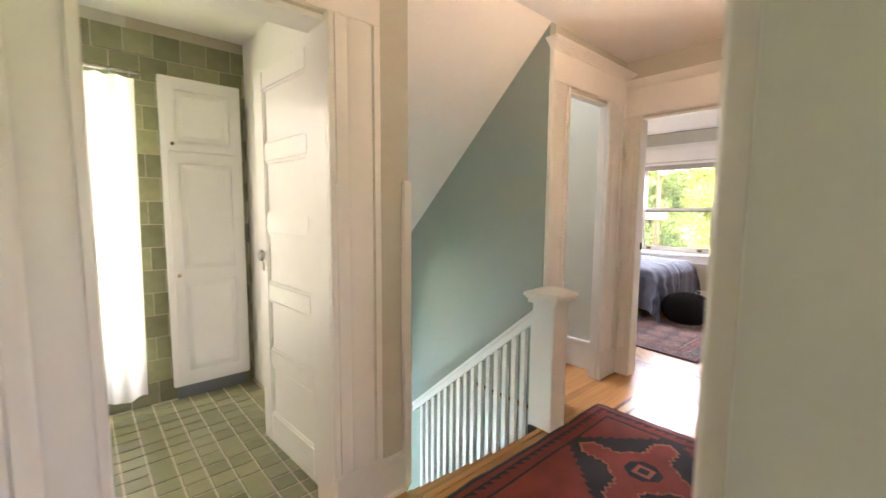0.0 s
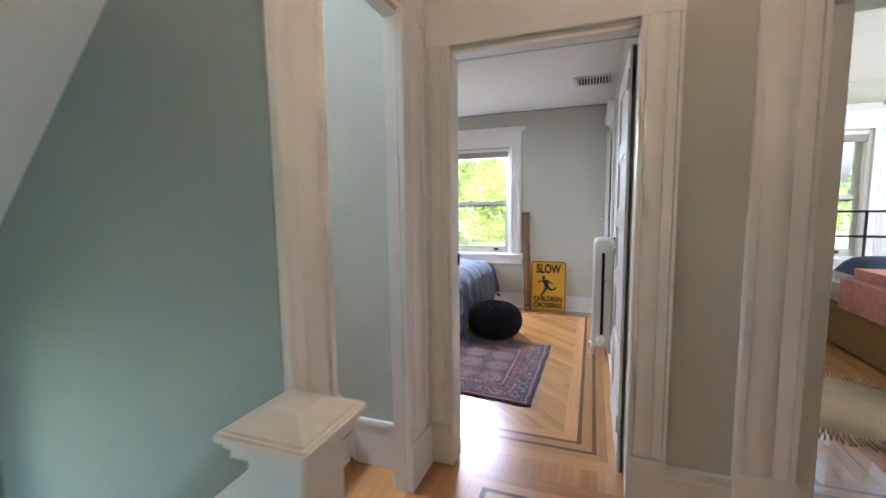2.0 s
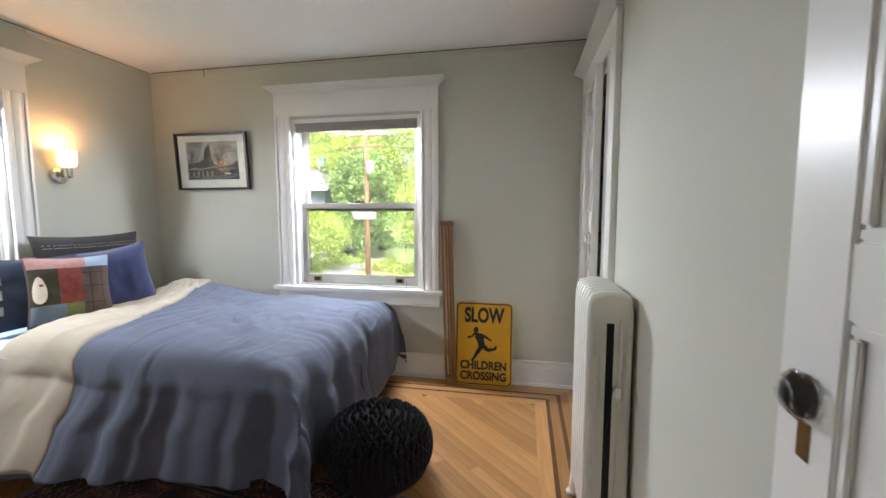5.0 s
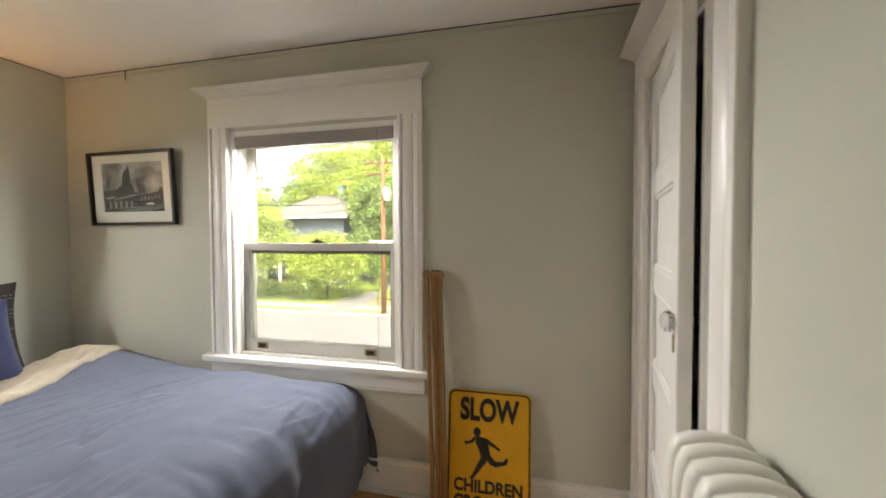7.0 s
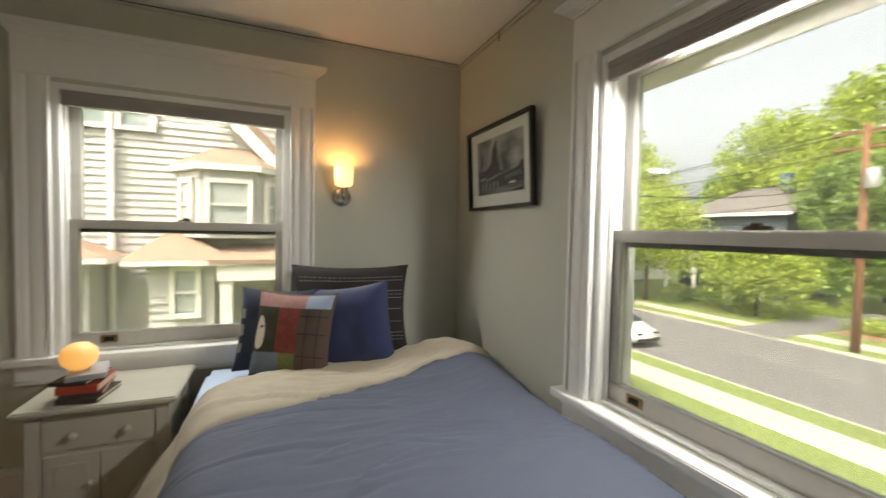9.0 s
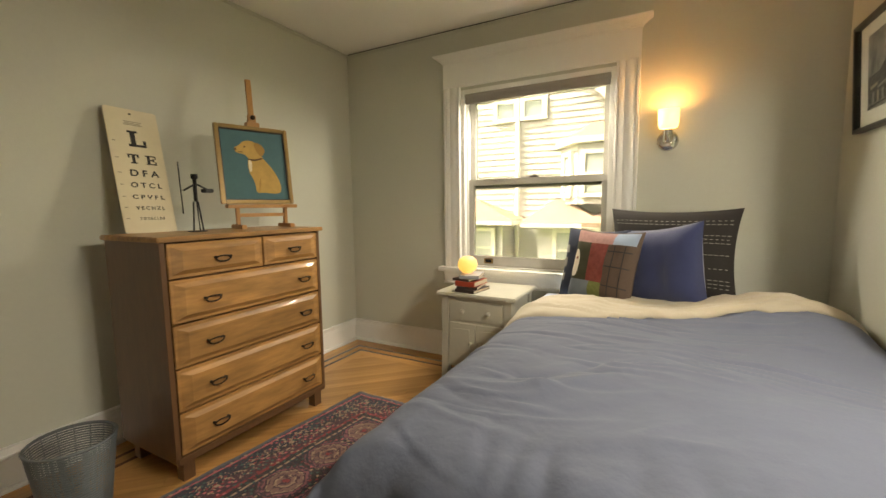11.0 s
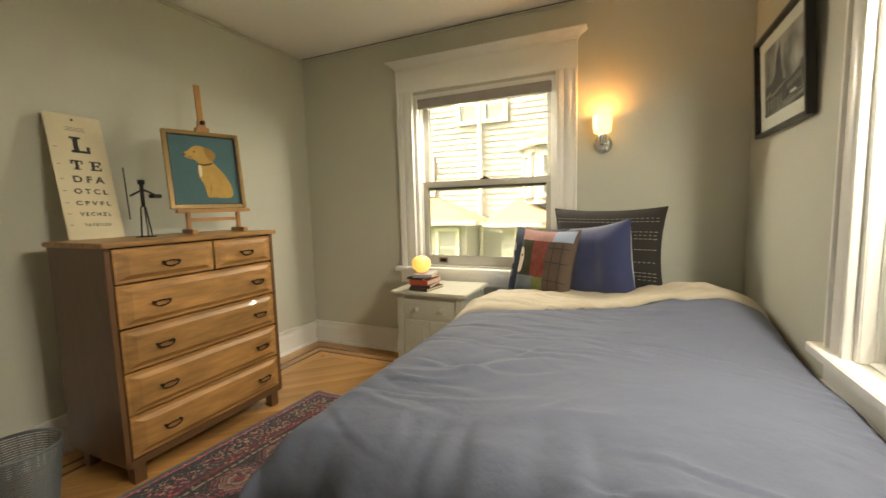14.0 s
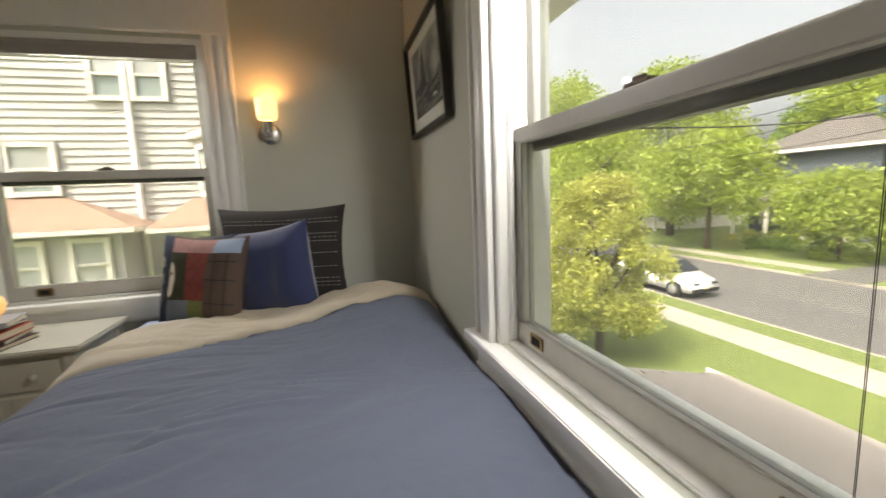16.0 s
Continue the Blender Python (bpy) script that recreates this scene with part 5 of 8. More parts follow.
# dresser
DX0, DX1, DY0, DY1, DZ = 4.98, 5.43, 2.925, 3.80, 1.075
ds = thing("dresser", (5.2, 3.38, 0), "tall wooden dresser with six drawers, honey-coloured front and dark sides", "dresser")
part("top", box(DX0 - 0.005, DX1 + 0.02, DY0 - 0.015, DY1 + 0.015, DZ - 0.022, DZ, 0.004), "dresser_wood", ds)
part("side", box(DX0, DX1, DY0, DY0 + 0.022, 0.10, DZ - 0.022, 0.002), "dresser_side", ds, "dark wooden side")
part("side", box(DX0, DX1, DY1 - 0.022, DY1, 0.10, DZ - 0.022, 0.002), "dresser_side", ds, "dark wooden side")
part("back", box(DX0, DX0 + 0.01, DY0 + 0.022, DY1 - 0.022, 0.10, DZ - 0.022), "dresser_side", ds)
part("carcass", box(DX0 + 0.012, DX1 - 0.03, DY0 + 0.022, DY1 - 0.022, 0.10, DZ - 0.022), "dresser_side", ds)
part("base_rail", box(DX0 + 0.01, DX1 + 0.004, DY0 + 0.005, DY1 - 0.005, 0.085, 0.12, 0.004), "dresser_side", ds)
for y in (DY0 + 0.03, DY1 - 0.08):
    for x in (DX0 + 0.03, DX1 - 0.06):
        part("leg", prism([(x, y, 0.09), (x + 0.05, y, 0.09), (x + 0.05, y + 0.05, 0.09), (x, y + 0.05, 0.09)], (0, 0, -0.09)), "dresser_side", ds)


def drawer(y0, y1, z0, z1, handles):
    d = part("drawer", box(DX1 - 0.03, DX1 + 0.004, y0, y1, z0, z1, 0.003), "dresser_wood", ds)
    bm = bmesh.new()
    own = bmesh.new()
    e, i = 0.014, 0.055
    lo = [(DX1 + 0.0045, y, z) for y, z in ((y0 + e, z0 + e), (y1 - e, z0 + e), (y1 - e, z1 - e), (y0 + e, z1 - e))]
    hi = [(DX1 + 0.017, y, z) for y, z in ((y0 + i, z0 + i * 0.6), (y1 - i, z0 + i * 0.6), (y1 - i, z1 - i * 0.6), (y0 + i, z1 - i * 0.6))]
    a, b = [own.verts.new(p) for p in lo], [own.verts.new(p) for p in hi]
    own.faces.new(b)
    for k in range(4):
        own.faces.new((a[k], a[(k + 1) % 4], b[(k + 1) % 4], b[k]))
    merged(bm, own)
    part("raised_panel", bm, "dresser_wood", d)
    zc = (z0 + z1) / 2
    for y in handles:
        h = bmesh.new()
        pts = [(0.0, 0.036 * cos(a), -0.004 + 0.017 * sin(a) * (1 if sin(a) < 0 else 0.55)) for a in [k * pi / 6 for k in range(13)]]
        for p, q in zip(pts, pts[1:]):
            rod((DX1 + 0.03, y + p[1], zc + p[2]), (DX1 + 0.03, y + q[1], zc + q[2]), 0.0035, 6, h)
        for s in (-1, 1):
            rod((DX1 + 0.016, y + s * 0.034, zc), (DX1 + 0.032, y + s * 0.034, zc), 0.006, 8, h)
        part("bail_handle", h, "bronze", d, "dark bronze bail handle")


z = 0.125
IN0, IN1 = DY0 + 0.026, DY1 - 0.026
for k in range(4):
    drawer(IN0, IN1, z, z + 0.185, (IN0 + 0.17, IN1 - 0.12))
    z += 0.193
drawer(IN0, IN0 + 0.455, z, 1.045, (IN0 + 0.23,))
drawer(IN0 + 0.463, IN1, z, 1.045, ((IN0 + 0.463 + IN1) / 2,))

# eye chart
ch = new("eye_chart")
tagged(ch, "cream eye test chart with black letters leaning on the wall", "eye chart")
CW, CH = 0.235, 0.635
part("card", rounded(CW, CH, 0.012, 0, 0.003), "card_cream", ch)
part("hole", turned([(0, 0.0032), (0.006, 0.0032), (0, 0.0035)], 12, (CW / 2 - 0.005, CH - 0.025, 0)), "ink", ch)
for k, (zz, w) in enumerate(((0.568, 0.08), (0.56, 0.07), (0.552, 0.085))):
    part("small_print", box(CW / 2 - w / 2, CW / 2 + w / 2, zz, zz + 0.003, 0.003, 0.0036), "ink_pale", ch)
GLYPHS = {"L": ((0.14, 0.42, 0, 1), (0, 1, 0, 0.15), (0, 0.58, 0.88, 1), (0.84, 1, 0, 0.42)),
          "T": ((0.36, 0.64, 0, 1), (0, 1, 0.86, 1), (0, 0.15, 0.6, 1), (0.85, 1, 0.6, 1), (0.2, 0.8, 0, 0.12)),
          "E": ((0.14, 0.40, 0, 1), (0, 1, 0.87, 1), (0, 1, 0, 0.13), (0.3, 0.72, 0.44, 0.57), (0.86, 1, 0.66, 1), (0.86, 1, 0, 0.34), (0.66, 0.78, 0.34, 0.67))}
for text, x, z, w, h in (("L", 0.085, 0.44, 0.078, 0.082), ("T", 0.070, 0.352, 0.048, 0.048), ("E", 0.148, 0.352, 0.048, 0.048)):
    gm = bmesh.new()
    for a, b, c, d in GLYPHS[text]:
        box(x + a * w, x + b * w, z + c * h, z + d * h, 0.003, 0.0042, bm=gm)
    part("letter", gm, "ink", ch)
for text, size, w, zz in (("D F A", 0.046, 0.13, 0.288), ("O T C L", 0.036, 0.14, 0.23), ("C P V F L", 0.029, 0.145, 0.172),
                          ("V E C H Z L", 0.024, 0.13, 0.118), ("T O Z E C L D F", 0.018, 0.112, 0.066)):
    lettering("chart_letters", text, size, pose(CW / 2 + 0.012, zz, 0.0036), "ink", ch, width=w)
for zz in (0.46, 0.375, 0.30, 0.24, 0.18, 0.125, 0.07):
    part("margin_mark", box(0.016, 0.03, zz, zz + 0.004, 0.003, 0.0036), "ink_pale", ch)
ch.matrix_world = Matrix.Translation((4.985, 3.01, DZ + 0.001)) @ Matrix.Rotation(radians(90), 4, "Z") @ Matrix.Rotation(radians(90 - 0), 4, "X") @ Matrix.Rotation(radians(-14), 4, "X") @ Matrix.Rotation(radians(-1.5), 4, "Z")

# wire figure made plain
sf = tagged(part("metal_figurine", bmesh.new(), "iron"), "small dark metal rod figurine holding a pole, on the dresser", "figurine")
fb2 = bmesh.new()
fx, fy = 5.16, 3.25
turned([(0, 0), (0.045, 0), (0.045, 0.004), (0, 0.004)], 14, (fx, fy, DZ), fb2)
for a, b, r in (((0, -0.02, 0.0), (0, -0.012, 0.15), 0.004), ((0, 0.03, 0.0), (0, 0.01, 0.15), 0.004), ((0, 0.012, 0.0), (0, 0.004, 0.15), 0.003), ((0, 0, 0.15), (0, 0, 0.245), 0.009), ((0, 0, 0.235), (0, -0.055, 0.205), 0.005), ((0, 0, 0.24), (0, 0.055, 0.215), 0.005),
                ((0, -0.065, 0.09), (0, -0.075, 0.34), 0.0028), ((0, 0, 0.245), (0, 0, 0.275), 0.009), ((0, 0, 0.262), (0, 0, 0.285), 0.016)):
    rod((fx + a[0], fy + a[1], DZ + a[2]), (fx + b[0], fy + b[1], DZ + b[2]), r, 8, fb2)
box(fx - 0.02, fx + 0.02, fy + 0.04, fy + 0.085, DZ + 0.195, DZ + 0.215, 0.003, fb2)
fb2.to_mesh(sf.data)
fb2.free()

# easel with painting
es = thing("table_easel", (5.13, 3.63, DZ), "small wooden table easel standing on the dresser", "easel")
for y in (3.50, 3.77):
    part("foot", box(5.06, 5.25, y - 0.014, y + 0.014, DZ, DZ + 0.022, 0.004), "easel_wood", es)
    part("upright", box(5.135, 5.158, y - 0.010, y + 0.010, DZ + 0.022, DZ + 0.13, 0.002), "easel_wood", es)
part("tray", box(5.135, 5.19, 3.44, 3.83, DZ + 0.115, DZ + 0.135, 0.003), "easel_wood", es)
part("crossbar", box(5.137, 5.155, 3.51, 3.76, DZ + 0.065, DZ + 0.085, 0.002), "easel_wood", es)
part("mast", prism([(5.115, 3.617, DZ + 0.13), (5.135, 3.617, DZ + 0.13), (5.135, 3.645, DZ + 0.13), (5.115, 3.645, DZ + 0.13)], (-0.085, 0, 0.73)), "easel_wood", es)
cl = part("clamp", box(5.05, 5.10, 3.595, 3.665, 1.655, 1.685, 0.003), "easel_wood", es)
part("clamp_block", box(5.055, 5.085, 3.61, 3.652, 1.685, 1.73, 0.003), "easel_wood", cl)
part("clamp_screw", moved(turned([(0, 0), (0.013, 0), (0.013, 0.012), (0, 0.012)], 14), Matrix.Translation((5.085, 3.631, 1.712)) @ Matrix.Rotation(radians(90), 4, "Y")), "bronze", cl)
# the easel is turned a little towards the room
turn_easel = Matrix.Translation((5.165, 3.631, 0)) @ Matrix.Rotation(radians(-18), 4, "Z") @ Matrix.Translation((-5.165, -3.631, 0))
for ob in es.children_recursive:
    ob.data.transform(turn_easel)
pt = new("dog_painting")
tagged(pt, "framed painting of a sitting tan dog on teal ground", "painting")
GW, GH = 0.40, 0.445
part("canvas", box(0.02, GW - 0.02, 0.02, GH - 0.02, 0, 0.008), "canvas_teal", pt)
for n, b in (("frame_side", (0, 0.022, 0, GH)), ("frame_side", (GW - 0.022, GW, 0, GH)), ("frame_rail", (0.022, GW - 0.022, 0, 0.022)), ("frame_rail", (0.022, GW - 0.022, GH - 0.022, GH))):
    part(n, box(*b, -0.004, 0.022, 0.004), "gilt_frame", pt)
for b in ((0.022, 0.028, 0.022, GH - 0.022), (GW - 0.028, GW - 0.022, 0.022, GH - 0.022), (0.028, GW - 0.028, 0.022, 0.028), (0.028, GW - 0.028, GH - 0.028, GH - 0.022)):
    part("frame_lip", box(*b, 0.006, 0.016, 0.001), "dark_frame", pt)


def smooth(pts, rounds=3):
    """A closed outline with its corners cut."""
    for _ in range(rounds):
        out = []
        for a, b in zip(pts, pts[1:] + pts[:1]):
            out += [(0.75 * a[0] + 0.25 * b[0], 0.75 * a[1] + 0.25 * b[1]), (0.25 * a[0] + 0.75 * b[0], 0.25 * a[1] + 0.75 * b[1])]
        pts = out
    return pts


def blob(n, mat, pts, z):
    """A painted shape; pts are shares of the canvas."""
    w, h = GW - 0.056, GH - 0.056
    part(n, prism([(0.028 + w * x, 0.028 + h * y, z) for x, y in smooth(pts)], (0, 0, 0.0008)), mat, pt)


blob("dog_shape", "dog_tan", [(0.40, 0.60), (0.385, 0.50), (0.39, 0.40), (0.45, 0.30), (0.475, 0.20), (0.48, 0.09), (0.60, 0.10), (0.74, 0.085), (0.87, 0.09), (0.905, 0.17), (0.87, 0.31), (0.79, 0.45), (0.69, 0.56), (0.63, 0.62), (0.60, 0.70), (0.42, 0.70)], 0.008)
blob("dog_shape", "dog_tan", [(0.195, 0.725), (0.21, 0.755), (0.28, 0.785), (0.33, 0.84), (0.42, 0.87), (0.55, 0.84), (0.62, 0.77), (0.63, 0.62), (0.52, 0.58), (0.40, 0.60), (0.36, 0.655), (0.27, 0.665), (0.21, 0.685)], 0.0084)
blob("dog_ear", "dog_ear", [(0.50, 0.83), (0.58, 0.84), (0.655, 0.79), (0.69, 0.73), (0.65, 0.66), (0.60, 0.635), (0.545, 0.69), (0.52, 0.76)], 0.0093)
blob("dog_marking", "dog_pale", [(0.395, 0.58), (0.445, 0.575), (0.45, 0.47), (0.425, 0.38), (0.395, 0.43)], 0.0094)
blob("dog_marking", "dog_dark", [(0.19, 0.735), (0.225, 0.745), (0.23, 0.71), (0.195, 0.705)], 0.0094)
blob("dog_collar", "dog_dark", [(0.395, 0.60), (0.50, 0.585), (0.63, 0.625), (0.632, 0.60), (0.50, 0.558), (0.39, 0.575)], 0.0094)
blob("dog_marking", "dog_dark", [(0.345, 0.775), (0.375, 0.782), (0.378, 0.76), (0.348, 0.755)], 0.0094)
blob("dog_marking", "dog_dark", [(0.245, 0.69), (0.33, 0.695), (0.332, 0.685), (0.245, 0.68)], 0.0094)
blob("dog_marking", "dog_ear", [(0.555, 0.31), (0.575, 0.31), (0.555, 0.20), (0.535, 0.10), (0.52, 0.10), (0.53, 0.20)], 0.0094)
pt.matrix_world = Matrix.Translation((5.103, 3.418, DZ + 0.136)) @ Matrix.Rotation(radians(72), 4, "Z") @ Matrix.Rotation(radians(90 - 8), 4, "X")

# waste basket
wb = thing("waste_basket", (5.22, 2.66, 0), "grey wire waste basket on the floor beside the dresser", "basket")
part("base", turned([(0, 0.002), (0.1, 0.002), (0.1, 0.008), (0, 0.008)], 28, (5.22, 2.66, 0)), "grey_wire", wb)
for k in range(30):
    z = 0.008 + k * 0.0098
    r = 0.102 + 0.036 * k / 29
    part("ring_wire", turned([(r - 0.0032, z), (r, z - 0.0036), (r + 0.0032, z), (r, z + 0.0036), (r - 0.0032, z)], 32, (5.22, 2.66, 0)), "grey_wire", wb)
for k in range(16):
    a = 2 * pi * k / 16
    part("rib_wire", rod((5.22 + 0.1 * cos(a), 2.66 + 0.1 * sin(a), 0.004), (5.22 + 0.137 * cos(a), 2.66 + 0.137 * sin(a), 0.298), 0.0022, 6), "grey_wire", wb)
part("rim", turned([(0.132, 0.296), (0.139, 0.291), (0.145, 0.297), (0.139, 0.303), (0.132, 0.296)], 32, (5.22, 2.66, 0)), "grey_wire", wb)

# ceiling vent
cv = thing("ceiling_vent", (6.96, 1.51, CEIL), "white slatted air vent in the bedroom ceiling", "vent")
part("backing", box(6.85, 7.09, 1.36, 1.66, CEIL - 0.006, CEIL - 0.002), "black_gap", cv)
for b in ((6.82, 7.12, 1.335, 1.365), (6.82, 7.12, 1.655, 1.685), (6.82, 6.85, 1.365, 1.655), (7.09, 7.12, 1.365, 1.655)):
    part("vent_frame", box(*b, CEIL - 0.014, CEIL - 0.001, 0.003), "vent_white", cv)
for k in range(11):
    y = 1.375 + k * 0.0265
    part("slat", prism([(6.85, y, CEIL - 0.013), (7.09, y, CEIL - 0.013), (7.09, y + 0.003, CEIL - 0.013), (6.85, y + 0.003, CEIL - 0.013)], (0, 0.012, 0.010)), "vent_white", cv)


# ---- Rugs ----
def rug_nodes(name, u_size, v_size, cell, field, rings, border_bands, motif, scrolls, dots=0.05, line=0.022):
    """A woven pattern in the rug's own metres: a lattice of octagons inside striped borders."""
    m = material(name, (1, 1, 1), 0.95, sheen=0.2)
    nt = m.node_tree
    n, l = nt.nodes, nt.links
    p = n["Principled BSDF"]

    def op(kind, a, b=None, c=None):
        x = n.new("ShaderNodeMath")
        x.operation = kind
        for k, s in enumerate((a, b, c)):
            if s is None:
                continue
            if isinstance(s, (int, float)):
                x.inputs[k].default_value = s
            else:
                l.new(s, x.inputs[k])
        return x.outputs[0]

    def ramp(fac, stops):
        r = n.new("ShaderNodeValToRGB")
        r.color_ramp.interpolation = "CONSTANT"
        els = r.color_ramp.elements
        while len(els) < len(stops):
            els.new(0.5)
        for e, (pos, col) in zip(els, stops):
            e.position, e.color = pos, (*col, 1)
        l.new(fac, r.inputs[0])
        return r.outputs[0]

    def mixed(fac, a, b):
        x = n.new("ShaderNodeMix")
        x.data_type = "RGBA"
        l.new(fac, x.inputs[0])
        l.new(a, x.inputs[6])
        l.new(b, x.inputs[7])
        return x.outputs[2]

    uv = n.new("ShaderNodeUVMap")
    wob = n.new("ShaderNodeTexNoise")
    wob.inputs["Scale"].default_value = 9
    l.new(uv.outputs[0], wob.inputs["Vector"])
    sep = n.new("ShaderNodeSeparateXYZ")
    l.new(uv.outputs[0], sep.inputs[0])
    off = op("MULTIPLY_ADD", wob.outputs["Fac"], 0.016, -0.008)
    step = 0.006
    u = op("SNAP", op("ADD", sep.outputs[0], off), step)
    v = op("SNAP", op("ADD", sep.outputs[1], off), step)
    eu = op("MINIMUM", u, op("SUBTRACT", u_size, u))
    ev = op("MINIMUM", v, op("SUBTRACT", v_size, v))
    edge = op("MINIMUM", eu, ev)
    cu, cvv = cell
    au = op("ABSOLUTE", op("SUBTRACT", op("FRACT", op("DIVIDE", u, cu)), 0.5))
    av = op("ABSOLUTE", op("SUBTRACT", op("FRACT", op("DIVIDE", v, cvv)), 0.5))
    d = op("MAXIMUM", op("MAXIMUM", au, av), op("MULTIPLY", op("ADD", au, av), 0.72))
    zig = op("MULTIPLY", op("PINGPONG", op("ADD", u, v), 0.018), motif)
    fieldc = ramp(op("MULTIPLY", op("ADD", d, zig), 1.7), rings)
    # small squares between the octagons and in the bands
    sq = op("GREATER_THAN", op("MULTIPLY", op("SINE", op("MULTIPLY", u, 2 * pi / dots)), op("SINE", op("MULTIPLY", v, 2 * pi / dots))), 0.45)
    white = n.new("ShaderNodeTexWhiteNoise")
    white.noise_dimensions = "2D"
    cmb = n.new("ShaderNodeCombineXYZ")
    l.new(op("SNAP", u, dots), cmb.inputs[0])
    l.new(op("SNAP", v, dots), cmb.inputs[1])
    l.new(cmb.outputs[0], white.inputs["Vector"])
    tint = ramp(white.outputs["Value"], field)
    # fine scrollwork
    curl = n.new("ShaderNodeTexNoise")
    curl.inputs["Scale"].default_value, curl.inputs["Detail"].default_value = 26, 1
    grid_uv = n.new("ShaderNodeCombineXYZ")
    l.new(u, grid_uv.inputs[0])
    l.new(v, grid_uv.inputs[1])
    l.new(grid_uv.outputs[0], curl.inputs["Vector"])
    scroll = op("LESS_THAN", op("ABSOLUTE", op("SUBTRACT", curl.outputs["Fac"], 0.5)), line)
    pale = n.new("ShaderNodeRGB")
    pale.outputs[0].default_value = (*scrolls[0], 1)
    deep = n.new("ShaderNodeRGB")
    deep.outputs[0].default_value = (*scrolls[1], 1)
    motifs = mixed(scroll, mixed(op("MULTIPLY", sq, op("GREATER_THAN", d, 0.42)), fieldc, tint), deep.outputs[0])
    bandc = ramp(op("DIVIDE", edge, border_bands[0]), border_bands[1])
    bandc = mixed(op("MULTIPLY", scroll, op("LESS_THAN", op("ABSOLUTE", op("SUBTRACT", edge, border_bands[0] * 0.46)), border_bands[0] * 0.2)), bandc, pale.outputs[0])
    bandsq = mixed(op("MULTIPLY", sq, op("LESS_THAN", op("ABSOLUTE", op("SUBTRACT", edge, border_bands[0] * 0.5)), border_bands[0] * 0.45)), bandc, tint)
    col = mixed(op("GREATER_THAN", edge, border_bands[0]), bandsq, motifs)
    wear = n.new("ShaderNodeTexNoise")
    wear.inputs["Scale"].default_value, wear.inputs["Detail"].default_value = 5, 6
    l.new(uv.outputs[0], wear.inputs["Vector"])
    pile = n.new("ShaderNodeTexNoise")
    pile.inputs["Scale"].default_value = 320
    l.new(uv.outputs[0], pile.inputs["Vector"])
    k = op("MULTIPLY", op("MULTIPLY_ADD", wear.outputs["Fac"], 0.7, 0.65), op("MULTIPLY_ADD", pile.outputs["Fac"], 0.8, 0.6))
    sc = n.new("ShaderNodeVectorMath")
    sc.operation = "SCALE"
    l.new(col, sc.inputs[0])
    l.new(k, sc.inputs["Scale"])
    l.new(sc.outputs[0], p.inputs["Base Color"])
    b = n.new("ShaderNodeBump")
    b.inputs["Strength"].default_value, b.inputs["Distance"].default_value = 0.4, 0.003
    l.new(pile.outputs["Fac"], b.inputs["Height"])
    l.new(b.outputs[0], p.inputs["Normal"])
    return m


NAVY, PLUM, RED, PINK, CREAM, BROWN, TEAL, BLACK = (0.008, 0.009, 0.024), (0.045, 0.012, 0.022), (0.19, 0.014, 0.02), (0.40, 0.085, 0.10), (0.29, 0.20, 0.13), (0.075, 0.045, 0.03), (0.025, 0.075, 0.065), (0.008, 0.007, 0.009)
MAUVE, TAUPE = (0.19, 0.06, 0.075), (0.16, 0.085, 0.07)
rug_nodes("rug_bedroom", 1.27, 2.16, (0.235, 0.24), [(0, RED), (0.2, PINK), (0.35, NAVY), (0.5, TEAL), (0.65, CREAM), (0.8, PLUM)],
          [(0, RED), (0.12, PLUM), (0.16, TAUPE), (0.26, CREAM), (0.32, PLUM), (0.36, TAUPE), (0.52, CREAM), (0.57, PLUM), (0.62, MAUVE), (0.70, NAVY), (0.75, MAUVE), (0.80, BLACK)],
          (0.26, [(0, NAVY), (0.1, PINK), (0.15, NAVY), (0.42, BLACK), (0.5, PLUM), (0.75, RED), (0.82, BLACK), (0.9, CREAM), (0.95, NAVY)]), 1.2, (CREAM, PLUM), 0.036)


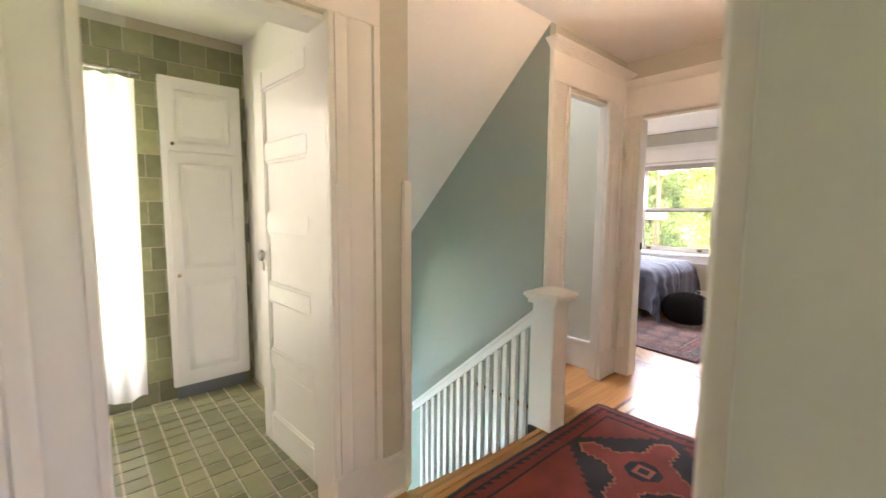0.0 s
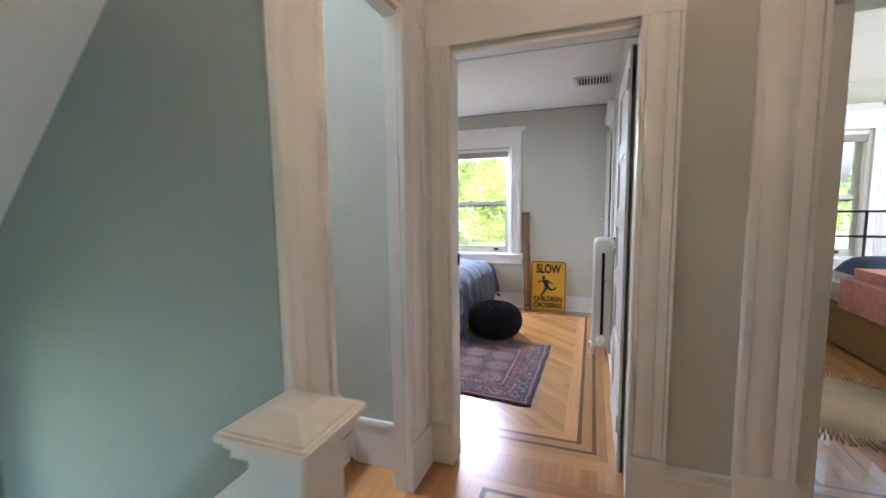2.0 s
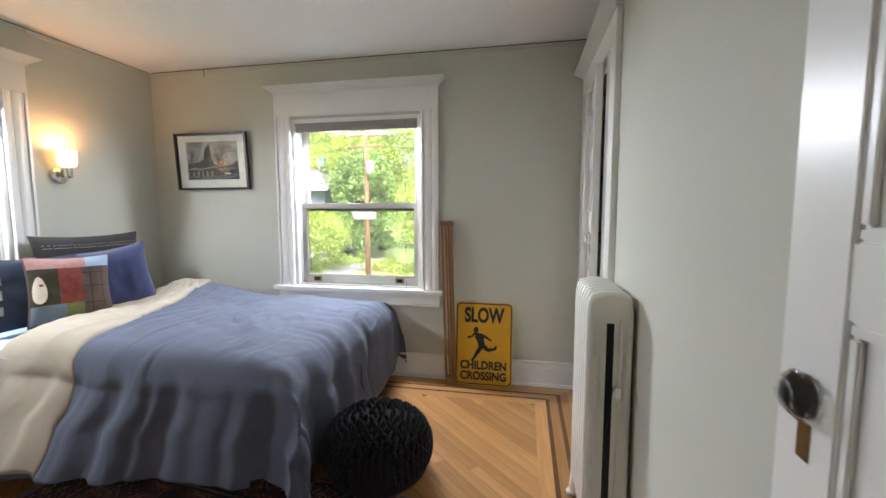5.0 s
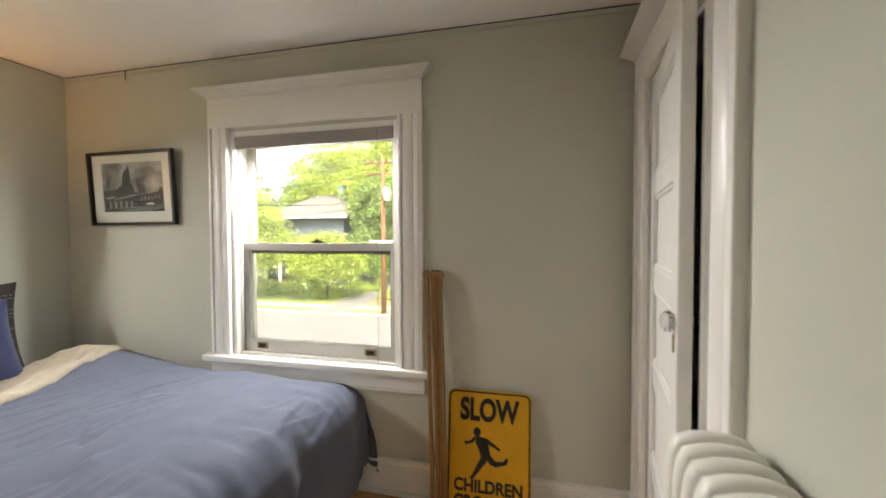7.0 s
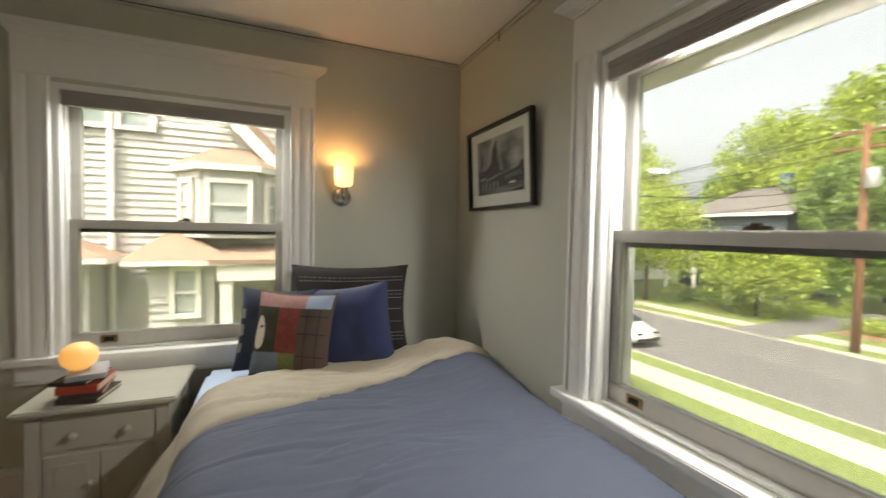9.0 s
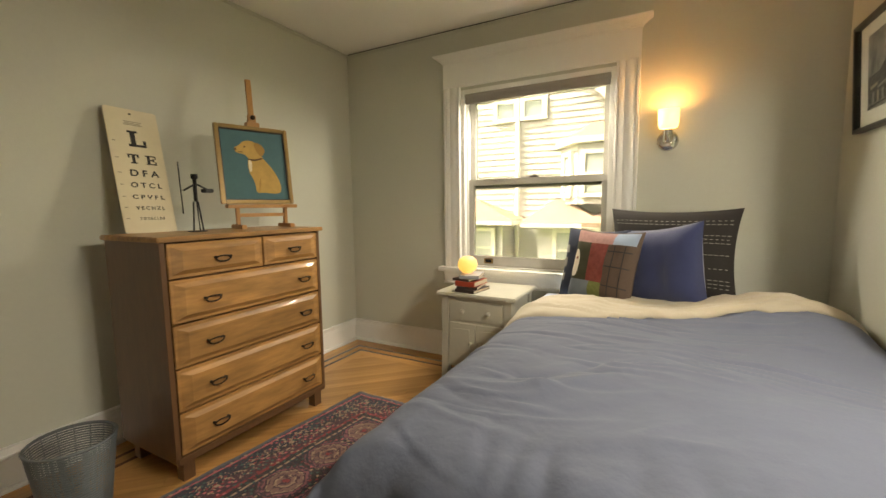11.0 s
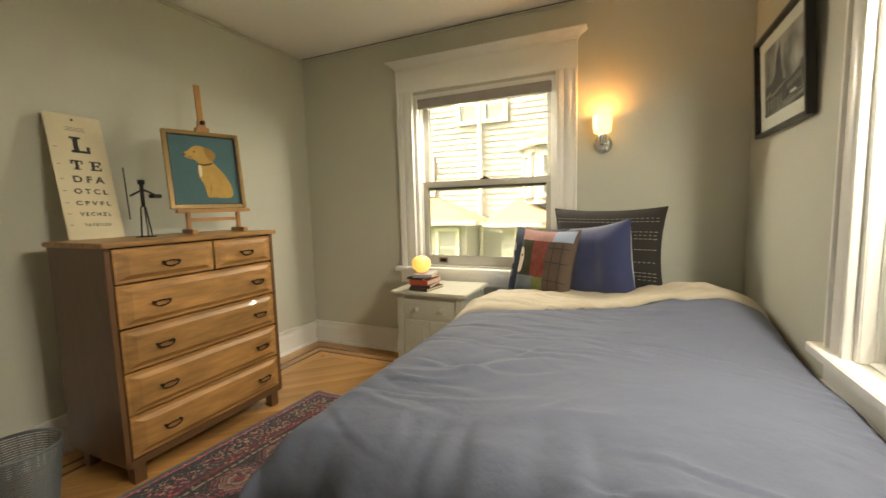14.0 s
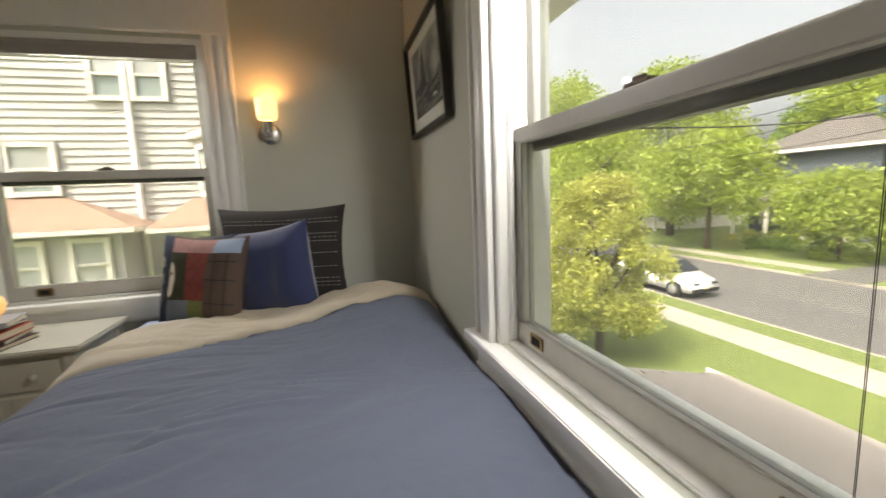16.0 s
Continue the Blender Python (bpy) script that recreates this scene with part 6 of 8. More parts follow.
def hall_rug_nodes(name, u_size, v_size):
    """Stepped four-armed medallions on navy grounds in a terracotta field, with narrow striped borders."""
    m = material(name, (1, 1, 1), 0.95, sheen=0.1)
    n, l = m.node_tree.nodes, m.node_tree.links

    def op(kind, a, b=None):
        x = n.new("ShaderNodeMath")
        x.operation = kind
        for k, q in enumerate((a, b)):
            if isinstance(q, (int, float)):
                x.inputs[k].default_value = q
            elif q is not None:
                l.new(q, x.inputs[k])
        return x.outputs[0]

    def tint(c):
        x = n.new("ShaderNodeRGB")
        x.outputs[0].default_value = (*c, 1)
        return x.outputs[0]

    def over(base, mask, c):
        x = n.new("ShaderNodeMix")
        x.data_type = "RGBA"
        l.new(mask, x.inputs[0])
        l.new(base, x.inputs[6])
        l.new(tint(c), x.inputs[7])
        return x.outputs[2]

    uv = n.new("ShaderNodeUVMap")
    sep = n.new("ShaderNodeSeparateXYZ")
    l.new(uv.outputs[0], sep.inputs[0])
    u, v = op("SNAP", sep.outputs[0], 0.007), op("SNAP", sep.outputs[1], 0.007)
    edge = op("MINIMUM", op("MINIMUM", u, op("SUBTRACT", u_size, u)), op("MINIMUM", v, op("SUBTRACT", v_size, v)))
    # distances from the middle of the nearest medallion
    a = op("MINIMUM", op("ABSOLUTE", op("SUBTRACT", u, 0.44)), op("ABSOLUTE", op("SUBTRACT", u, 1.40)))
    b = op("ABSOLUTE", op("SUBTRACT", v, v_size * 0.51))
    along, across, both = op("MAXIMUM", a, b), op("MINIMUM", a, b), op("ADD", a, b)
    saw = op("PINGPONG", op("MULTIPLY", along, 1.0), 0.022)
    field = tint((0.17, 0.028, 0.02))
    ground = op("LESS_THAN", op("ADD", both, op("MULTIPLY", saw, 1.6)), 0.47)
    col = over(field, ground, (0.009, 0.009, 0.018))

    def arms(grow, length):
        head = op("LESS_THAN", op("ADD", op("MULTIPLY", op("SUBTRACT", along, length), 1.2), across), grow)
        slim = op("LESS_THAN", op("ADD", across, saw), 0.062 + grow)
        core = op("LESS_THAN", op("ADD", both, saw), 0.235 + grow)
        return op("MULTIPLY", head, op("MAXIMUM", slim, core))
    col = over(col, arms(0.034, 0.36), (0.006, 0.006, 0.01))
    col = over(col, arms(0.020, 0.35), (0.30, 0.12, 0.075))
    col = over(col, arms(0.006, 0.34), (0.20, 0.034, 0.026))
    col = over(col, op("LESS_THAN", op("MAXIMUM", along, op("MULTIPLY", both, 0.74)), 0.088), (0.008, 0.010, 0.025))
    col = over(col, op("LESS_THAN", along, 0.043), (0.26, 0.085, 0.055))
    col = over(col, op("LESS_THAN", along, 0.022), (0.012, 0.016, 0.035))
    # border stripes with a toothed band
    tooth = op("PINGPONG", op("ADD", u, v), 0.03)
    col = over(col, op("LESS_THAN", edge, 0.145), (0.009, 0.008, 0.013))
    col = over(col, op("LESS_THAN", edge, 0.130), (0.15, 0.022, 0.017))
    col = over(col, op("LESS_THAN", op("SUBTRACT", edge, tooth), 0.062), (0.010, 0.009, 0.014))
    col = over(col, op("LESS_THAN", edge, 0.050), (0.16, 0.026, 0.02))
    col = over(col, op("LESS_THAN", edge, 0.022), (0.011, 0.009, 0.012))
    wear, pile = n.new("ShaderNodeTexNoise"), n.new("ShaderNodeTexNoise")
    wear.inputs["Scale"].default_value, wear.inputs["Detail"].default_value = 6, 6
    pile.inputs["Scale"].default_value = 300
    l.new(uv.outputs[0], wear.inputs["Vector"])
    l.new(uv.outputs[0], pile.inputs["Vector"])
    k = op("MULTIPLY", op("ADD", op("MULTIPLY", wear.outputs["Fac"], 1.0), 0.55), op("ADD", op("MULTIPLY", pile.outputs["Fac"], 0.8), 0.6))
    sc = n.new("ShaderNodeVectorMath")
    sc.operation = "SCALE"
    l.new(col, sc.inputs[0])
    l.new(k, sc.inputs["Scale"])
    p = n["Principled BSDF"]
    l.new(sc.outputs[0], p.inputs["Base Color"])
    bp = n.new("ShaderNodeBump")
    bp.inputs["Strength"].default_value, bp.inputs["Distance"].default_value = 0.4, 0.003
    l.new(pile.outputs["Fac"], bp.inputs["Height"])
    l.new(bp.outputs[0], p.inputs["Normal"])


hall_rug_nodes("rug_hall", 1.95, 1.10)


def rug(name, corners, size, mat, label, thick=0.009, fringe=True):
    """corners: near-left, near-right, far-right, far-left, on the floor."""
    c = [Vector((*p, 0.0)) for p in corners]
    root = thing(name, (c[0] + c[2]) / 2, label, "rug")

    def fn(u, v):
        p = (c[0] * (1 - u) + c[1] * u) * (1 - v) + (c[3] * (1 - u) + c[2] * u) * v
        e = min(u, 1 - u, v, 1 - v)
        q = p + Vector((0.010 * fbm(v * 7, u * 7, 2) * (e < 0.02), 0.012 * fbm(u * 7, v * 7, 5) * (e < 0.02), thick + 0.0025 * fbm(u * 6, v * 9, 3)))
        return q
    ob = grid_part("weave", fn, 40, 60, mat, root)
    uvl = ob.data.uv_layers.new(name="UVMap")
    w = 41
    for poly in ob.data.polygons:
        for li in poly.loop_indices:
            k = ob.data.loops[li].vertex_index
            uvl.data[li].uv = ((k % w) / 40 * size[0], (k // w) / 60 * size[1])
    s = ob.modifiers.new("pile", "SOLIDIFY")
    s.thickness, s.offset = thick - 0.002, -1
    if fringe:
        random.seed(5)
        fv, ff = [], []
        for (a, b) in ((0, 1), (3, 2)):
            d = (c[b] - c[a])
            out = (c[a] - c[3 if a == 0 else 0]).normalized()
            for k in range(150):
                p = c[a] + d * ((k + random.random()) / 150)
                q = p + out * (0.012 + 0.014 * random.random()) + d.normalized() * random.uniform(-0.006, 0.006)
                i = len(fv)
                t = d.normalized() * 0.0018
                fv += [p - t + Vector((0, 0, 0.006)), p + t + Vector((0, 0, 0.006)), q + t + Vector((0, 0, 0.002)), q - t + Vector((0, 0, 0.002))]
                ff.append((i, i + 1, i + 2, i + 3))
        fd = bpy.data.meshes.new("fringe")
        fd.from_pydata([tuple(x) for x in fv], [], ff)
        fd.materials.append(M["jute"])
        fo = tagged(new("fringe", fd), kind="stuff")
        fo.parent = root
        fo.matrix_parent_inverse = Matrix.Translation(based[root.name]).inverted()
    return root


rug("persian_rug", [(5.34, 1.845), (6.60, 1.83), (6.82, 3.97), (5.545, 3.99)], (1.27, 2.16), "rug_bedroom", "worn plum and red oriental rug with octagons and navy border")
rug("hall_rug", [(2.05, 0.97), (4.00, 0.97), (3.965, 2.045), (2.05, 2.045)], (1.95, 1.10), "rug_hall", "terracotta red and navy oriental rug in the hall", fringe=False)

# ---- Hall things ----
hl = thing("hall_wall_light", (3.2, 0.825, 1.75), "bronze wall light with a glowing white glass shade", "wall light")
part("backplate", moved(turned([(0, 0), (0.05, 0), (0.046, 0.012), (0, 0.018)], 20), Matrix.Translation((3.2, 0.825, 1.80)) @ Matrix.Rotation(radians(-90), 4, "X")), "bronze", hl)
am = bmesh.new()
arc = [(3.2, 0.84 + 0.13 * (1 - cos(t * pi / 8)) * 0.6, 1.80 - 0.05 * sin(t * pi / 8)) for t in range(9)]
for p, q in zip(arc, arc[1:]):
    rod(p, q, 0.007, 8, am)
part("arm", am, "bronze", hl)
part("cup", turned([(0, -0.02), (0.02, -0.015), (0.035, 0.01), (0.03, 0.015), (0, 0.012)], 18, (3.2, 1.0, 1.82)), "bronze", hl)
part("shade", turned([(0.03, 0.012), (0.05, 0.03), (0.062, 0.07), (0.06, 0.11), (0.068, 0.13), (0.065, 0.13), (0.057, 0.11), (0.058, 0.07), (0.046, 0.033), (0.028, 0.016)], 24, (3.2, 1.0, 1.82)), "hall_shade_glow", hl, "bell-shaped glowing glass shade")
sw = thing("outlet_plate", (2.49, 3.2, -0.6), "small white outlet plate on the stair wall", "outlet")
part("plate", box(2.4905, 2.496, 3.16, 3.24, -0.66, -0.54, 0.002), "white_paint", sw)

# ---- Bathroom ----
cab = thing("linen_cabinet", (2.05, 3.99, 0), "tall white built-in linen cabinet with raised-panel doors", "cabinet")
part("body", box(1.80, 2.29, 3.985, 4.03, 0.09, 2.18, 0.004), "white_paint", cab)
part("toe_kick", box(1.82, 2.27, 4.0, 4.03, 0.0, 0.09), "stair_grey", cab)


def panel_door(x0, x1, z0, z1, panels, knob_z):
    d = part("door", box(x0, x1, 3.967, 3.985, z0, z1, 0.004), "white_paint", cab)
    for a, b in panels:
        bm = bmesh.new()
        lo = [bm.verts.new(p) for p in ((x0 + 0.062, 3.9665, a + 0.012), (x1 - 0.062, 3.9665, a + 0.012), (x1 - 0.062, 3.9665, b - 0.012), (x0 + 0.062, 3.9665, b - 0.012))]
        hi = [bm.verts.new(p) for p in ((x0 + 0.095, 3.952, a + 0.045), (x1 - 0.095, 3.952, a + 0.045), (x1 - 0.095, 3.952, b - 0.045), (x0 + 0.095, 3.952, b - 0.045))]
        bm.faces.new(hi)
        for k in range(4):
            bm.faces.new((lo[k], lo[(k + 1) % 4], hi[(k + 1) % 4], hi[k]))
        part("raised_panel", bm, "white_paint", d)
        fb4 = bmesh.new()
        for q in ((x0 + 0.045, x0 + 0.06, a, b), (x1 - 0.06, x1 - 0.045, a, b), (x0 + 0.06, x1 - 0.06, a - 0.004, a + 0.01), (x0 + 0.06, x1 - 0.06, b - 0.01, b + 0.004)):
            box(q[0], q[1], 3.955, 3.9675, q[2], q[3], 0.004, fb4)
        part("panel_bead", fb4, "white_paint", d)
    part("knob", ball((x0 + 0.03, 3.955, knob_z), 0.012), "brass", d)
    for hz in (z0 + 0.1, z1 - 0.1):
        part("hinge", box(x1 - 0.004, x1 + 0.008, 3.96, 3.972, hz - 0.03, hz + 0.03, 0.002), "white_paint", d)


panel_door(1.83, 2.265, 1.70, 2.15, [(1.755, 2.10)], 1.745)
panel_door(1.83, 2.265, 0.12, 1.69, [(0.19, 0.83), (0.90, 1.63)], 0.87)
cu = thing("shower_curtain", (1.3, 3.88, 0.12), "white hanging shower curtain on a rod", "curtain")
grid_part("cloth", lambda u, v: Vector((1.0 + 0.67 * u - 0.03 * v * u, 3.88 + 0.025 * sin(u * 40 + 1.5 * sin(u * 9)) * (0.5 + 0.5 * (1 - v)), 2.10 - 1.98 * v + 0.012 * sin(u * 21) * v)), 90, 20, "curtain_cloth", cu)
part("rod", rod((0.8, 3.88, 2.13), (1.70, 3.88, 2.13), 0.012), "chrome", cu)
for k in range(8):
    part("ring", moved(turned([(0.018, 0), (0.021, 0.002), (0.018, 0.004), (0.016, 0.002), (0.018, 0)], 14), Matrix.Translation((1.03 + k * 0.088, 3.88, 2.123)) @ Matrix.Rotation(radians(90), 4, "Y")), "chrome", cu)
bw = thing("window_bathroom", (1.3, 4.1, 0.3), "bright teal-edged bathroom window behind the curtain", "window", kind="structure")
part("reveal", box(1.64, 1.66, 4.03, 4.2, 0.3, 2.17), "teal_tile", bw)
part("head", box(0.9, 1.64, 4.03, 4.2, 2.15, 2.17), "teal_tile", bw)
part("bar", box(0.9, 1.64, 4.12, 4.16, 1.2, 1.25, 0.003), "white_paint", bw)
pn = part("glass", box(0.9, 1.64, 4.16, 4.165, 0.3, 2.15), "window_glass", bw, "clear window pane")
pn.visible_shadow = False

# ---- Second bedroom ----
b2 = thing("iron_bed", (6.9, -1.3, 0), "black iron bed with red quilt and brown pleated skirt", "bed")
part("mattress", box(5.78, 7.75, -2.08, -0.62, 0.38, 0.66, 0.08), "cream_cotton", b2)
part("quilt", box(5.70, 7.35, -2.14, -0.56, 0.30, 0.74, 0.09), "quilt", b2, "red patterned quilt")
part("skirt", box(5.77, 7.75, -2.08, -0.62, 0.02, 0.37, 0.01), "bed_skirt", b2, "brown pleated bed skirt")
for y in (-2.1, -1.73, -1.35, -0.97, -0.6):
    part("headboard_bar", rod((7.82, y, 0), (7.82, y, 1.30 if y in (-2.1, -0.6) else 1.22), 0.012 if y not in (-2.1, -0.6) else 0.016), "iron", b2)
for z in (0.98, 1.22):
    part("headboard_rail", rod((7.82, -2.1, z), (7.82, -0.6, z), 0.011), "iron", b2)
for y in (-2.1, -0.6):
    part("finial", ball((7.82, y, 1.32), 0.026), "iron", b2)
for y in (-1.7, -1.0):
    pw = grid_part("bed_pillow", lambda u, v, y=y: Vector((7.5 + 0.2 * (v - 0.5) * 2, y + 0.3 * (u - 0.5) * 2, 0.66 + 0.16 * max(0, (1 - (2 * u - 1) ** 4) * (1 - (2 * v - 1) ** 4)) ** 0.5)), 14, 14, "navy_cloth")
    tagged(pw, "navy and white patterned bed pillow", "pillow", "pillows on the iron bed")
st2 = thing("round_side_table", (7.35, -0.22, 0), "small round black side table", "side table")
part("top", turned([(0, 0.6), (0.19, 0.6), (0.19, 0.615), (0, 0.615)], 28, (7.35, -0.22, 0)), "iron", st2)
for k in range(3):
    a = 2 * pi * k / 3 + 0.4
    part("leg", rod((7.35 + 0.15 * cos(a), -0.22 + 0.15 * sin(a), 0), (7.35 + 0.15 * cos(a), -0.22 + 0.15 * sin(a), 0.6), 0.011), "iron", st2)
tl = thing("table_lamp", (7.35, -0.22, 0.615), "table lamp with a white urn base and a cream drum shade", "lamp")
part("base", turned([(0, 0), (0.06, 0), (0.06, 0.012), (0.025, 0.03), (0.02, 0.07), (0.06, 0.12), (0.075, 0.19), (0.06, 0.24), (0.015, 0.26), (0.01, 0.32), (0, 0.32)], 22, (7.35, -0.22, 0.616)), "white_ceramic", tl)
part("shade", turned([(0.12, 0.30), (0.15, 0.30), (0.12, 0.55), (0.117, 0.55), (0.147, 0.302), (0.12, 0.302)], 28, (7.35, -0.22, 0.616)), "lamp_shade", tl, "cream drum shade")
cw = thing("wooden_chest", (5.15, 0.6, 0), "small reddish wooden chest on legs beside the door", "chest")
part("top", box(4.93, 5.35, 0.52, 0.69, 0.70, 0.725, 0.005), "chest_wood", cw)
part("body", box(4.95, 5.33, 0.54, 0.68, 0.15, 0.70, 0.004), "chest_wood", cw)
for x in (4.95, 5.29):
    for y in (0.53, 0.64):
        part("leg", rod((x + 0.02, y + 0.02, 0.15), (x + 0.02, y + 0.02, 0), 0.018, 10, r2=0.012), "chest_wood", cw)
jr = thing("round_jute_rug", (6.05, 0.0, 0), "round natural jute rug with a shaggy fringe", "rug")
part("weave", turned([(0, 0.012), (0.5, 0.012), (0.5, 0.001), (0, 0.001)], 48, (6.05, 0.0, 0)), "jute", jr)
random.seed(8)
fr = bmesh.new()
for k in range(150):
    a = 2 * pi * k / 150
    r2 = 0.60 + random.uniform(-0.03, 0.03)
    rod((6.05 + 0.49 * cos(a), 0.49 * sin(a), 0.008), (6.05 + r2 * cos(a + random.uniform(-0.03, 0.03)), r2 * sin(a), 0.006), 0.006, 5, fr)
fro = tagged(part("fringe", fr, "jute", jr), kind="stuff")


# ---- Outdoors ----
GROUND = -3.6
structure("ground", box(-400, 700, -600, 600, GROUND - 0.6, GROUND - 0.02), "grass", "green lawn reaching to the horizon", "ground")
structure("road", box(21.2, 29.8, -300, 300, GROUND - 0.3, GROUND), "asphalt", "grey asphalt street", "road")
for x0, x1, n in ((21.05, 21.2, "kerb_near"), (29.8, 29.95, "kerb_far")):
    structure(n, box(x0, x1, -300, 300, GROUND - 0.3, GROUND + 0.12, 0.01), "concrete", "pale concrete kerb along the street", "kerb")
structure("verge_near", box(20.0, 21.05, -300, 300, GROUND - 0.2, GROUND + 0.11), "grass", "strip of grass beside the kerb", "verge")
structure("verge_far", box(29.95, 31.2, -300, 300, GROUND - 0.2, GROUND + 0.11), "grass", "strip of grass beside the far kerb", "verge")
for x0, x1, n in ((18.6, 20.0, "pavement_near"), (31.2, 32.5, "pavement_far")):
    pv = thing(n, ((x0 + x1) / 2, 15, GROUND), "pale concrete pavement of square slabs", "pavement", kind="structure")
    for k in range(44):
        y = -12 + k * 1.5
        part("slab", box(x0, x1, y, y + 1.48, GROUND - 0.1, GROUND + 0.12, 0.006), "concrete", pv)
structure("driveway", box(29.8, 44, 14.4, 16.8, GROUND - 0.2, GROUND + 0.135), "asphalt", "grey driveway across the street", "driveway")
structure("driveway_near", box(10, 21.2, 2.4, 5.6, GROUND - 0.2, GROUND + 0.135), "concrete", "pale concrete front path", "path")
structure("planting_bed", box(34, 39, 11.2, 14.2, GROUND - 0.2, GROUND + 0.14), "dirt", "bare brown planting bed", "planting bed")

structure("lawn_near", box(8.2, 18.6, -300, 300, GROUND - 0.2, GROUND + 0.11), "grass", "sunlit green front lawn", "lawn")
structure("lawn_far", box(32.5, 70, -300, 300, GROUND - 0.2, GROUND + 0.11), "grass", "sunlit green lawn across the street", "lawn")
# porch roof below the street window
por = thing("porch_roof", (9.8, 3.0, -1.2), "grey shingled hipped porch roof below the window", "roof", kind="structure")
part("slope", prism([(8.18, -2.0, -0.35), (8.18, 6.3, -0.35), (11.6, 5.75, -0.95), (11.6, -2.0, -0.95)], (0, 0, -0.12)), "shingle_porch", por)
part("hip_slope", prism([(8.18, 6.3, -0.35), (8.18, 6.6, -0.6), (11.6, 5.95, -1.05), (11.6, 5.75, -0.95)], (0, 0, -0.12)), "shingle_porch", por)
part("fascia", box(11.6, 11.65, -2.0, 5.95, -1.15, -0.95, 0.005), "siding_trim", por)
random.seed(21)
for r in range(12):
    x0 = 8.4 + r * 0.27
    z = -0.35 - 0.6 * (x0 - 8.18) / 3.42
    part("shingle_course", prism([(x0, -1.9, z + 0.006), (x0 + 0.262, -1.9, z - 0.034), (x0 + 0.262, 5.7, z - 0.034), (x0, 5.8, z + 0.006)], (0, 0, 0.012)), "shingle_porch", por)
structure("house_front", box(8.0, 8.2, -3.2, 5.03, GROUND, -0.13), "siding", "cream clapboard house front below the window", "wall")


# neighbouring house
def siding_wall(parent, x0, x1, y, z0, z1, holes=(), pitch=0.125, out=-1):
    """Clapboards on a wall that runs along x, each its own board."""
    n = int((z1 - z0) / pitch)
    for k in range(n):
        a, b = z0 + k * pitch, z0 + (k + 1) * pitch
        spans, at = [], x0
        for h0, h1, hz0, hz1 in sorted(holes):
            if hz0 < (a + b) / 2 < hz1:
                if h0 > at:
                    spans.append((at, h0))
                at = max(at, h1)
        if at < x1:
            spans.append((at, x1))
        for s0, s1 in spans:
            part("clapboard", prism([(s0, y + out * 0.03, a), (s0, y, a), (s0, y, b), (s0, y + out * 0.006, b)], (s1 - s0, 0, 0)), "siding", parent)


def house_window(parent, x0, x1, y, z0, z1, blinds=0.5, out=-1):
    w = part("window", box(x0 + 0.06, x1 - 0.06, y - 0.01, y + 0.03, z0 + 0.06, z1 - 0.06), "window_dark", parent, "dark sash window")
    for b in ((x0 - 0.03, x0 + 0.07, z0, z1), (x1 - 0.07, x1 + 0.03, z0, z1), (x0 + 0.07, x1 - 0.07, z1 - 0.08, z1), (x0 + 0.07, x1 - 0.07, z0, z0 + 0.08), (x0 + 0.07, x1 - 0.07, (z0 + z1) / 2 - 0.025, (z0 + z1) / 2 + 0.025)):
        part("window_frame", box(b[0], b[1], y - 0.06, y + 0.01, b[2], b[3], 0.004), "siding_trim", w)
    n = int((z1 - z0 - 0.2) / 0.035)
    for k in range(n):
        z = z1 - 0.1 - k * 0.035
        if z < z0 + 0.1 or k > n * blinds:
            break
        part("blind", box(x0 + 0.08, x1 - 0.08, y - 0.022, y - 0.014, z - 0.030, z), "blind_slat", w)


def house_window_x(parent, cx, cy, w, z0, z1, rz):
    m = pose(cx, cy, 0, 0, 0, rz)
    own = part("window", moved(box(-w / 2 + 0.05, w / 2 - 0.05, -0.01, 0.02, z0 + 0.06, z1 - 0.06), m), "window_dark", parent, "dark sash window")
    for b in ((-w / 2, -w / 2 + 0.08, z0, z1), (w / 2 - 0.08, w / 2, z0, z1), (-w / 2 + 0.08, w / 2 - 0.08, z1 - 0.08, z1), (-w / 2 + 0.08, w / 2 - 0.08, z0, z0 + 0.08), (-w / 2 + 0.08, w / 2 - 0.08, (z0 + z1) / 2 - 0.02, (z0 + z1) / 2 + 0.02)):
        part("window_frame", moved(box(b[0], b[1], -0.06, 0.01, b[2], b[3], 0.004), m), "siding_trim", own)
    for k in range(24):
        z = z1 - 0.1 - k * 0.035
        if z > z0 + 0.12:
            part("blind", moved(box(-w / 2 + 0.09, w / 2 - 0.09, -0.02, -0.012, z - 0.030, z), m), "blind_slat", own)


NBY = 10.75
nb_house = thing("neighbour_house", (4, 12, GROUND), "cream clapboard neighbouring house with bay windows and a front porch", "house")
part("wall", box(-6, 7.0, NBY + 0.01, NBY + 8, GROUND, 5.2), "siding", nb_house)
siding_wall(nb_house, -2.0, 7.0, NBY, -1.3, 4.4, [(2.52, 3.3, 1.4, 2.32), (3.8, 5.05, 2.93, 3.85)])
part("gable_roof", prism([(5.4, NBY - 0.25, 4.15), (8.6, NBY - 0.25, 0.8), (8.6, NBY + 8, 0.8), (5.4, NBY + 8, 4.15)], (0.12, 0, 0.16)), "shingle_tan", nb_house)
part("rake_board", prism([(5.3, NBY - 0.28, 4.06), (8.5, NBY - 0.28, 0.71), (8.5, NBY - 0.2, 0.71), (5.3, NBY - 0.2, 4.06)], (0.1, 0, 0.18)), "siding_trim", nb_house)
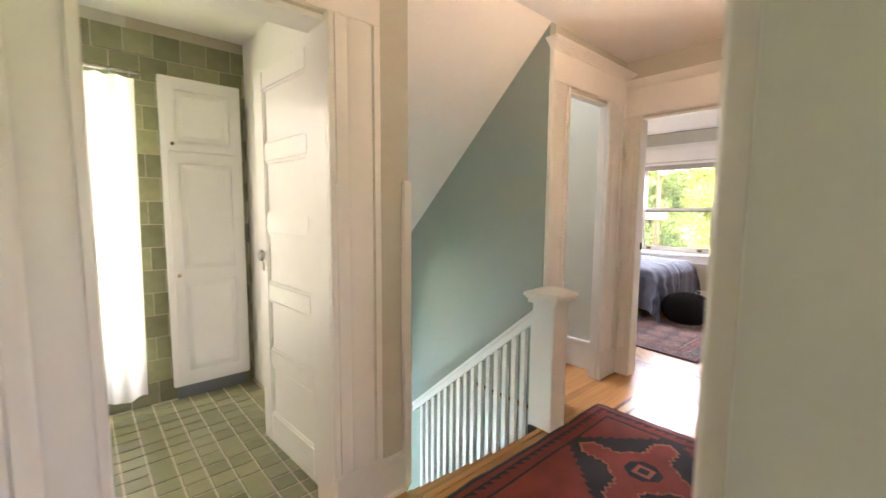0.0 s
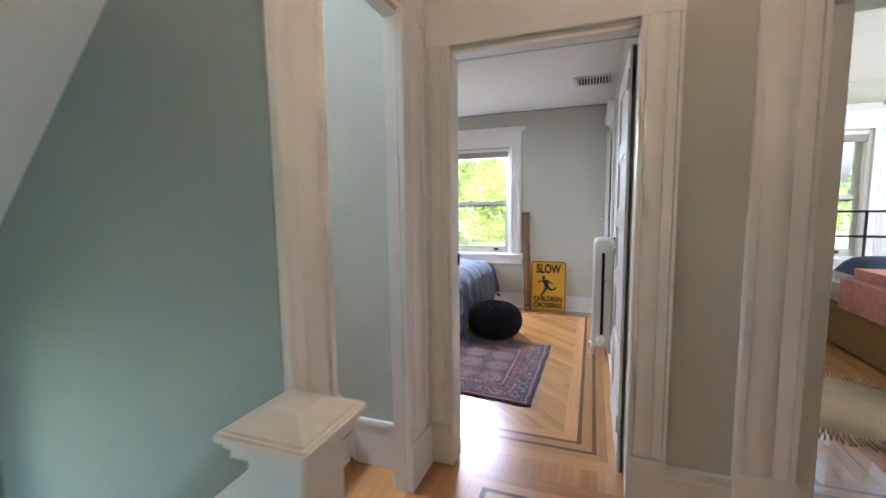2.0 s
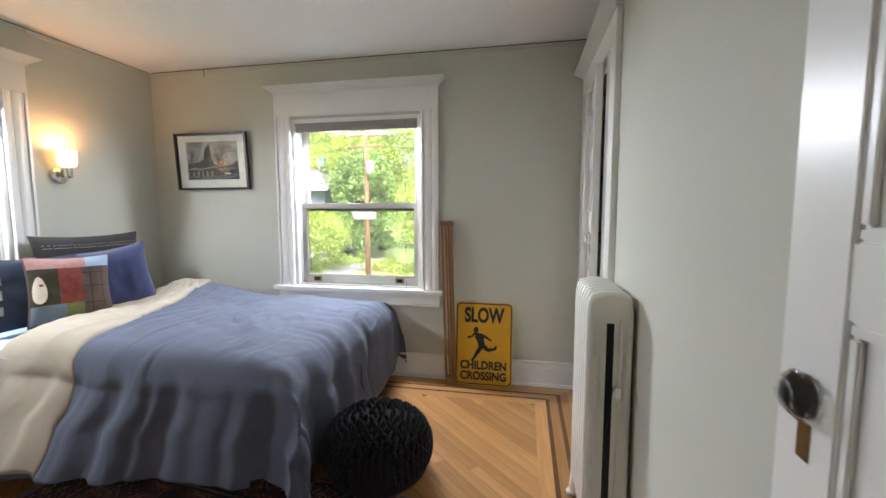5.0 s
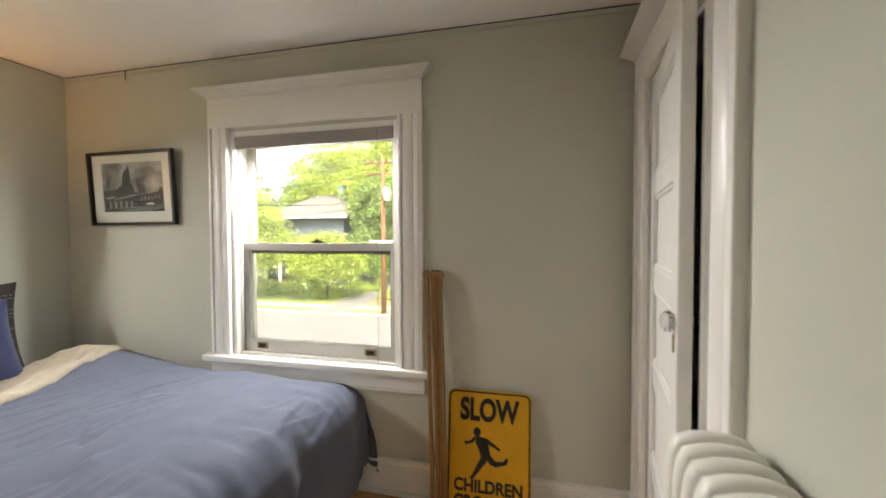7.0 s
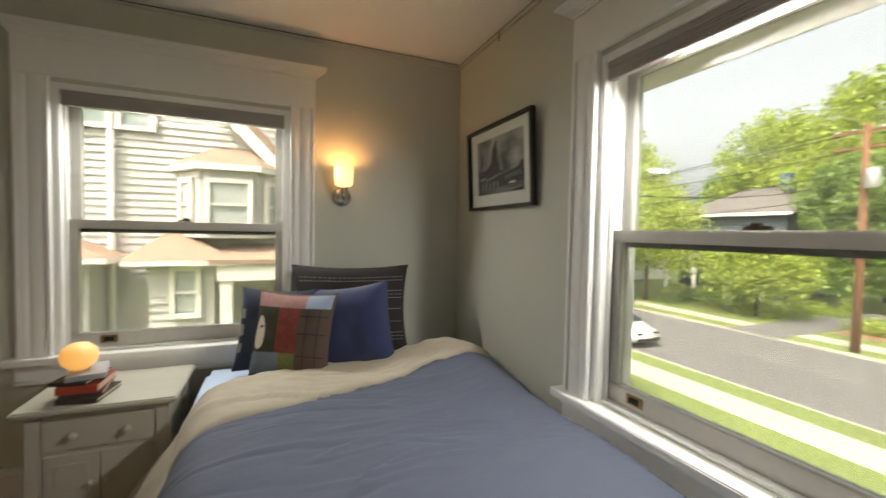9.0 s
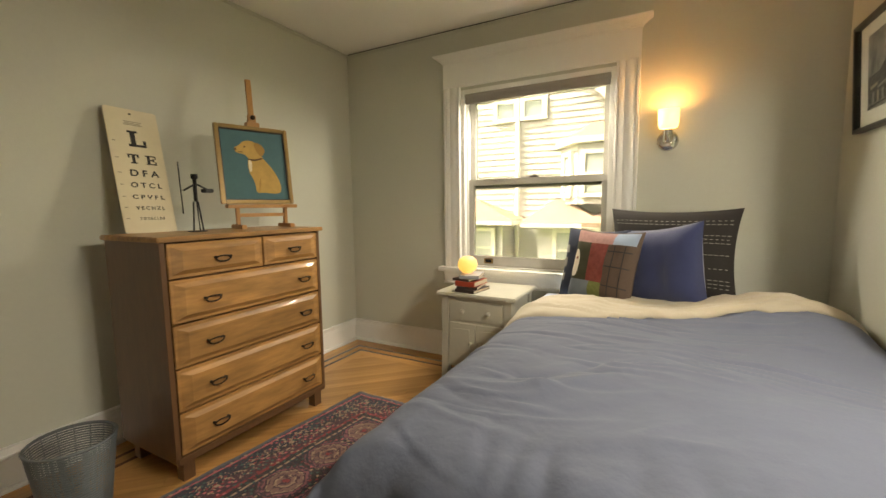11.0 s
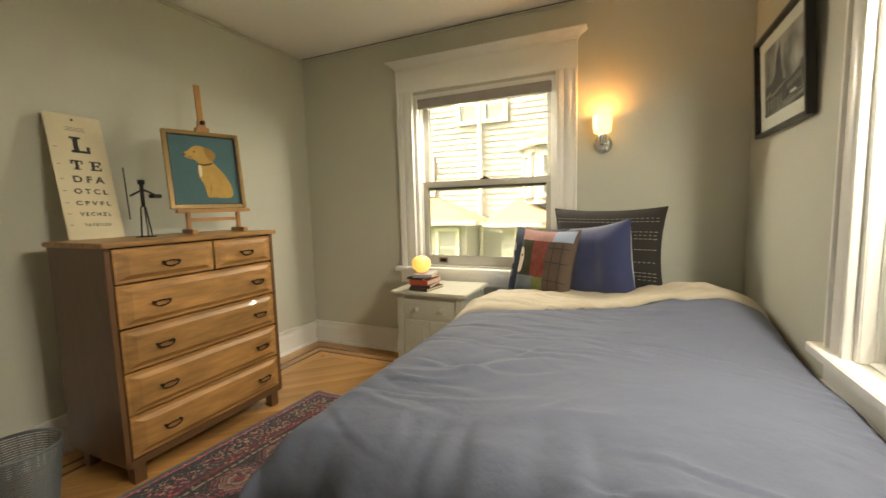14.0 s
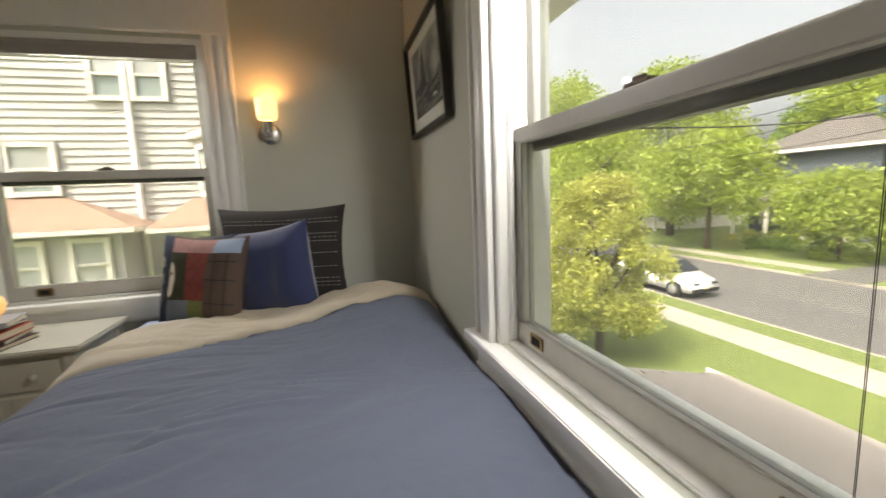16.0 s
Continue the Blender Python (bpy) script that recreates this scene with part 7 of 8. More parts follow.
part("roof", prism([(-6.4, NBY - 0.4, 4.9), (6.1, NBY - 0.4, 4.9), (6.1, NBY + 4, 7.8), (-6.4, NBY + 4, 7.8)], (0, 0, 0.15)), "shingle_tan", nb_house)
part("downspout", rod((4.39, NBY - 0.09, -1.5), (4.39, NBY - 0.09, 2.95), 0.045, 10), "siding_trim", nb_house, "white downspout")
house_window(nb_house, 3.86, 4.38, NBY - 0.03, 2.96, 3.82, 0.45)
house_window(nb_house, 4.46, 4.98, NBY - 0.03, 2.96, 3.82, 0.45)
house_window(nb_house, 2.56, 3.24, NBY - 0.03, 1.42, 2.3, 0.9)


def bay(x0, x1, z0, z1, roof, windows, deep=0.6):
    """A three-sided bay that stands out towards -y."""
    c = 0.42
    pts = [(x0, NBY, z0), (x0 + c, NBY - deep, z0), (x1 - c, NBY - deep, z0), (x1, NBY, z0)]
    b = part("bay", prism(pts, (0, 0, z1 - z0)), "siding", nb_house)
    n = int((z1 - z0) / 0.125)
    for k in range(n):
        za = z0 + k * 0.125
        q = [(p[0], p[1], za) for p in pts]
        for (p, r2) in zip(q, q[1:]):
            d = (Vector(r2) - Vector(p)).normalized()
            nrm = Vector((d.y, -d.x, 0))
            part("clapboard", prism([Vector(p) + nrm * 0.028, Vector(p), Vector(p) + Vector((0, 0, 0.125)), Vector(p) + Vector((0, 0, 0.125)) + nrm * 0.006], Vector(r2) - Vector(p)), "siding", b)
    e = 0.16
    ring = [(x0 - e, NBY, z1), (x0 + c - 0.5 * e, NBY - deep - e, z1), (x1 - c + 0.5 * e, NBY - deep - e, z1), (x1 + e, NBY, z1)]
    part("cornice", prism(ring, (0, 0, 0.1)), "siding_trim", b)
    rf = bmesh.new()
    lo = [rf.verts.new((p[0], p[1], z1 + 0.1)) for p in ring]
    t0, t1 = rf.verts.new((x0 + 0.55, NBY, z1 + roof)), rf.verts.new((x1 - 0.55, NBY, z1 + roof))
    rf.faces.new((lo[0], lo[1], t0)), rf.faces.new((lo[1], lo[2], t1, t0)), rf.faces.new((lo[2], lo[3], t1))
    part("bay_roof", rf, "shingle_tan", b)
    zz0, zz1 = windows
    xm = (x0 + x1) / 2
    house_window_x(nb_house, xm, NBY - deep - 0.04, min(0.8, x1 - x0 - 2 * c - 0.1), zz0, zz1, 0)
    house_window_x(nb_house, x0 + c / 2 - 0.03, NBY - deep / 2 - 0.02, 0.42, zz0, zz1, -55)
    house_window_x(nb_house, x1 - c / 2 + 0.03, NBY - deep / 2 - 0.02, 0.42, zz0, zz1, 55)


bay(5.33, 7.0, 1.2, 2.33, 0.48, (1.32, 2.2))


def bump_out(x0, x1, ridge, eave, rise, windows):
    """A one-storey box against the house wall under a hipped roof; its front wall stands 0.75 m out."""
    yf = NBY - 0.75
    b = part("bump_out", box(x0, x1, yf + 0.01, NBY, GROUND, eave), "siding", nb_house)
    n = int((eave + 2.0) / 0.125)
    for k in range(n):
        za = eave - (k + 1) * 0.125
        part("clapboard", prism([(x0, yf - 0.02, za), (x0, yf + 0.01, za), (x0, yf + 0.01, za + 0.125), (x0, yf + 0.004, za + 0.125)], (x1 - x0, 0, 0)), "siding", b)
    e = 0.30
    part("cornice", box(x0 - e, x1 + e, yf - e, NBY, eave, eave + 0.09, 0.01), "siding_trim", b)
    rf = bmesh.new()
    lo = [rf.verts.new(p) for p in ((x0 - e, NBY, eave + 0.092), (x0 - e, yf - e, eave + 0.092), (x1 + e, yf - e, eave + 0.092), (x1 + e, NBY, eave + 0.092))]
    t0, t1 = rf.verts.new((ridge[0], NBY, eave + rise)), rf.verts.new((ridge[1], NBY, eave + rise))
    rf.faces.new((lo[0], lo[1], t0)), rf.faces.new((lo[1], lo[2], t1, t0)), rf.faces.new((lo[2], lo[3], t1))
    part("bay_roof", rf, "shingle_tan", b)
    for c, w in windows:
        house_window_x(nb_house, c, yf - 0.03, w, -0.10, 0.74, 0)


bump_out(1.4, 4.3, (2.4, 3.25), 0.80, 0.62, ((2.0, 0.56), (3.02, 0.56), (3.88, 0.56)))
bump_out(5.05, 5.95, (5.2, 5.4), 0.76, 0.55, ((5.55, 0.44),))
part("porch_roof_side", prism([(5.9, NBY - 1.05, 0.78), (10.5, NBY - 1.05, 0.78), (10.5, NBY + 3, 1.7), (6.9, NBY + 3, 1.7)], (0, 0, 0.08)), "shingle_tan", nb_house)
part("porch_beam", box(6.02, 10.4, NBY - 1.0, NBY - 0.75, 0.5, 0.77, 0.01), "siding_trim", nb_house)
for x in (6.06, 8.0, 10.2):
    part("porch_post", box(x, x + 0.18, NBY - 0.97, NBY - 0.79, -2.2, 0.5, 0.01), "siding_trim", nb_house)
part("porch_rail", box(6.5, 10.2, NBY - 0.76, NBY - 0.70, -1.0, -0.93, 0.005), "siding_trim", nb_house)
for k in range(24):
    part("porch_baluster", box(6.6 + k * 0.15, 6.64 + k * 0.15, NBY - 0.75, NBY - 0.71, -1.8, -1.0), "siding_trim", nb_house)
part("porch_floor", box(6.2, 10.4, NBY - 0.85, NBY + 3, -2.3, -2.2), "siding_trim", nb_house)


def far_house(name, at, w, d, h, roof, wall, label, chimney):
    root = thing(name, at, label, "house")
    x, y, z = at
    part("wall", box(x, x + d, y - w / 2, y + w / 2, z, z + h, 0.02), wall, root)
    for k in range(int(h / 0.3)):
        part("board", box(x - 0.02, x, y - w / 2, y + w / 2, z + k * 0.3, z + k * 0.3 + 0.27), wall, root)
    e = 0.7
    rf = bmesh.new()
    lo = [rf.verts.new(p) for p in ((x - e, y - w / 2 - e, z + h), (x + d + e, y - w / 2 - e, z + h), (x + d + e, y + w / 2 + e, z + h), (x - e, y + w / 2 + e, z + h))]
    t0, t1 = rf.verts.new((x + d * 0.45, y - w * 0.18, z + h + 2.6)), rf.verts.new((x + d * 0.55, y + w * 0.18, z + h + 2.6))
    for f4 in ((lo[0], lo[1], t0), (lo[1], lo[2], t1, t0), (lo[2], lo[3], t1), (lo[3], lo[0], t0, t1)):
        rf.faces.new(f4)
    rf.faces.new(lo[::-1])
    part("roof", rf, roof, root)
    part("fascia", box(x - e - 0.04, x - e, y - w / 2 - e, y + w / 2 + e, z + h - 0.2, z + h + 0.05), "siding_trim", root)
    part("chimney", box(x + d * 0.4, x + d * 0.4 + 0.8, y - w * 0.3, y - w * 0.3 + 0.8, z + h + 1.0, z + h + 3.6, 0.02), chimney, root)
    for k in range(3):
        for zz in (z + 0.9, z + 3.4):
            if zz + 1.4 < z + h:
                yy = y - w / 2 + 1.0 + k * (w - 3.2) / 2
                wd = part("window", box(x - 0.03, x + 0.02, yy, yy + 1.1, zz, zz + 1.4), "window_dark", root)
                part("window_frame", box(x - 0.05, x - 0.03, yy - 0.1, yy + 1.2, zz + 1.4, zz + 1.5), "siding_trim", wd)
                part("window_frame", box(x - 0.05, x - 0.03, yy - 0.1, yy, zz - 0.1, zz + 1.4), "siding_trim", wd)
                part("window_frame", box(x - 0.05, x - 0.03, yy + 1.1, yy + 1.2, zz - 0.1, zz + 1.4), "siding_trim", wd)
    part("porch_roof", prism([(x - 2.4, y - w / 2, z + 2.7), (x, y - w / 2, z + 3.2), (x, y + w / 2, z + 3.2), (x - 2.4, y + w / 2, z + 2.7)], (0, 0, 0.15)), roof, root)
    for k in range(4):
        yy = y - w / 2 + 0.2 + k * (w - 0.6) / 3
        part("porch_post", box(x - 2.3, x - 2.05, yy, yy + 0.25, z, z + 2.7, 0.02), "siding_trim", root)


far_house("house_across", (44, 26.2, GROUND + 0.2), 9, 9, 6.9, "shingle_grey", "far_wall", "dark blue house with a grey hipped roof across the street", "blue_paint")
far_house("house_across_far", (46, 2.0, GROUND + 0.2), 9, 9, 5.6, "shingle_tan", "siding", "cream house with a tan roof across the street", "brick")
far_house("house_down_street", (42, 42, GROUND), 10, 9, 5.4, "shingle_tan", "siding_trim", "white house further down the street", "brick")


def leaf_mesh(clumps, per, spread, size, seed):
    """Many small tilted leaves round clump centres."""
    rng = np.random.default_rng(seed)
    c = np.repeat(np.array(clumps), per, axis=0)
    n = len(c)
    d = rng.normal(size=(n, 3))
    d /= np.linalg.norm(d, axis=1)[:, None]
    c = c + d * (spread * rng.random((n, 1)) ** 0.45)
    a = rng.normal(size=(n, 3))
    a /= np.linalg.norm(a, axis=1)[:, None]
    b = np.cross(a, rng.normal(size=(n, 3)))
    b /= np.linalg.norm(b, axis=1)[:, None]
    s = size * (0.6 + 0.8 * rng.random((n, 1)))
    quad = np.stack([c - a * s, c + b * s * 0.55, c + a * s, c - b * s * 0.55], axis=1).reshape(-1, 3)
    return quad, np.arange(4 * n).reshape(-1, 4)


def tree(name, at, height, crown, mat, label, seed, clumps=70, per=60, leaf=0.16, low=0.35, group="trees"):
    rng = random.Random(seed)
    root = thing(name, at, label, "tree", group)
    x, y, z = at
    bm = rod((x, y, z - 0.2), (x + 0.1, y, z + height * 0.5), height * 0.028, 10, r2=height * 0.014)
    centres = []
    for k in range(9):
        a = 2 * pi * k / 9 + rng.random()
        h = height * (low + 0.08 + 0.4 * rng.random())
        tip = (x + crown * 0.7 * cos(a), y + crown * 0.7 * sin(a), z + min(height * 0.92, h + height * 0.22))
        rod((x + 0.05, y, z + h * 0.75), tip, height * 0.009, 6, bm, r2=0.02)
    part("trunk", bm, "bark", root)
    for k in range(int(clumps * 1.5)):
        u = rng.random()
        zz = low + (1 - low) * u
        r = crown * math.sqrt(max(0.05, 1 - ((u - 0.4) / 0.62) ** 2)) * (0.45 + 0.6 * rng.random())
        a = 2 * pi * rng.random()
        centres.append((x + r * cos(a), y + r * sin(a), z + height * zz))
    q, fcs = leaf_mesh(centres, int(per * 1.35), crown * 0.25, leaf * 0.7, seed)
    data = bpy.data.meshes.new("crown")
    data.from_pydata(q.tolist(), [], fcs.tolist())
    data.materials.append(M[mat])
    ob = new("crown", data)
    ob.parent = root
    ob.matrix_parent_inverse = Matrix.Translation(based[root.name]).inverted()
    return root


tree("street_tree", (23.0, 24.5, GROUND), 8.5, 3.6, "leaf_light", "spring-green leafy street tree", 1, 90, 70)
tree("street_tree", (33.5, 25.5, GROUND), 8.0, 4.2, "leaf_light", "bright green street tree across the road", 2, 100, 70, 0.2)
tree("street_tree", (35.0, 18.5, GROUND), 4.9, 3.0, "leaf_light", "small bright green tree across the road", 3, 80, 70, 0.17)
tree("shade_tree", (44, 17.6, GROUND), 10.5, 3.2, "leaf_dark", "tall dark green tree behind the street", 4, 120, 80, 0.22, 0.15)
tree("shade_tree", (52, 18.5, GROUND), 17.5, 6.5, "leaf_light", "tall green tree behind the houses", 5, 120, 80, 0.3)
tree("shade_tree", (62, 32, GROUND), 19, 6.5, "leaf_light", "tall green tree behind the houses", 6, 120, 70, 0.3)
tree("shade_tree", (36, 8.0, GROUND), 7.5, 3.6, "leaf_light", "yellow-green tree across the street", 7, 90, 80, 0.18)
tree("shade_tree", (40, 3.0, GROUND), 11, 4.6, "leaf_light", "green tree across the street", 8, 100, 80, 0.22)
tree("shade_tree", (38, -6.0, GROUND), 11, 4.6, "leaf_dark", "green tree across the street", 9, 100, 70, 0.24)
tree("shade_tree", (38, 33.5, GROUND), 14.5, 5.5, "leaf_light", "tall green tree down the street", 10, 130, 80, 0.24, 0.15)
tree("shade_tree", (34, 45, GROUND), 16, 6.5, "leaf_light", "green tree down the street", 11, 90, 80, 0.26)
tree("shade_tree", (55, 5, GROUND), 14, 6, "leaf_dark", "tall green tree behind the houses", 12, 100, 70, 0.3)
tree("shade_tree", (66, 38, GROUND), 14, 6, "leaf_dark", "tall green tree in the distance", 13, 100, 60, 0.34)
tree("lawn_tree", (14.4, 11.7, GROUND), 4.9, 1.5, "leaf_gold", "small yellow-green tree on the front lawn", 14, 100, 180, 0.07, 0.2)
tree("side_bush", (8.2, 9.0, GROUND), 4.8, 0.8, "leaf_light", "slim green climbing shrub beside the porch", 15, 50, 60, 0.07, 0.25)
for k, (x, y, s, m2) in enumerate(((36, 13.0, 1.1, "leaf_light"), (35.5, 18.5, 1.0, "leaf_light"), (37.5, 21, 1.2, "leaf_dark"), (36.5, 23.5, 1.1, "leaf_dark"), (35, 11.0, 0.9, "leaf_light"), (40, 17.5, 1.3, "leaf_light"), (39, 26, 1.3, "leaf_gold"))):
    sh = thing("shrub", (x, y, GROUND), "rounded leafy garden shrub", "shrub", "garden shrubs")
    rg = random.Random(40 + k)
    cs = [(x + rg.uniform(-s, s), y + rg.uniform(-s, s), GROUND + s * 0.7 * rg.random()) for _ in range(24)]
    q, fcs = leaf_mesh(cs, 60, 0.5, 0.09, 60 + k)
    dd = bpy.data.meshes.new("foliage")
    dd.from_pydata(q.tolist(), [], fcs.tolist())
    dd.materials.append(M[m2])
    ob = new("foliage", dd)
    ob.parent = sh
    ob.matrix_parent_inverse = Matrix.Translation(based[sh.name]).inverted()

# utility pole
up = thing("utility_pole", (30.3, 11.75, GROUND), "brown wooden utility pole with a transformer and wires", "utility pole")
part("pole", rod((30.3, 11.75, GROUND - 0.1), (30.3, 11.75, 6.4), 0.17, 14, r2=0.12), "pole_wood", up)
for z in (6.0, 5.3):
    part("crossarm", box(30.22, 30.34, 10.6, 12.9, z, z + 0.12, 0.01), "pole_wood", up)
for y in (10.75, 11.3, 12.2, 12.75):
    part("insulator", turned([(0, 0), (0.04, 0), (0.05, 0.06), (0.02, 0.12), (0, 0.12)], 12, (30.28, y, 6.12)), "white_ceramic", up)
part("transformer", turned([(0, 0), (0.24, 0), (0.26, 0.05), (0.26, 0.75), (0.2, 0.85), (0, 0.88)], 20, (30.05, 11.4, 3.6)), "car_silver", up, "grey transformer can")
part("panel", prism([(29.9, 11.0, 1.15), (29.9, 12.6, 1.15), (30.1, 12.5, 0.75), (30.1, 11.1, 0.75)], (0.05, 0, 0.02)), "siding_trim", up, "slanted white panel")
for k, (y, z) in enumerate(((10.75, 6.2), (12.75, 6.2), (11.3, 5.4), (11.75, 4.4), (11.75, 3.4))):
    w = bmesh.new()
    pts = [(30.3 + 0.03 * k, y + t * 4.0, z - 0.9 * (1 - ((t - 4) / 4) ** 2)) for t in range(9)]
    for p, q in zip(pts, pts[1:]):
        rod(p, q, 0.018, 5, w)
    pts = [(30.3 + 0.03 * k, y - t * 4.0, z - 0.9 * (1 - ((t - 4) / 4) ** 2)) for t in range(9)]
    for p, q in zip(pts, pts[1:]):
        rod(p, q, 0.018, 5, w)
    part("wire", w, "iron", up)
sdw = bmesh.new()
pts = [(30.2 - t * 2.55, 11.8 - 0.55 * t, 4.2 - 0.27 * t - 0.5 * (1 - ((t - 4) / 4) ** 2)) for t in range(9)]
for p, q in zip(pts, pts[1:]):
    rod(p, q, 0.014, 5, sdw)
part("service_wire", sdw, "iron", up)


def parked_car(name, at, rz, paint, label, length=4.6):
    root = new(name)
    root.empty_display_size = 0.2
    tagged(root, label, "car")
    k = length / 4.6
    side = [(0, 0.35), (0.0, 0.6), (0.12, 0.74), (0.95, 0.92), (1.75, 1.38), (2.6, 1.45), (3.5, 1.36), (4.25, 0.98), (4.55, 0.88), (4.6, 0.5), (4.5, 0.3), (0.15, 0.25)]
    bm = prism([(x * k, -0.90, z) for x, z in side], (0, 1.80, 0))
    for v in bm.verts:
        if v.co.z > 0.9:
            v.co.y *= 1 - 0.28 * (v.co.z - 0.9) / 0.55
        if v.co.x < 0.2 or v.co.x > 4.4 * k:
            v.co.y *= 0.86
    bmesh.ops.bevel(bm, geom=bm.edges[:], offset=0.08, segments=3, affect="EDGES", clamp_overlap=True)
    for fc in bm.faces:
        fc.smooth = True
    body = part("body", bm, paint, root)
    part("windscreen", prism([(1.02 * k, -0.78, 0.97), (1.02 * k, 0.78, 0.97), (1.70 * k, 0.66, 1.37), (1.70 * k, -0.66, 1.37)], (-0.02, 0, 0.03)), "car_glass", root, "dark windscreen")
    for s in (-1, 1):
        part("side_window", prism([(1.3 * k, s * 0.875, 0.98), (3.9 * k, s * 0.875, 1.0), (3.4 * k, s * 0.735, 1.30), (1.85 * k, s * 0.735, 1.32)], (0, s * 0.02, 0.01)), "car_glass", root, "dark side windows")
        part("headlight", box(0.0, 0.16, s * 0.5 - 0.16, s * 0.5 + 0.16, 0.62, 0.70, 0.02), "car_glass", root)
        for x in (0.85 * k, 3.65 * k):
            t = part("wheel", moved(turned([(0, 0), (0.34, 0), (0.35, 0.05), (0.35, 0.17), (0.34, 0.22), (0, 0.22)], 24), Matrix.Translation((x, s * 0.80 + 0.11, 0.35)) @ Matrix.Rotation(radians(90), 4, "X")), "tyre", root, "black tyre")
            part("rim", moved(turned([(0, 0), (0.22, 0), (0.2, 0.02), (0, 0.03)], 20), Matrix.Translation((x, s * 0.92, 0.35)) @ Matrix.Rotation(radians(-90 * s), 4, "X")), "car_silver", t)
    part("bumper", box(-0.02, 0.12, -0.7, 0.7, 0.3, 0.5, 0.03), "tyre", root)
    part("number_plate", box(-0.035, -0.02, -0.16, 0.16, 0.44, 0.56, 0.004), "card_cream", root)
    root.matrix_world = pose(*at, 0, 0, rz)
    return root


parked_car("parked_car", (22.35, 15.5, GROUND), 92, "car_paint", "white parked electric hatchback at the kerb")
parked_car("parked_suv", (28.3, 6.3, GROUND), -90, "car_silver", "silver parked car across the street")

# far woods
random.seed(77)
wc = [(90 + 25 * random.random(), -120 + 2.2 * k + random.uniform(-3, 3), GROUND + random.uniform(2, 9)) for k in range(130)]
wc += [(-40 + 3 * k + random.uniform(-3, 3), 130 + 20 * random.random(), GROUND + random.uniform(2, 9)) for k in range(45)]
q, fcs = leaf_mesh(wc, 110, 4.5, 0.7, 5)
dd = bpy.data.meshes.new("far_woods")
dd.from_pydata(q.tolist(), [], fcs.tolist())
dd.materials.append(M["leaf_dark"])
tagged(new("far_woods", dd), "distant green tree line", "woods", kind="stuff")


# ---- Floor boards and tiles ----
def clipped(poly, x0, x1, y0, y1):
    """A convex polygon cut to a rectangle."""
    def cut(pts, inside, cross):
        out = []
        for k in range(len(pts)):
            a, b = pts[k - 1], pts[k]
            if inside(b):
                if not inside(a):
                    out.append(cross(a, b))
                out.append(b)
            elif inside(a):
                out.append(cross(a, b))
        return out

    def at_x(v):
        return lambda a, b: (v, a[1] + (b[1] - a[1]) * (v - a[0]) / (b[0] - a[0]))

    def at_y(v):
        return lambda a, b: (a[0] + (b[0] - a[0]) * (v - a[1]) / (b[1] - a[1]), v)
    for inside, cross in ((lambda p: p[0] >= x0, at_x(x0)), (lambda p: p[0] <= x1, at_x(x1)), (lambda p: p[1] >= y0, at_y(y0)), (lambda p: p[1] <= y1, at_y(y1))):
        poly = cut(poly, inside, cross)
        if len(poly) < 3:
            return []
    return poly


def board(parent, poly, mat="oak_floor"):
    """One floor board; its grain runs along its longest edge."""
    a = max(range(len(poly)), key=lambda k: (Vector(poly[k]) - Vector(poly[k - 1])).length)
    d = Vector(poly[a]) - Vector(poly[a - 1])
    turn = math.atan2(d.y, d.x)
    c = sum((Vector(p) for p in poly), Vector((0, 0))) / len(poly)
    rot = Matrix.Rotation(-turn, 2)
    pts = [rot @ (Vector(p) - c) for p in poly]
    ob = part("plank", prism([(p.x, p.y, -0.012) for p in pts], (0, 0, 0.012)), mat)
    ob.parent = parent
    ob.matrix_parent_inverse = Matrix.Translation(based[parent.name]).inverted()
    ob.matrix_basis = pose(c.x, c.y, 0, 0, 0, math.degrees(turn))
    return ob


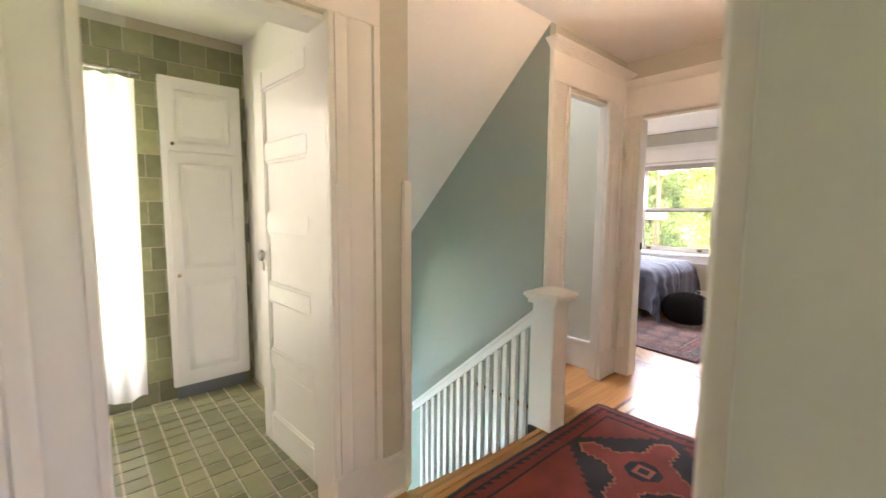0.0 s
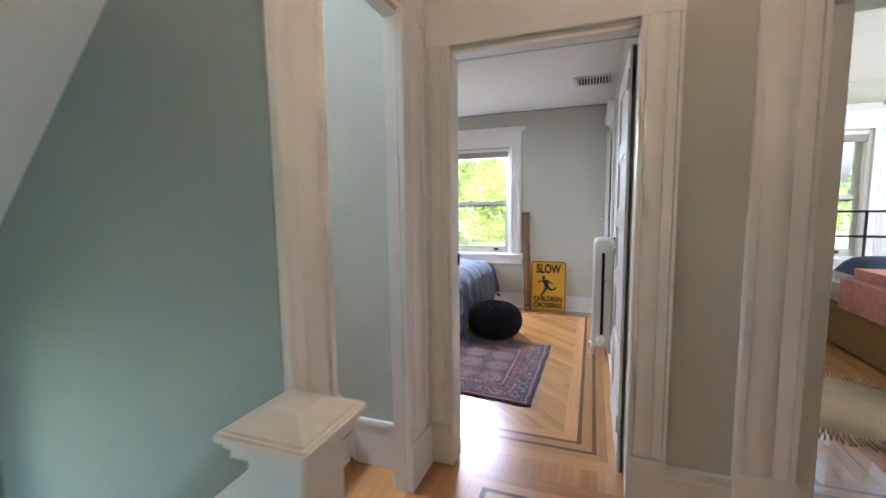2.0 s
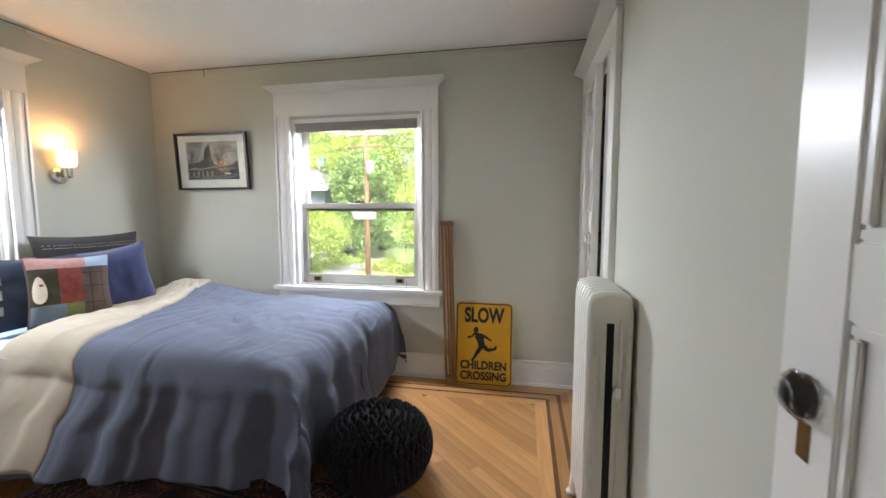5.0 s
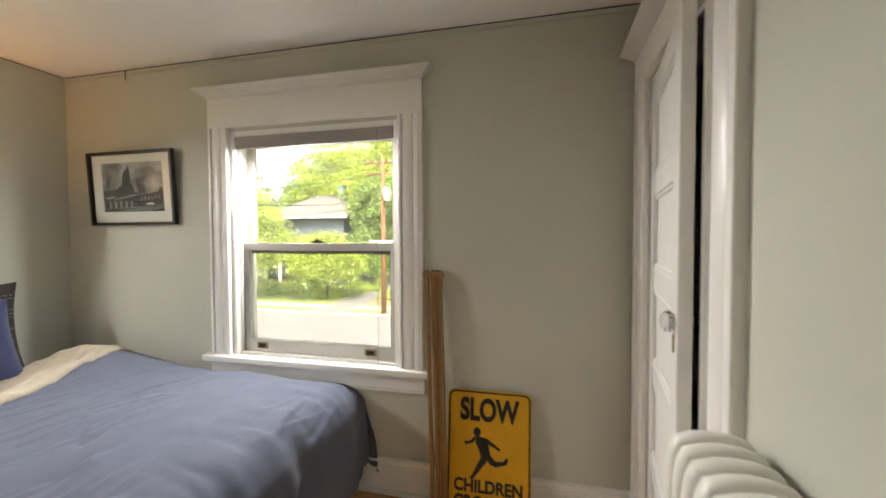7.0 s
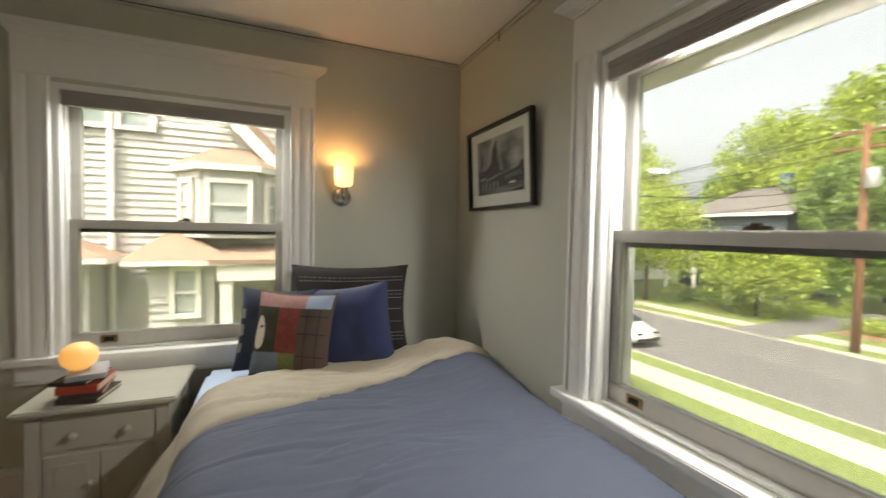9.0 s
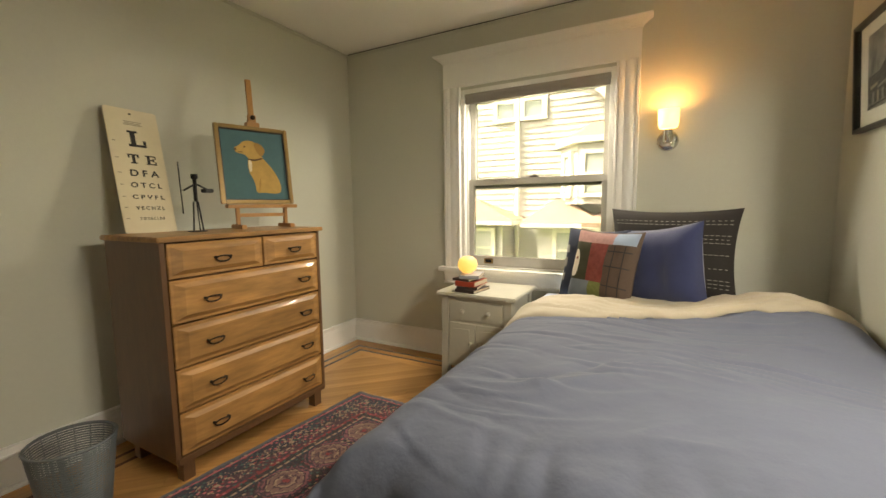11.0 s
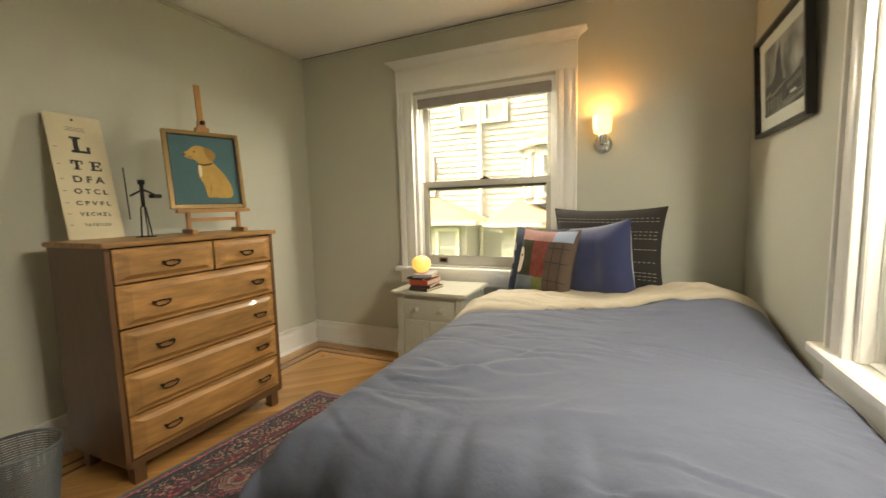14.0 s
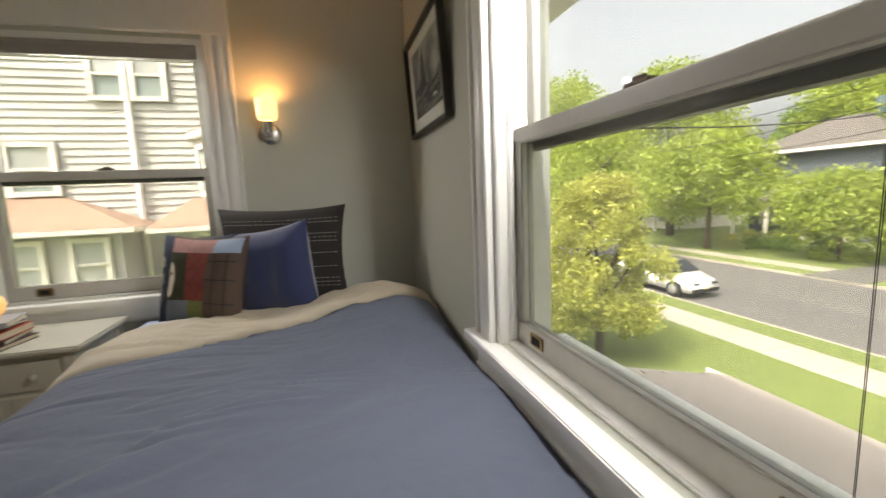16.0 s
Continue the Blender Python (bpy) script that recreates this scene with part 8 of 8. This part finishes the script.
def wood_floor(name, x0, x1, y0, y1, inset, angle, label, pitch=0.06, break_at=1.9, seed=3):
    root = thing(name, ((x0 + x1) / 2, (y0 + y1) / 2, 0), label, "floor", kind="structure")
    rng = random.Random(seed)
    # border of straight boards with two dark inlays
    e = 0.0006
    offs = []
    at = 0.0
    for w, mat in ((0.085, "oak_floor"), (0.055, "oak_floor"), (0.024, "walnut_inlay"), (0.055, "oak_floor"), (0.024, "walnut_inlay"), (0.075, "oak_floor")):
        if at + w <= inset + 1e-6:
            offs.append((at, at + w, mat))
        at += w
    for a, b, mat in offs:
        for poly in ([(x0 + a, y0 + a), (x1 - a, y0 + a), (x1 - b, y0 + b), (x0 + b, y0 + b)], [(x0 + a, y1 - a), (x0 + b, y1 - b), (x1 - b, y1 - b), (x1 - a, y1 - a)],
                     [(x0 + a, y0 + a), (x0 + b, y0 + b), (x0 + b, y1 - b), (x0 + a, y1 - a)], [(x1 - a, y0 + a), (x1 - a, y1 - a), (x1 - b, y1 - b), (x1 - b, y0 + b)]):
            board(root, poly, mat)
    fx0, fx1, fy0, fy1 = x0 + inset, x1 - inset, y0 + inset, y1 - inset
    cx, cy = (fx0 + fx1) / 2, (fy0 + fy1) / 2
    reach = math.hypot(fx1 - fx0, fy1 - fy0)
    ca, sa = cos(radians(angle)), sin(radians(angle))
    n = int(reach / pitch) + 2
    for k in range(-n // 2, n // 2 + 1):
        s = -reach / 2 - rng.random() * break_at
        while s < reach / 2:
            ln = break_at * rng.uniform(0.6, 1.3)
            t0, t1 = k * pitch + e, (k + 1) * pitch - e
            quad = [(cx + ca * a - sa * b, cy + sa * a + ca * b) for a, b in ((s + e, t0), (s + ln - e, t0), (s + ln - e, t1), (s + e, t1))]
            poly = clipped(quad, fx0, fx1, fy0, fy1)
            if len(poly) >= 3:
                area = abs(sum(poly[i - 1][0] * poly[i][1] - poly[i][0] * poly[i - 1][1] for i in range(len(poly)))) / 2
                if area > 0.0008:
                    board(root, poly)
            s += ln
    return root


wood_floor("floor_bedroom", 4.79, 8.0, 1.30, 4.85, 0.318, 45, "honey oak floor laid diagonally inside a border with dark inlays")
wood_floor("floor_hall", 1.86, 4.64, 0.825, 2.085, 0.318, 0, "honey oak hall floor with a border of dark inlays", seed=4)
wood_floor("floor_second_bedroom", 4.79, 8.0, -3.0, 0.70, 0.318, 0, "honey oak floor of the second bedroom", 0.075, seed=5)
sf2 = thing("floor_thresholds", (4.7, 1.7, 0), "oak boards in the doorways and hall ends", "floor", kind="structure")
for k in range(12):
    a = 1.295 + k * 0.0725
    board(sf2, [(4.6405, a), (4.7895, a), (4.7895, a + 0.072), (4.6405, a + 0.072)])
for k in range(13):
    a = -0.04 + k * 0.0583
    board(sf2, [(4.6405, a), (4.7895, a), (4.7895, a + 0.0575), (4.6405, a + 0.0575)])
for k in range(33):
    a = -1.2 + k * 0.0624
    board(sf2, [(0.8, a), (1.76, a), (1.76, a + 0.0618), (0.8, a + 0.0618)])
for k in range(22):
    a = 0.825 + k * 0.0627
    if a < 2.2:
        board(sf2, [(0.8, a), (1.8595, a), (1.8595, a + 0.062), (0.8, a + 0.062)])
for k in range(33):
    a = -1.2 + k * 0.0624
    board(sf2, [(3.3, a), (4.64, a), (4.64, a + 0.0618), (3.3, a + 0.0618)])
for k in range(13):
    a = 2.0855 + k * 0.06
    board(sf2, [(3.56, a), (4.64, a), (4.64, a + 0.0594), (3.56, a + 0.0594)])
for k in range(3):
    a = 2.0855 + k * 0.05
    board(sf2, [(1.86, a), (2.452, a), (2.452, a + 0.0494), (1.86, a + 0.0494)])
board(sf2, [(1.40, 2.24), (2.10, 2.24), (2.10, 2.385), (1.40, 2.385)])

# bathroom floor and wall tiles
bf = thing("floor_bathroom", (1.6, 3.2, 0), "sage green tile floor with pale grout", "floor", kind="structure")
part("grout", box(0.8, 2.36, 2.386, 4.03, -0.012, -0.003), "grout", bf)
tiles = {}


def tile_mesh(w, d, h, mat):
    if (w, d, h, mat) not in tiles:
        bm = box(-w / 2, w / 2, -d / 2, d / 2, -h, 0, 0.002)
        data = bpy.data.meshes.new("tile")
        bm.to_mesh(data)
        bm.free()
        data.materials.append(M[mat])
        tiles[(w, d, h, mat)] = data
    return tiles[(w, d, h, mat)]


def put_tile(parent, data, m):
    ob = new("tile", data)
    ob.parent = parent
    ob.matrix_parent_inverse = Matrix.Translation(based[parent.name]).inverted()
    ob.matrix_basis = m
    return ob


PITCH = 0.108
for i in range(14):
    for j in range(15):
        x, y = 0.86 + i * PITCH, 2.44 + j * PITCH
        if (i % 3 == 1) and (j % 4 == 2):
            put_tile(bf, tile_mesh(PITCH - 0.008, 2 * PITCH - 0.008, 0.01, "bath_floor_tile"), pose(x, y + PITCH / 2, 0))
        elif not ((i % 3 == 1) and (j % 4 == 3)):
            put_tile(bf, tile_mesh(PITCH - 0.008, PITCH - 0.008, 0.01, "bath_floor_tile"), pose(x, y, 0))
bt = thing("wall_bathroom_tiles", (2.0, 4.03, 0), "glossy mottled green wall tiles with pale grout", "wall tiles", kind="structure")
TW, TH = 0.152, 0.152
for j in range(17):
    for i in range(12):
        x = 0.88 + i * TW + (TW / 2 if j % 2 else 0)
        z = TH / 2 + j * TH
        if z + TH / 2 > 2.52:
            continue
        a, b = x - TW / 2, x + TW / 2
        if 0.3 < z < 2.17:
            a = max(a, 1.66)
        b = min(b, 2.335)
        if b - a < 0.02:
            continue
        put_tile(bt, tile_mesh(round(b - a, 3) - 0.004, TH - 0.004, 0.008, "bath_tile"), Matrix.Translation(((a + b) / 2, 4.022, z)) @ Matrix.Rotation(radians(90), 4, "X"))
part("grout", box(1.66, 2.36, 4.026, 4.0295, 0, 2.5), "grout", bt)
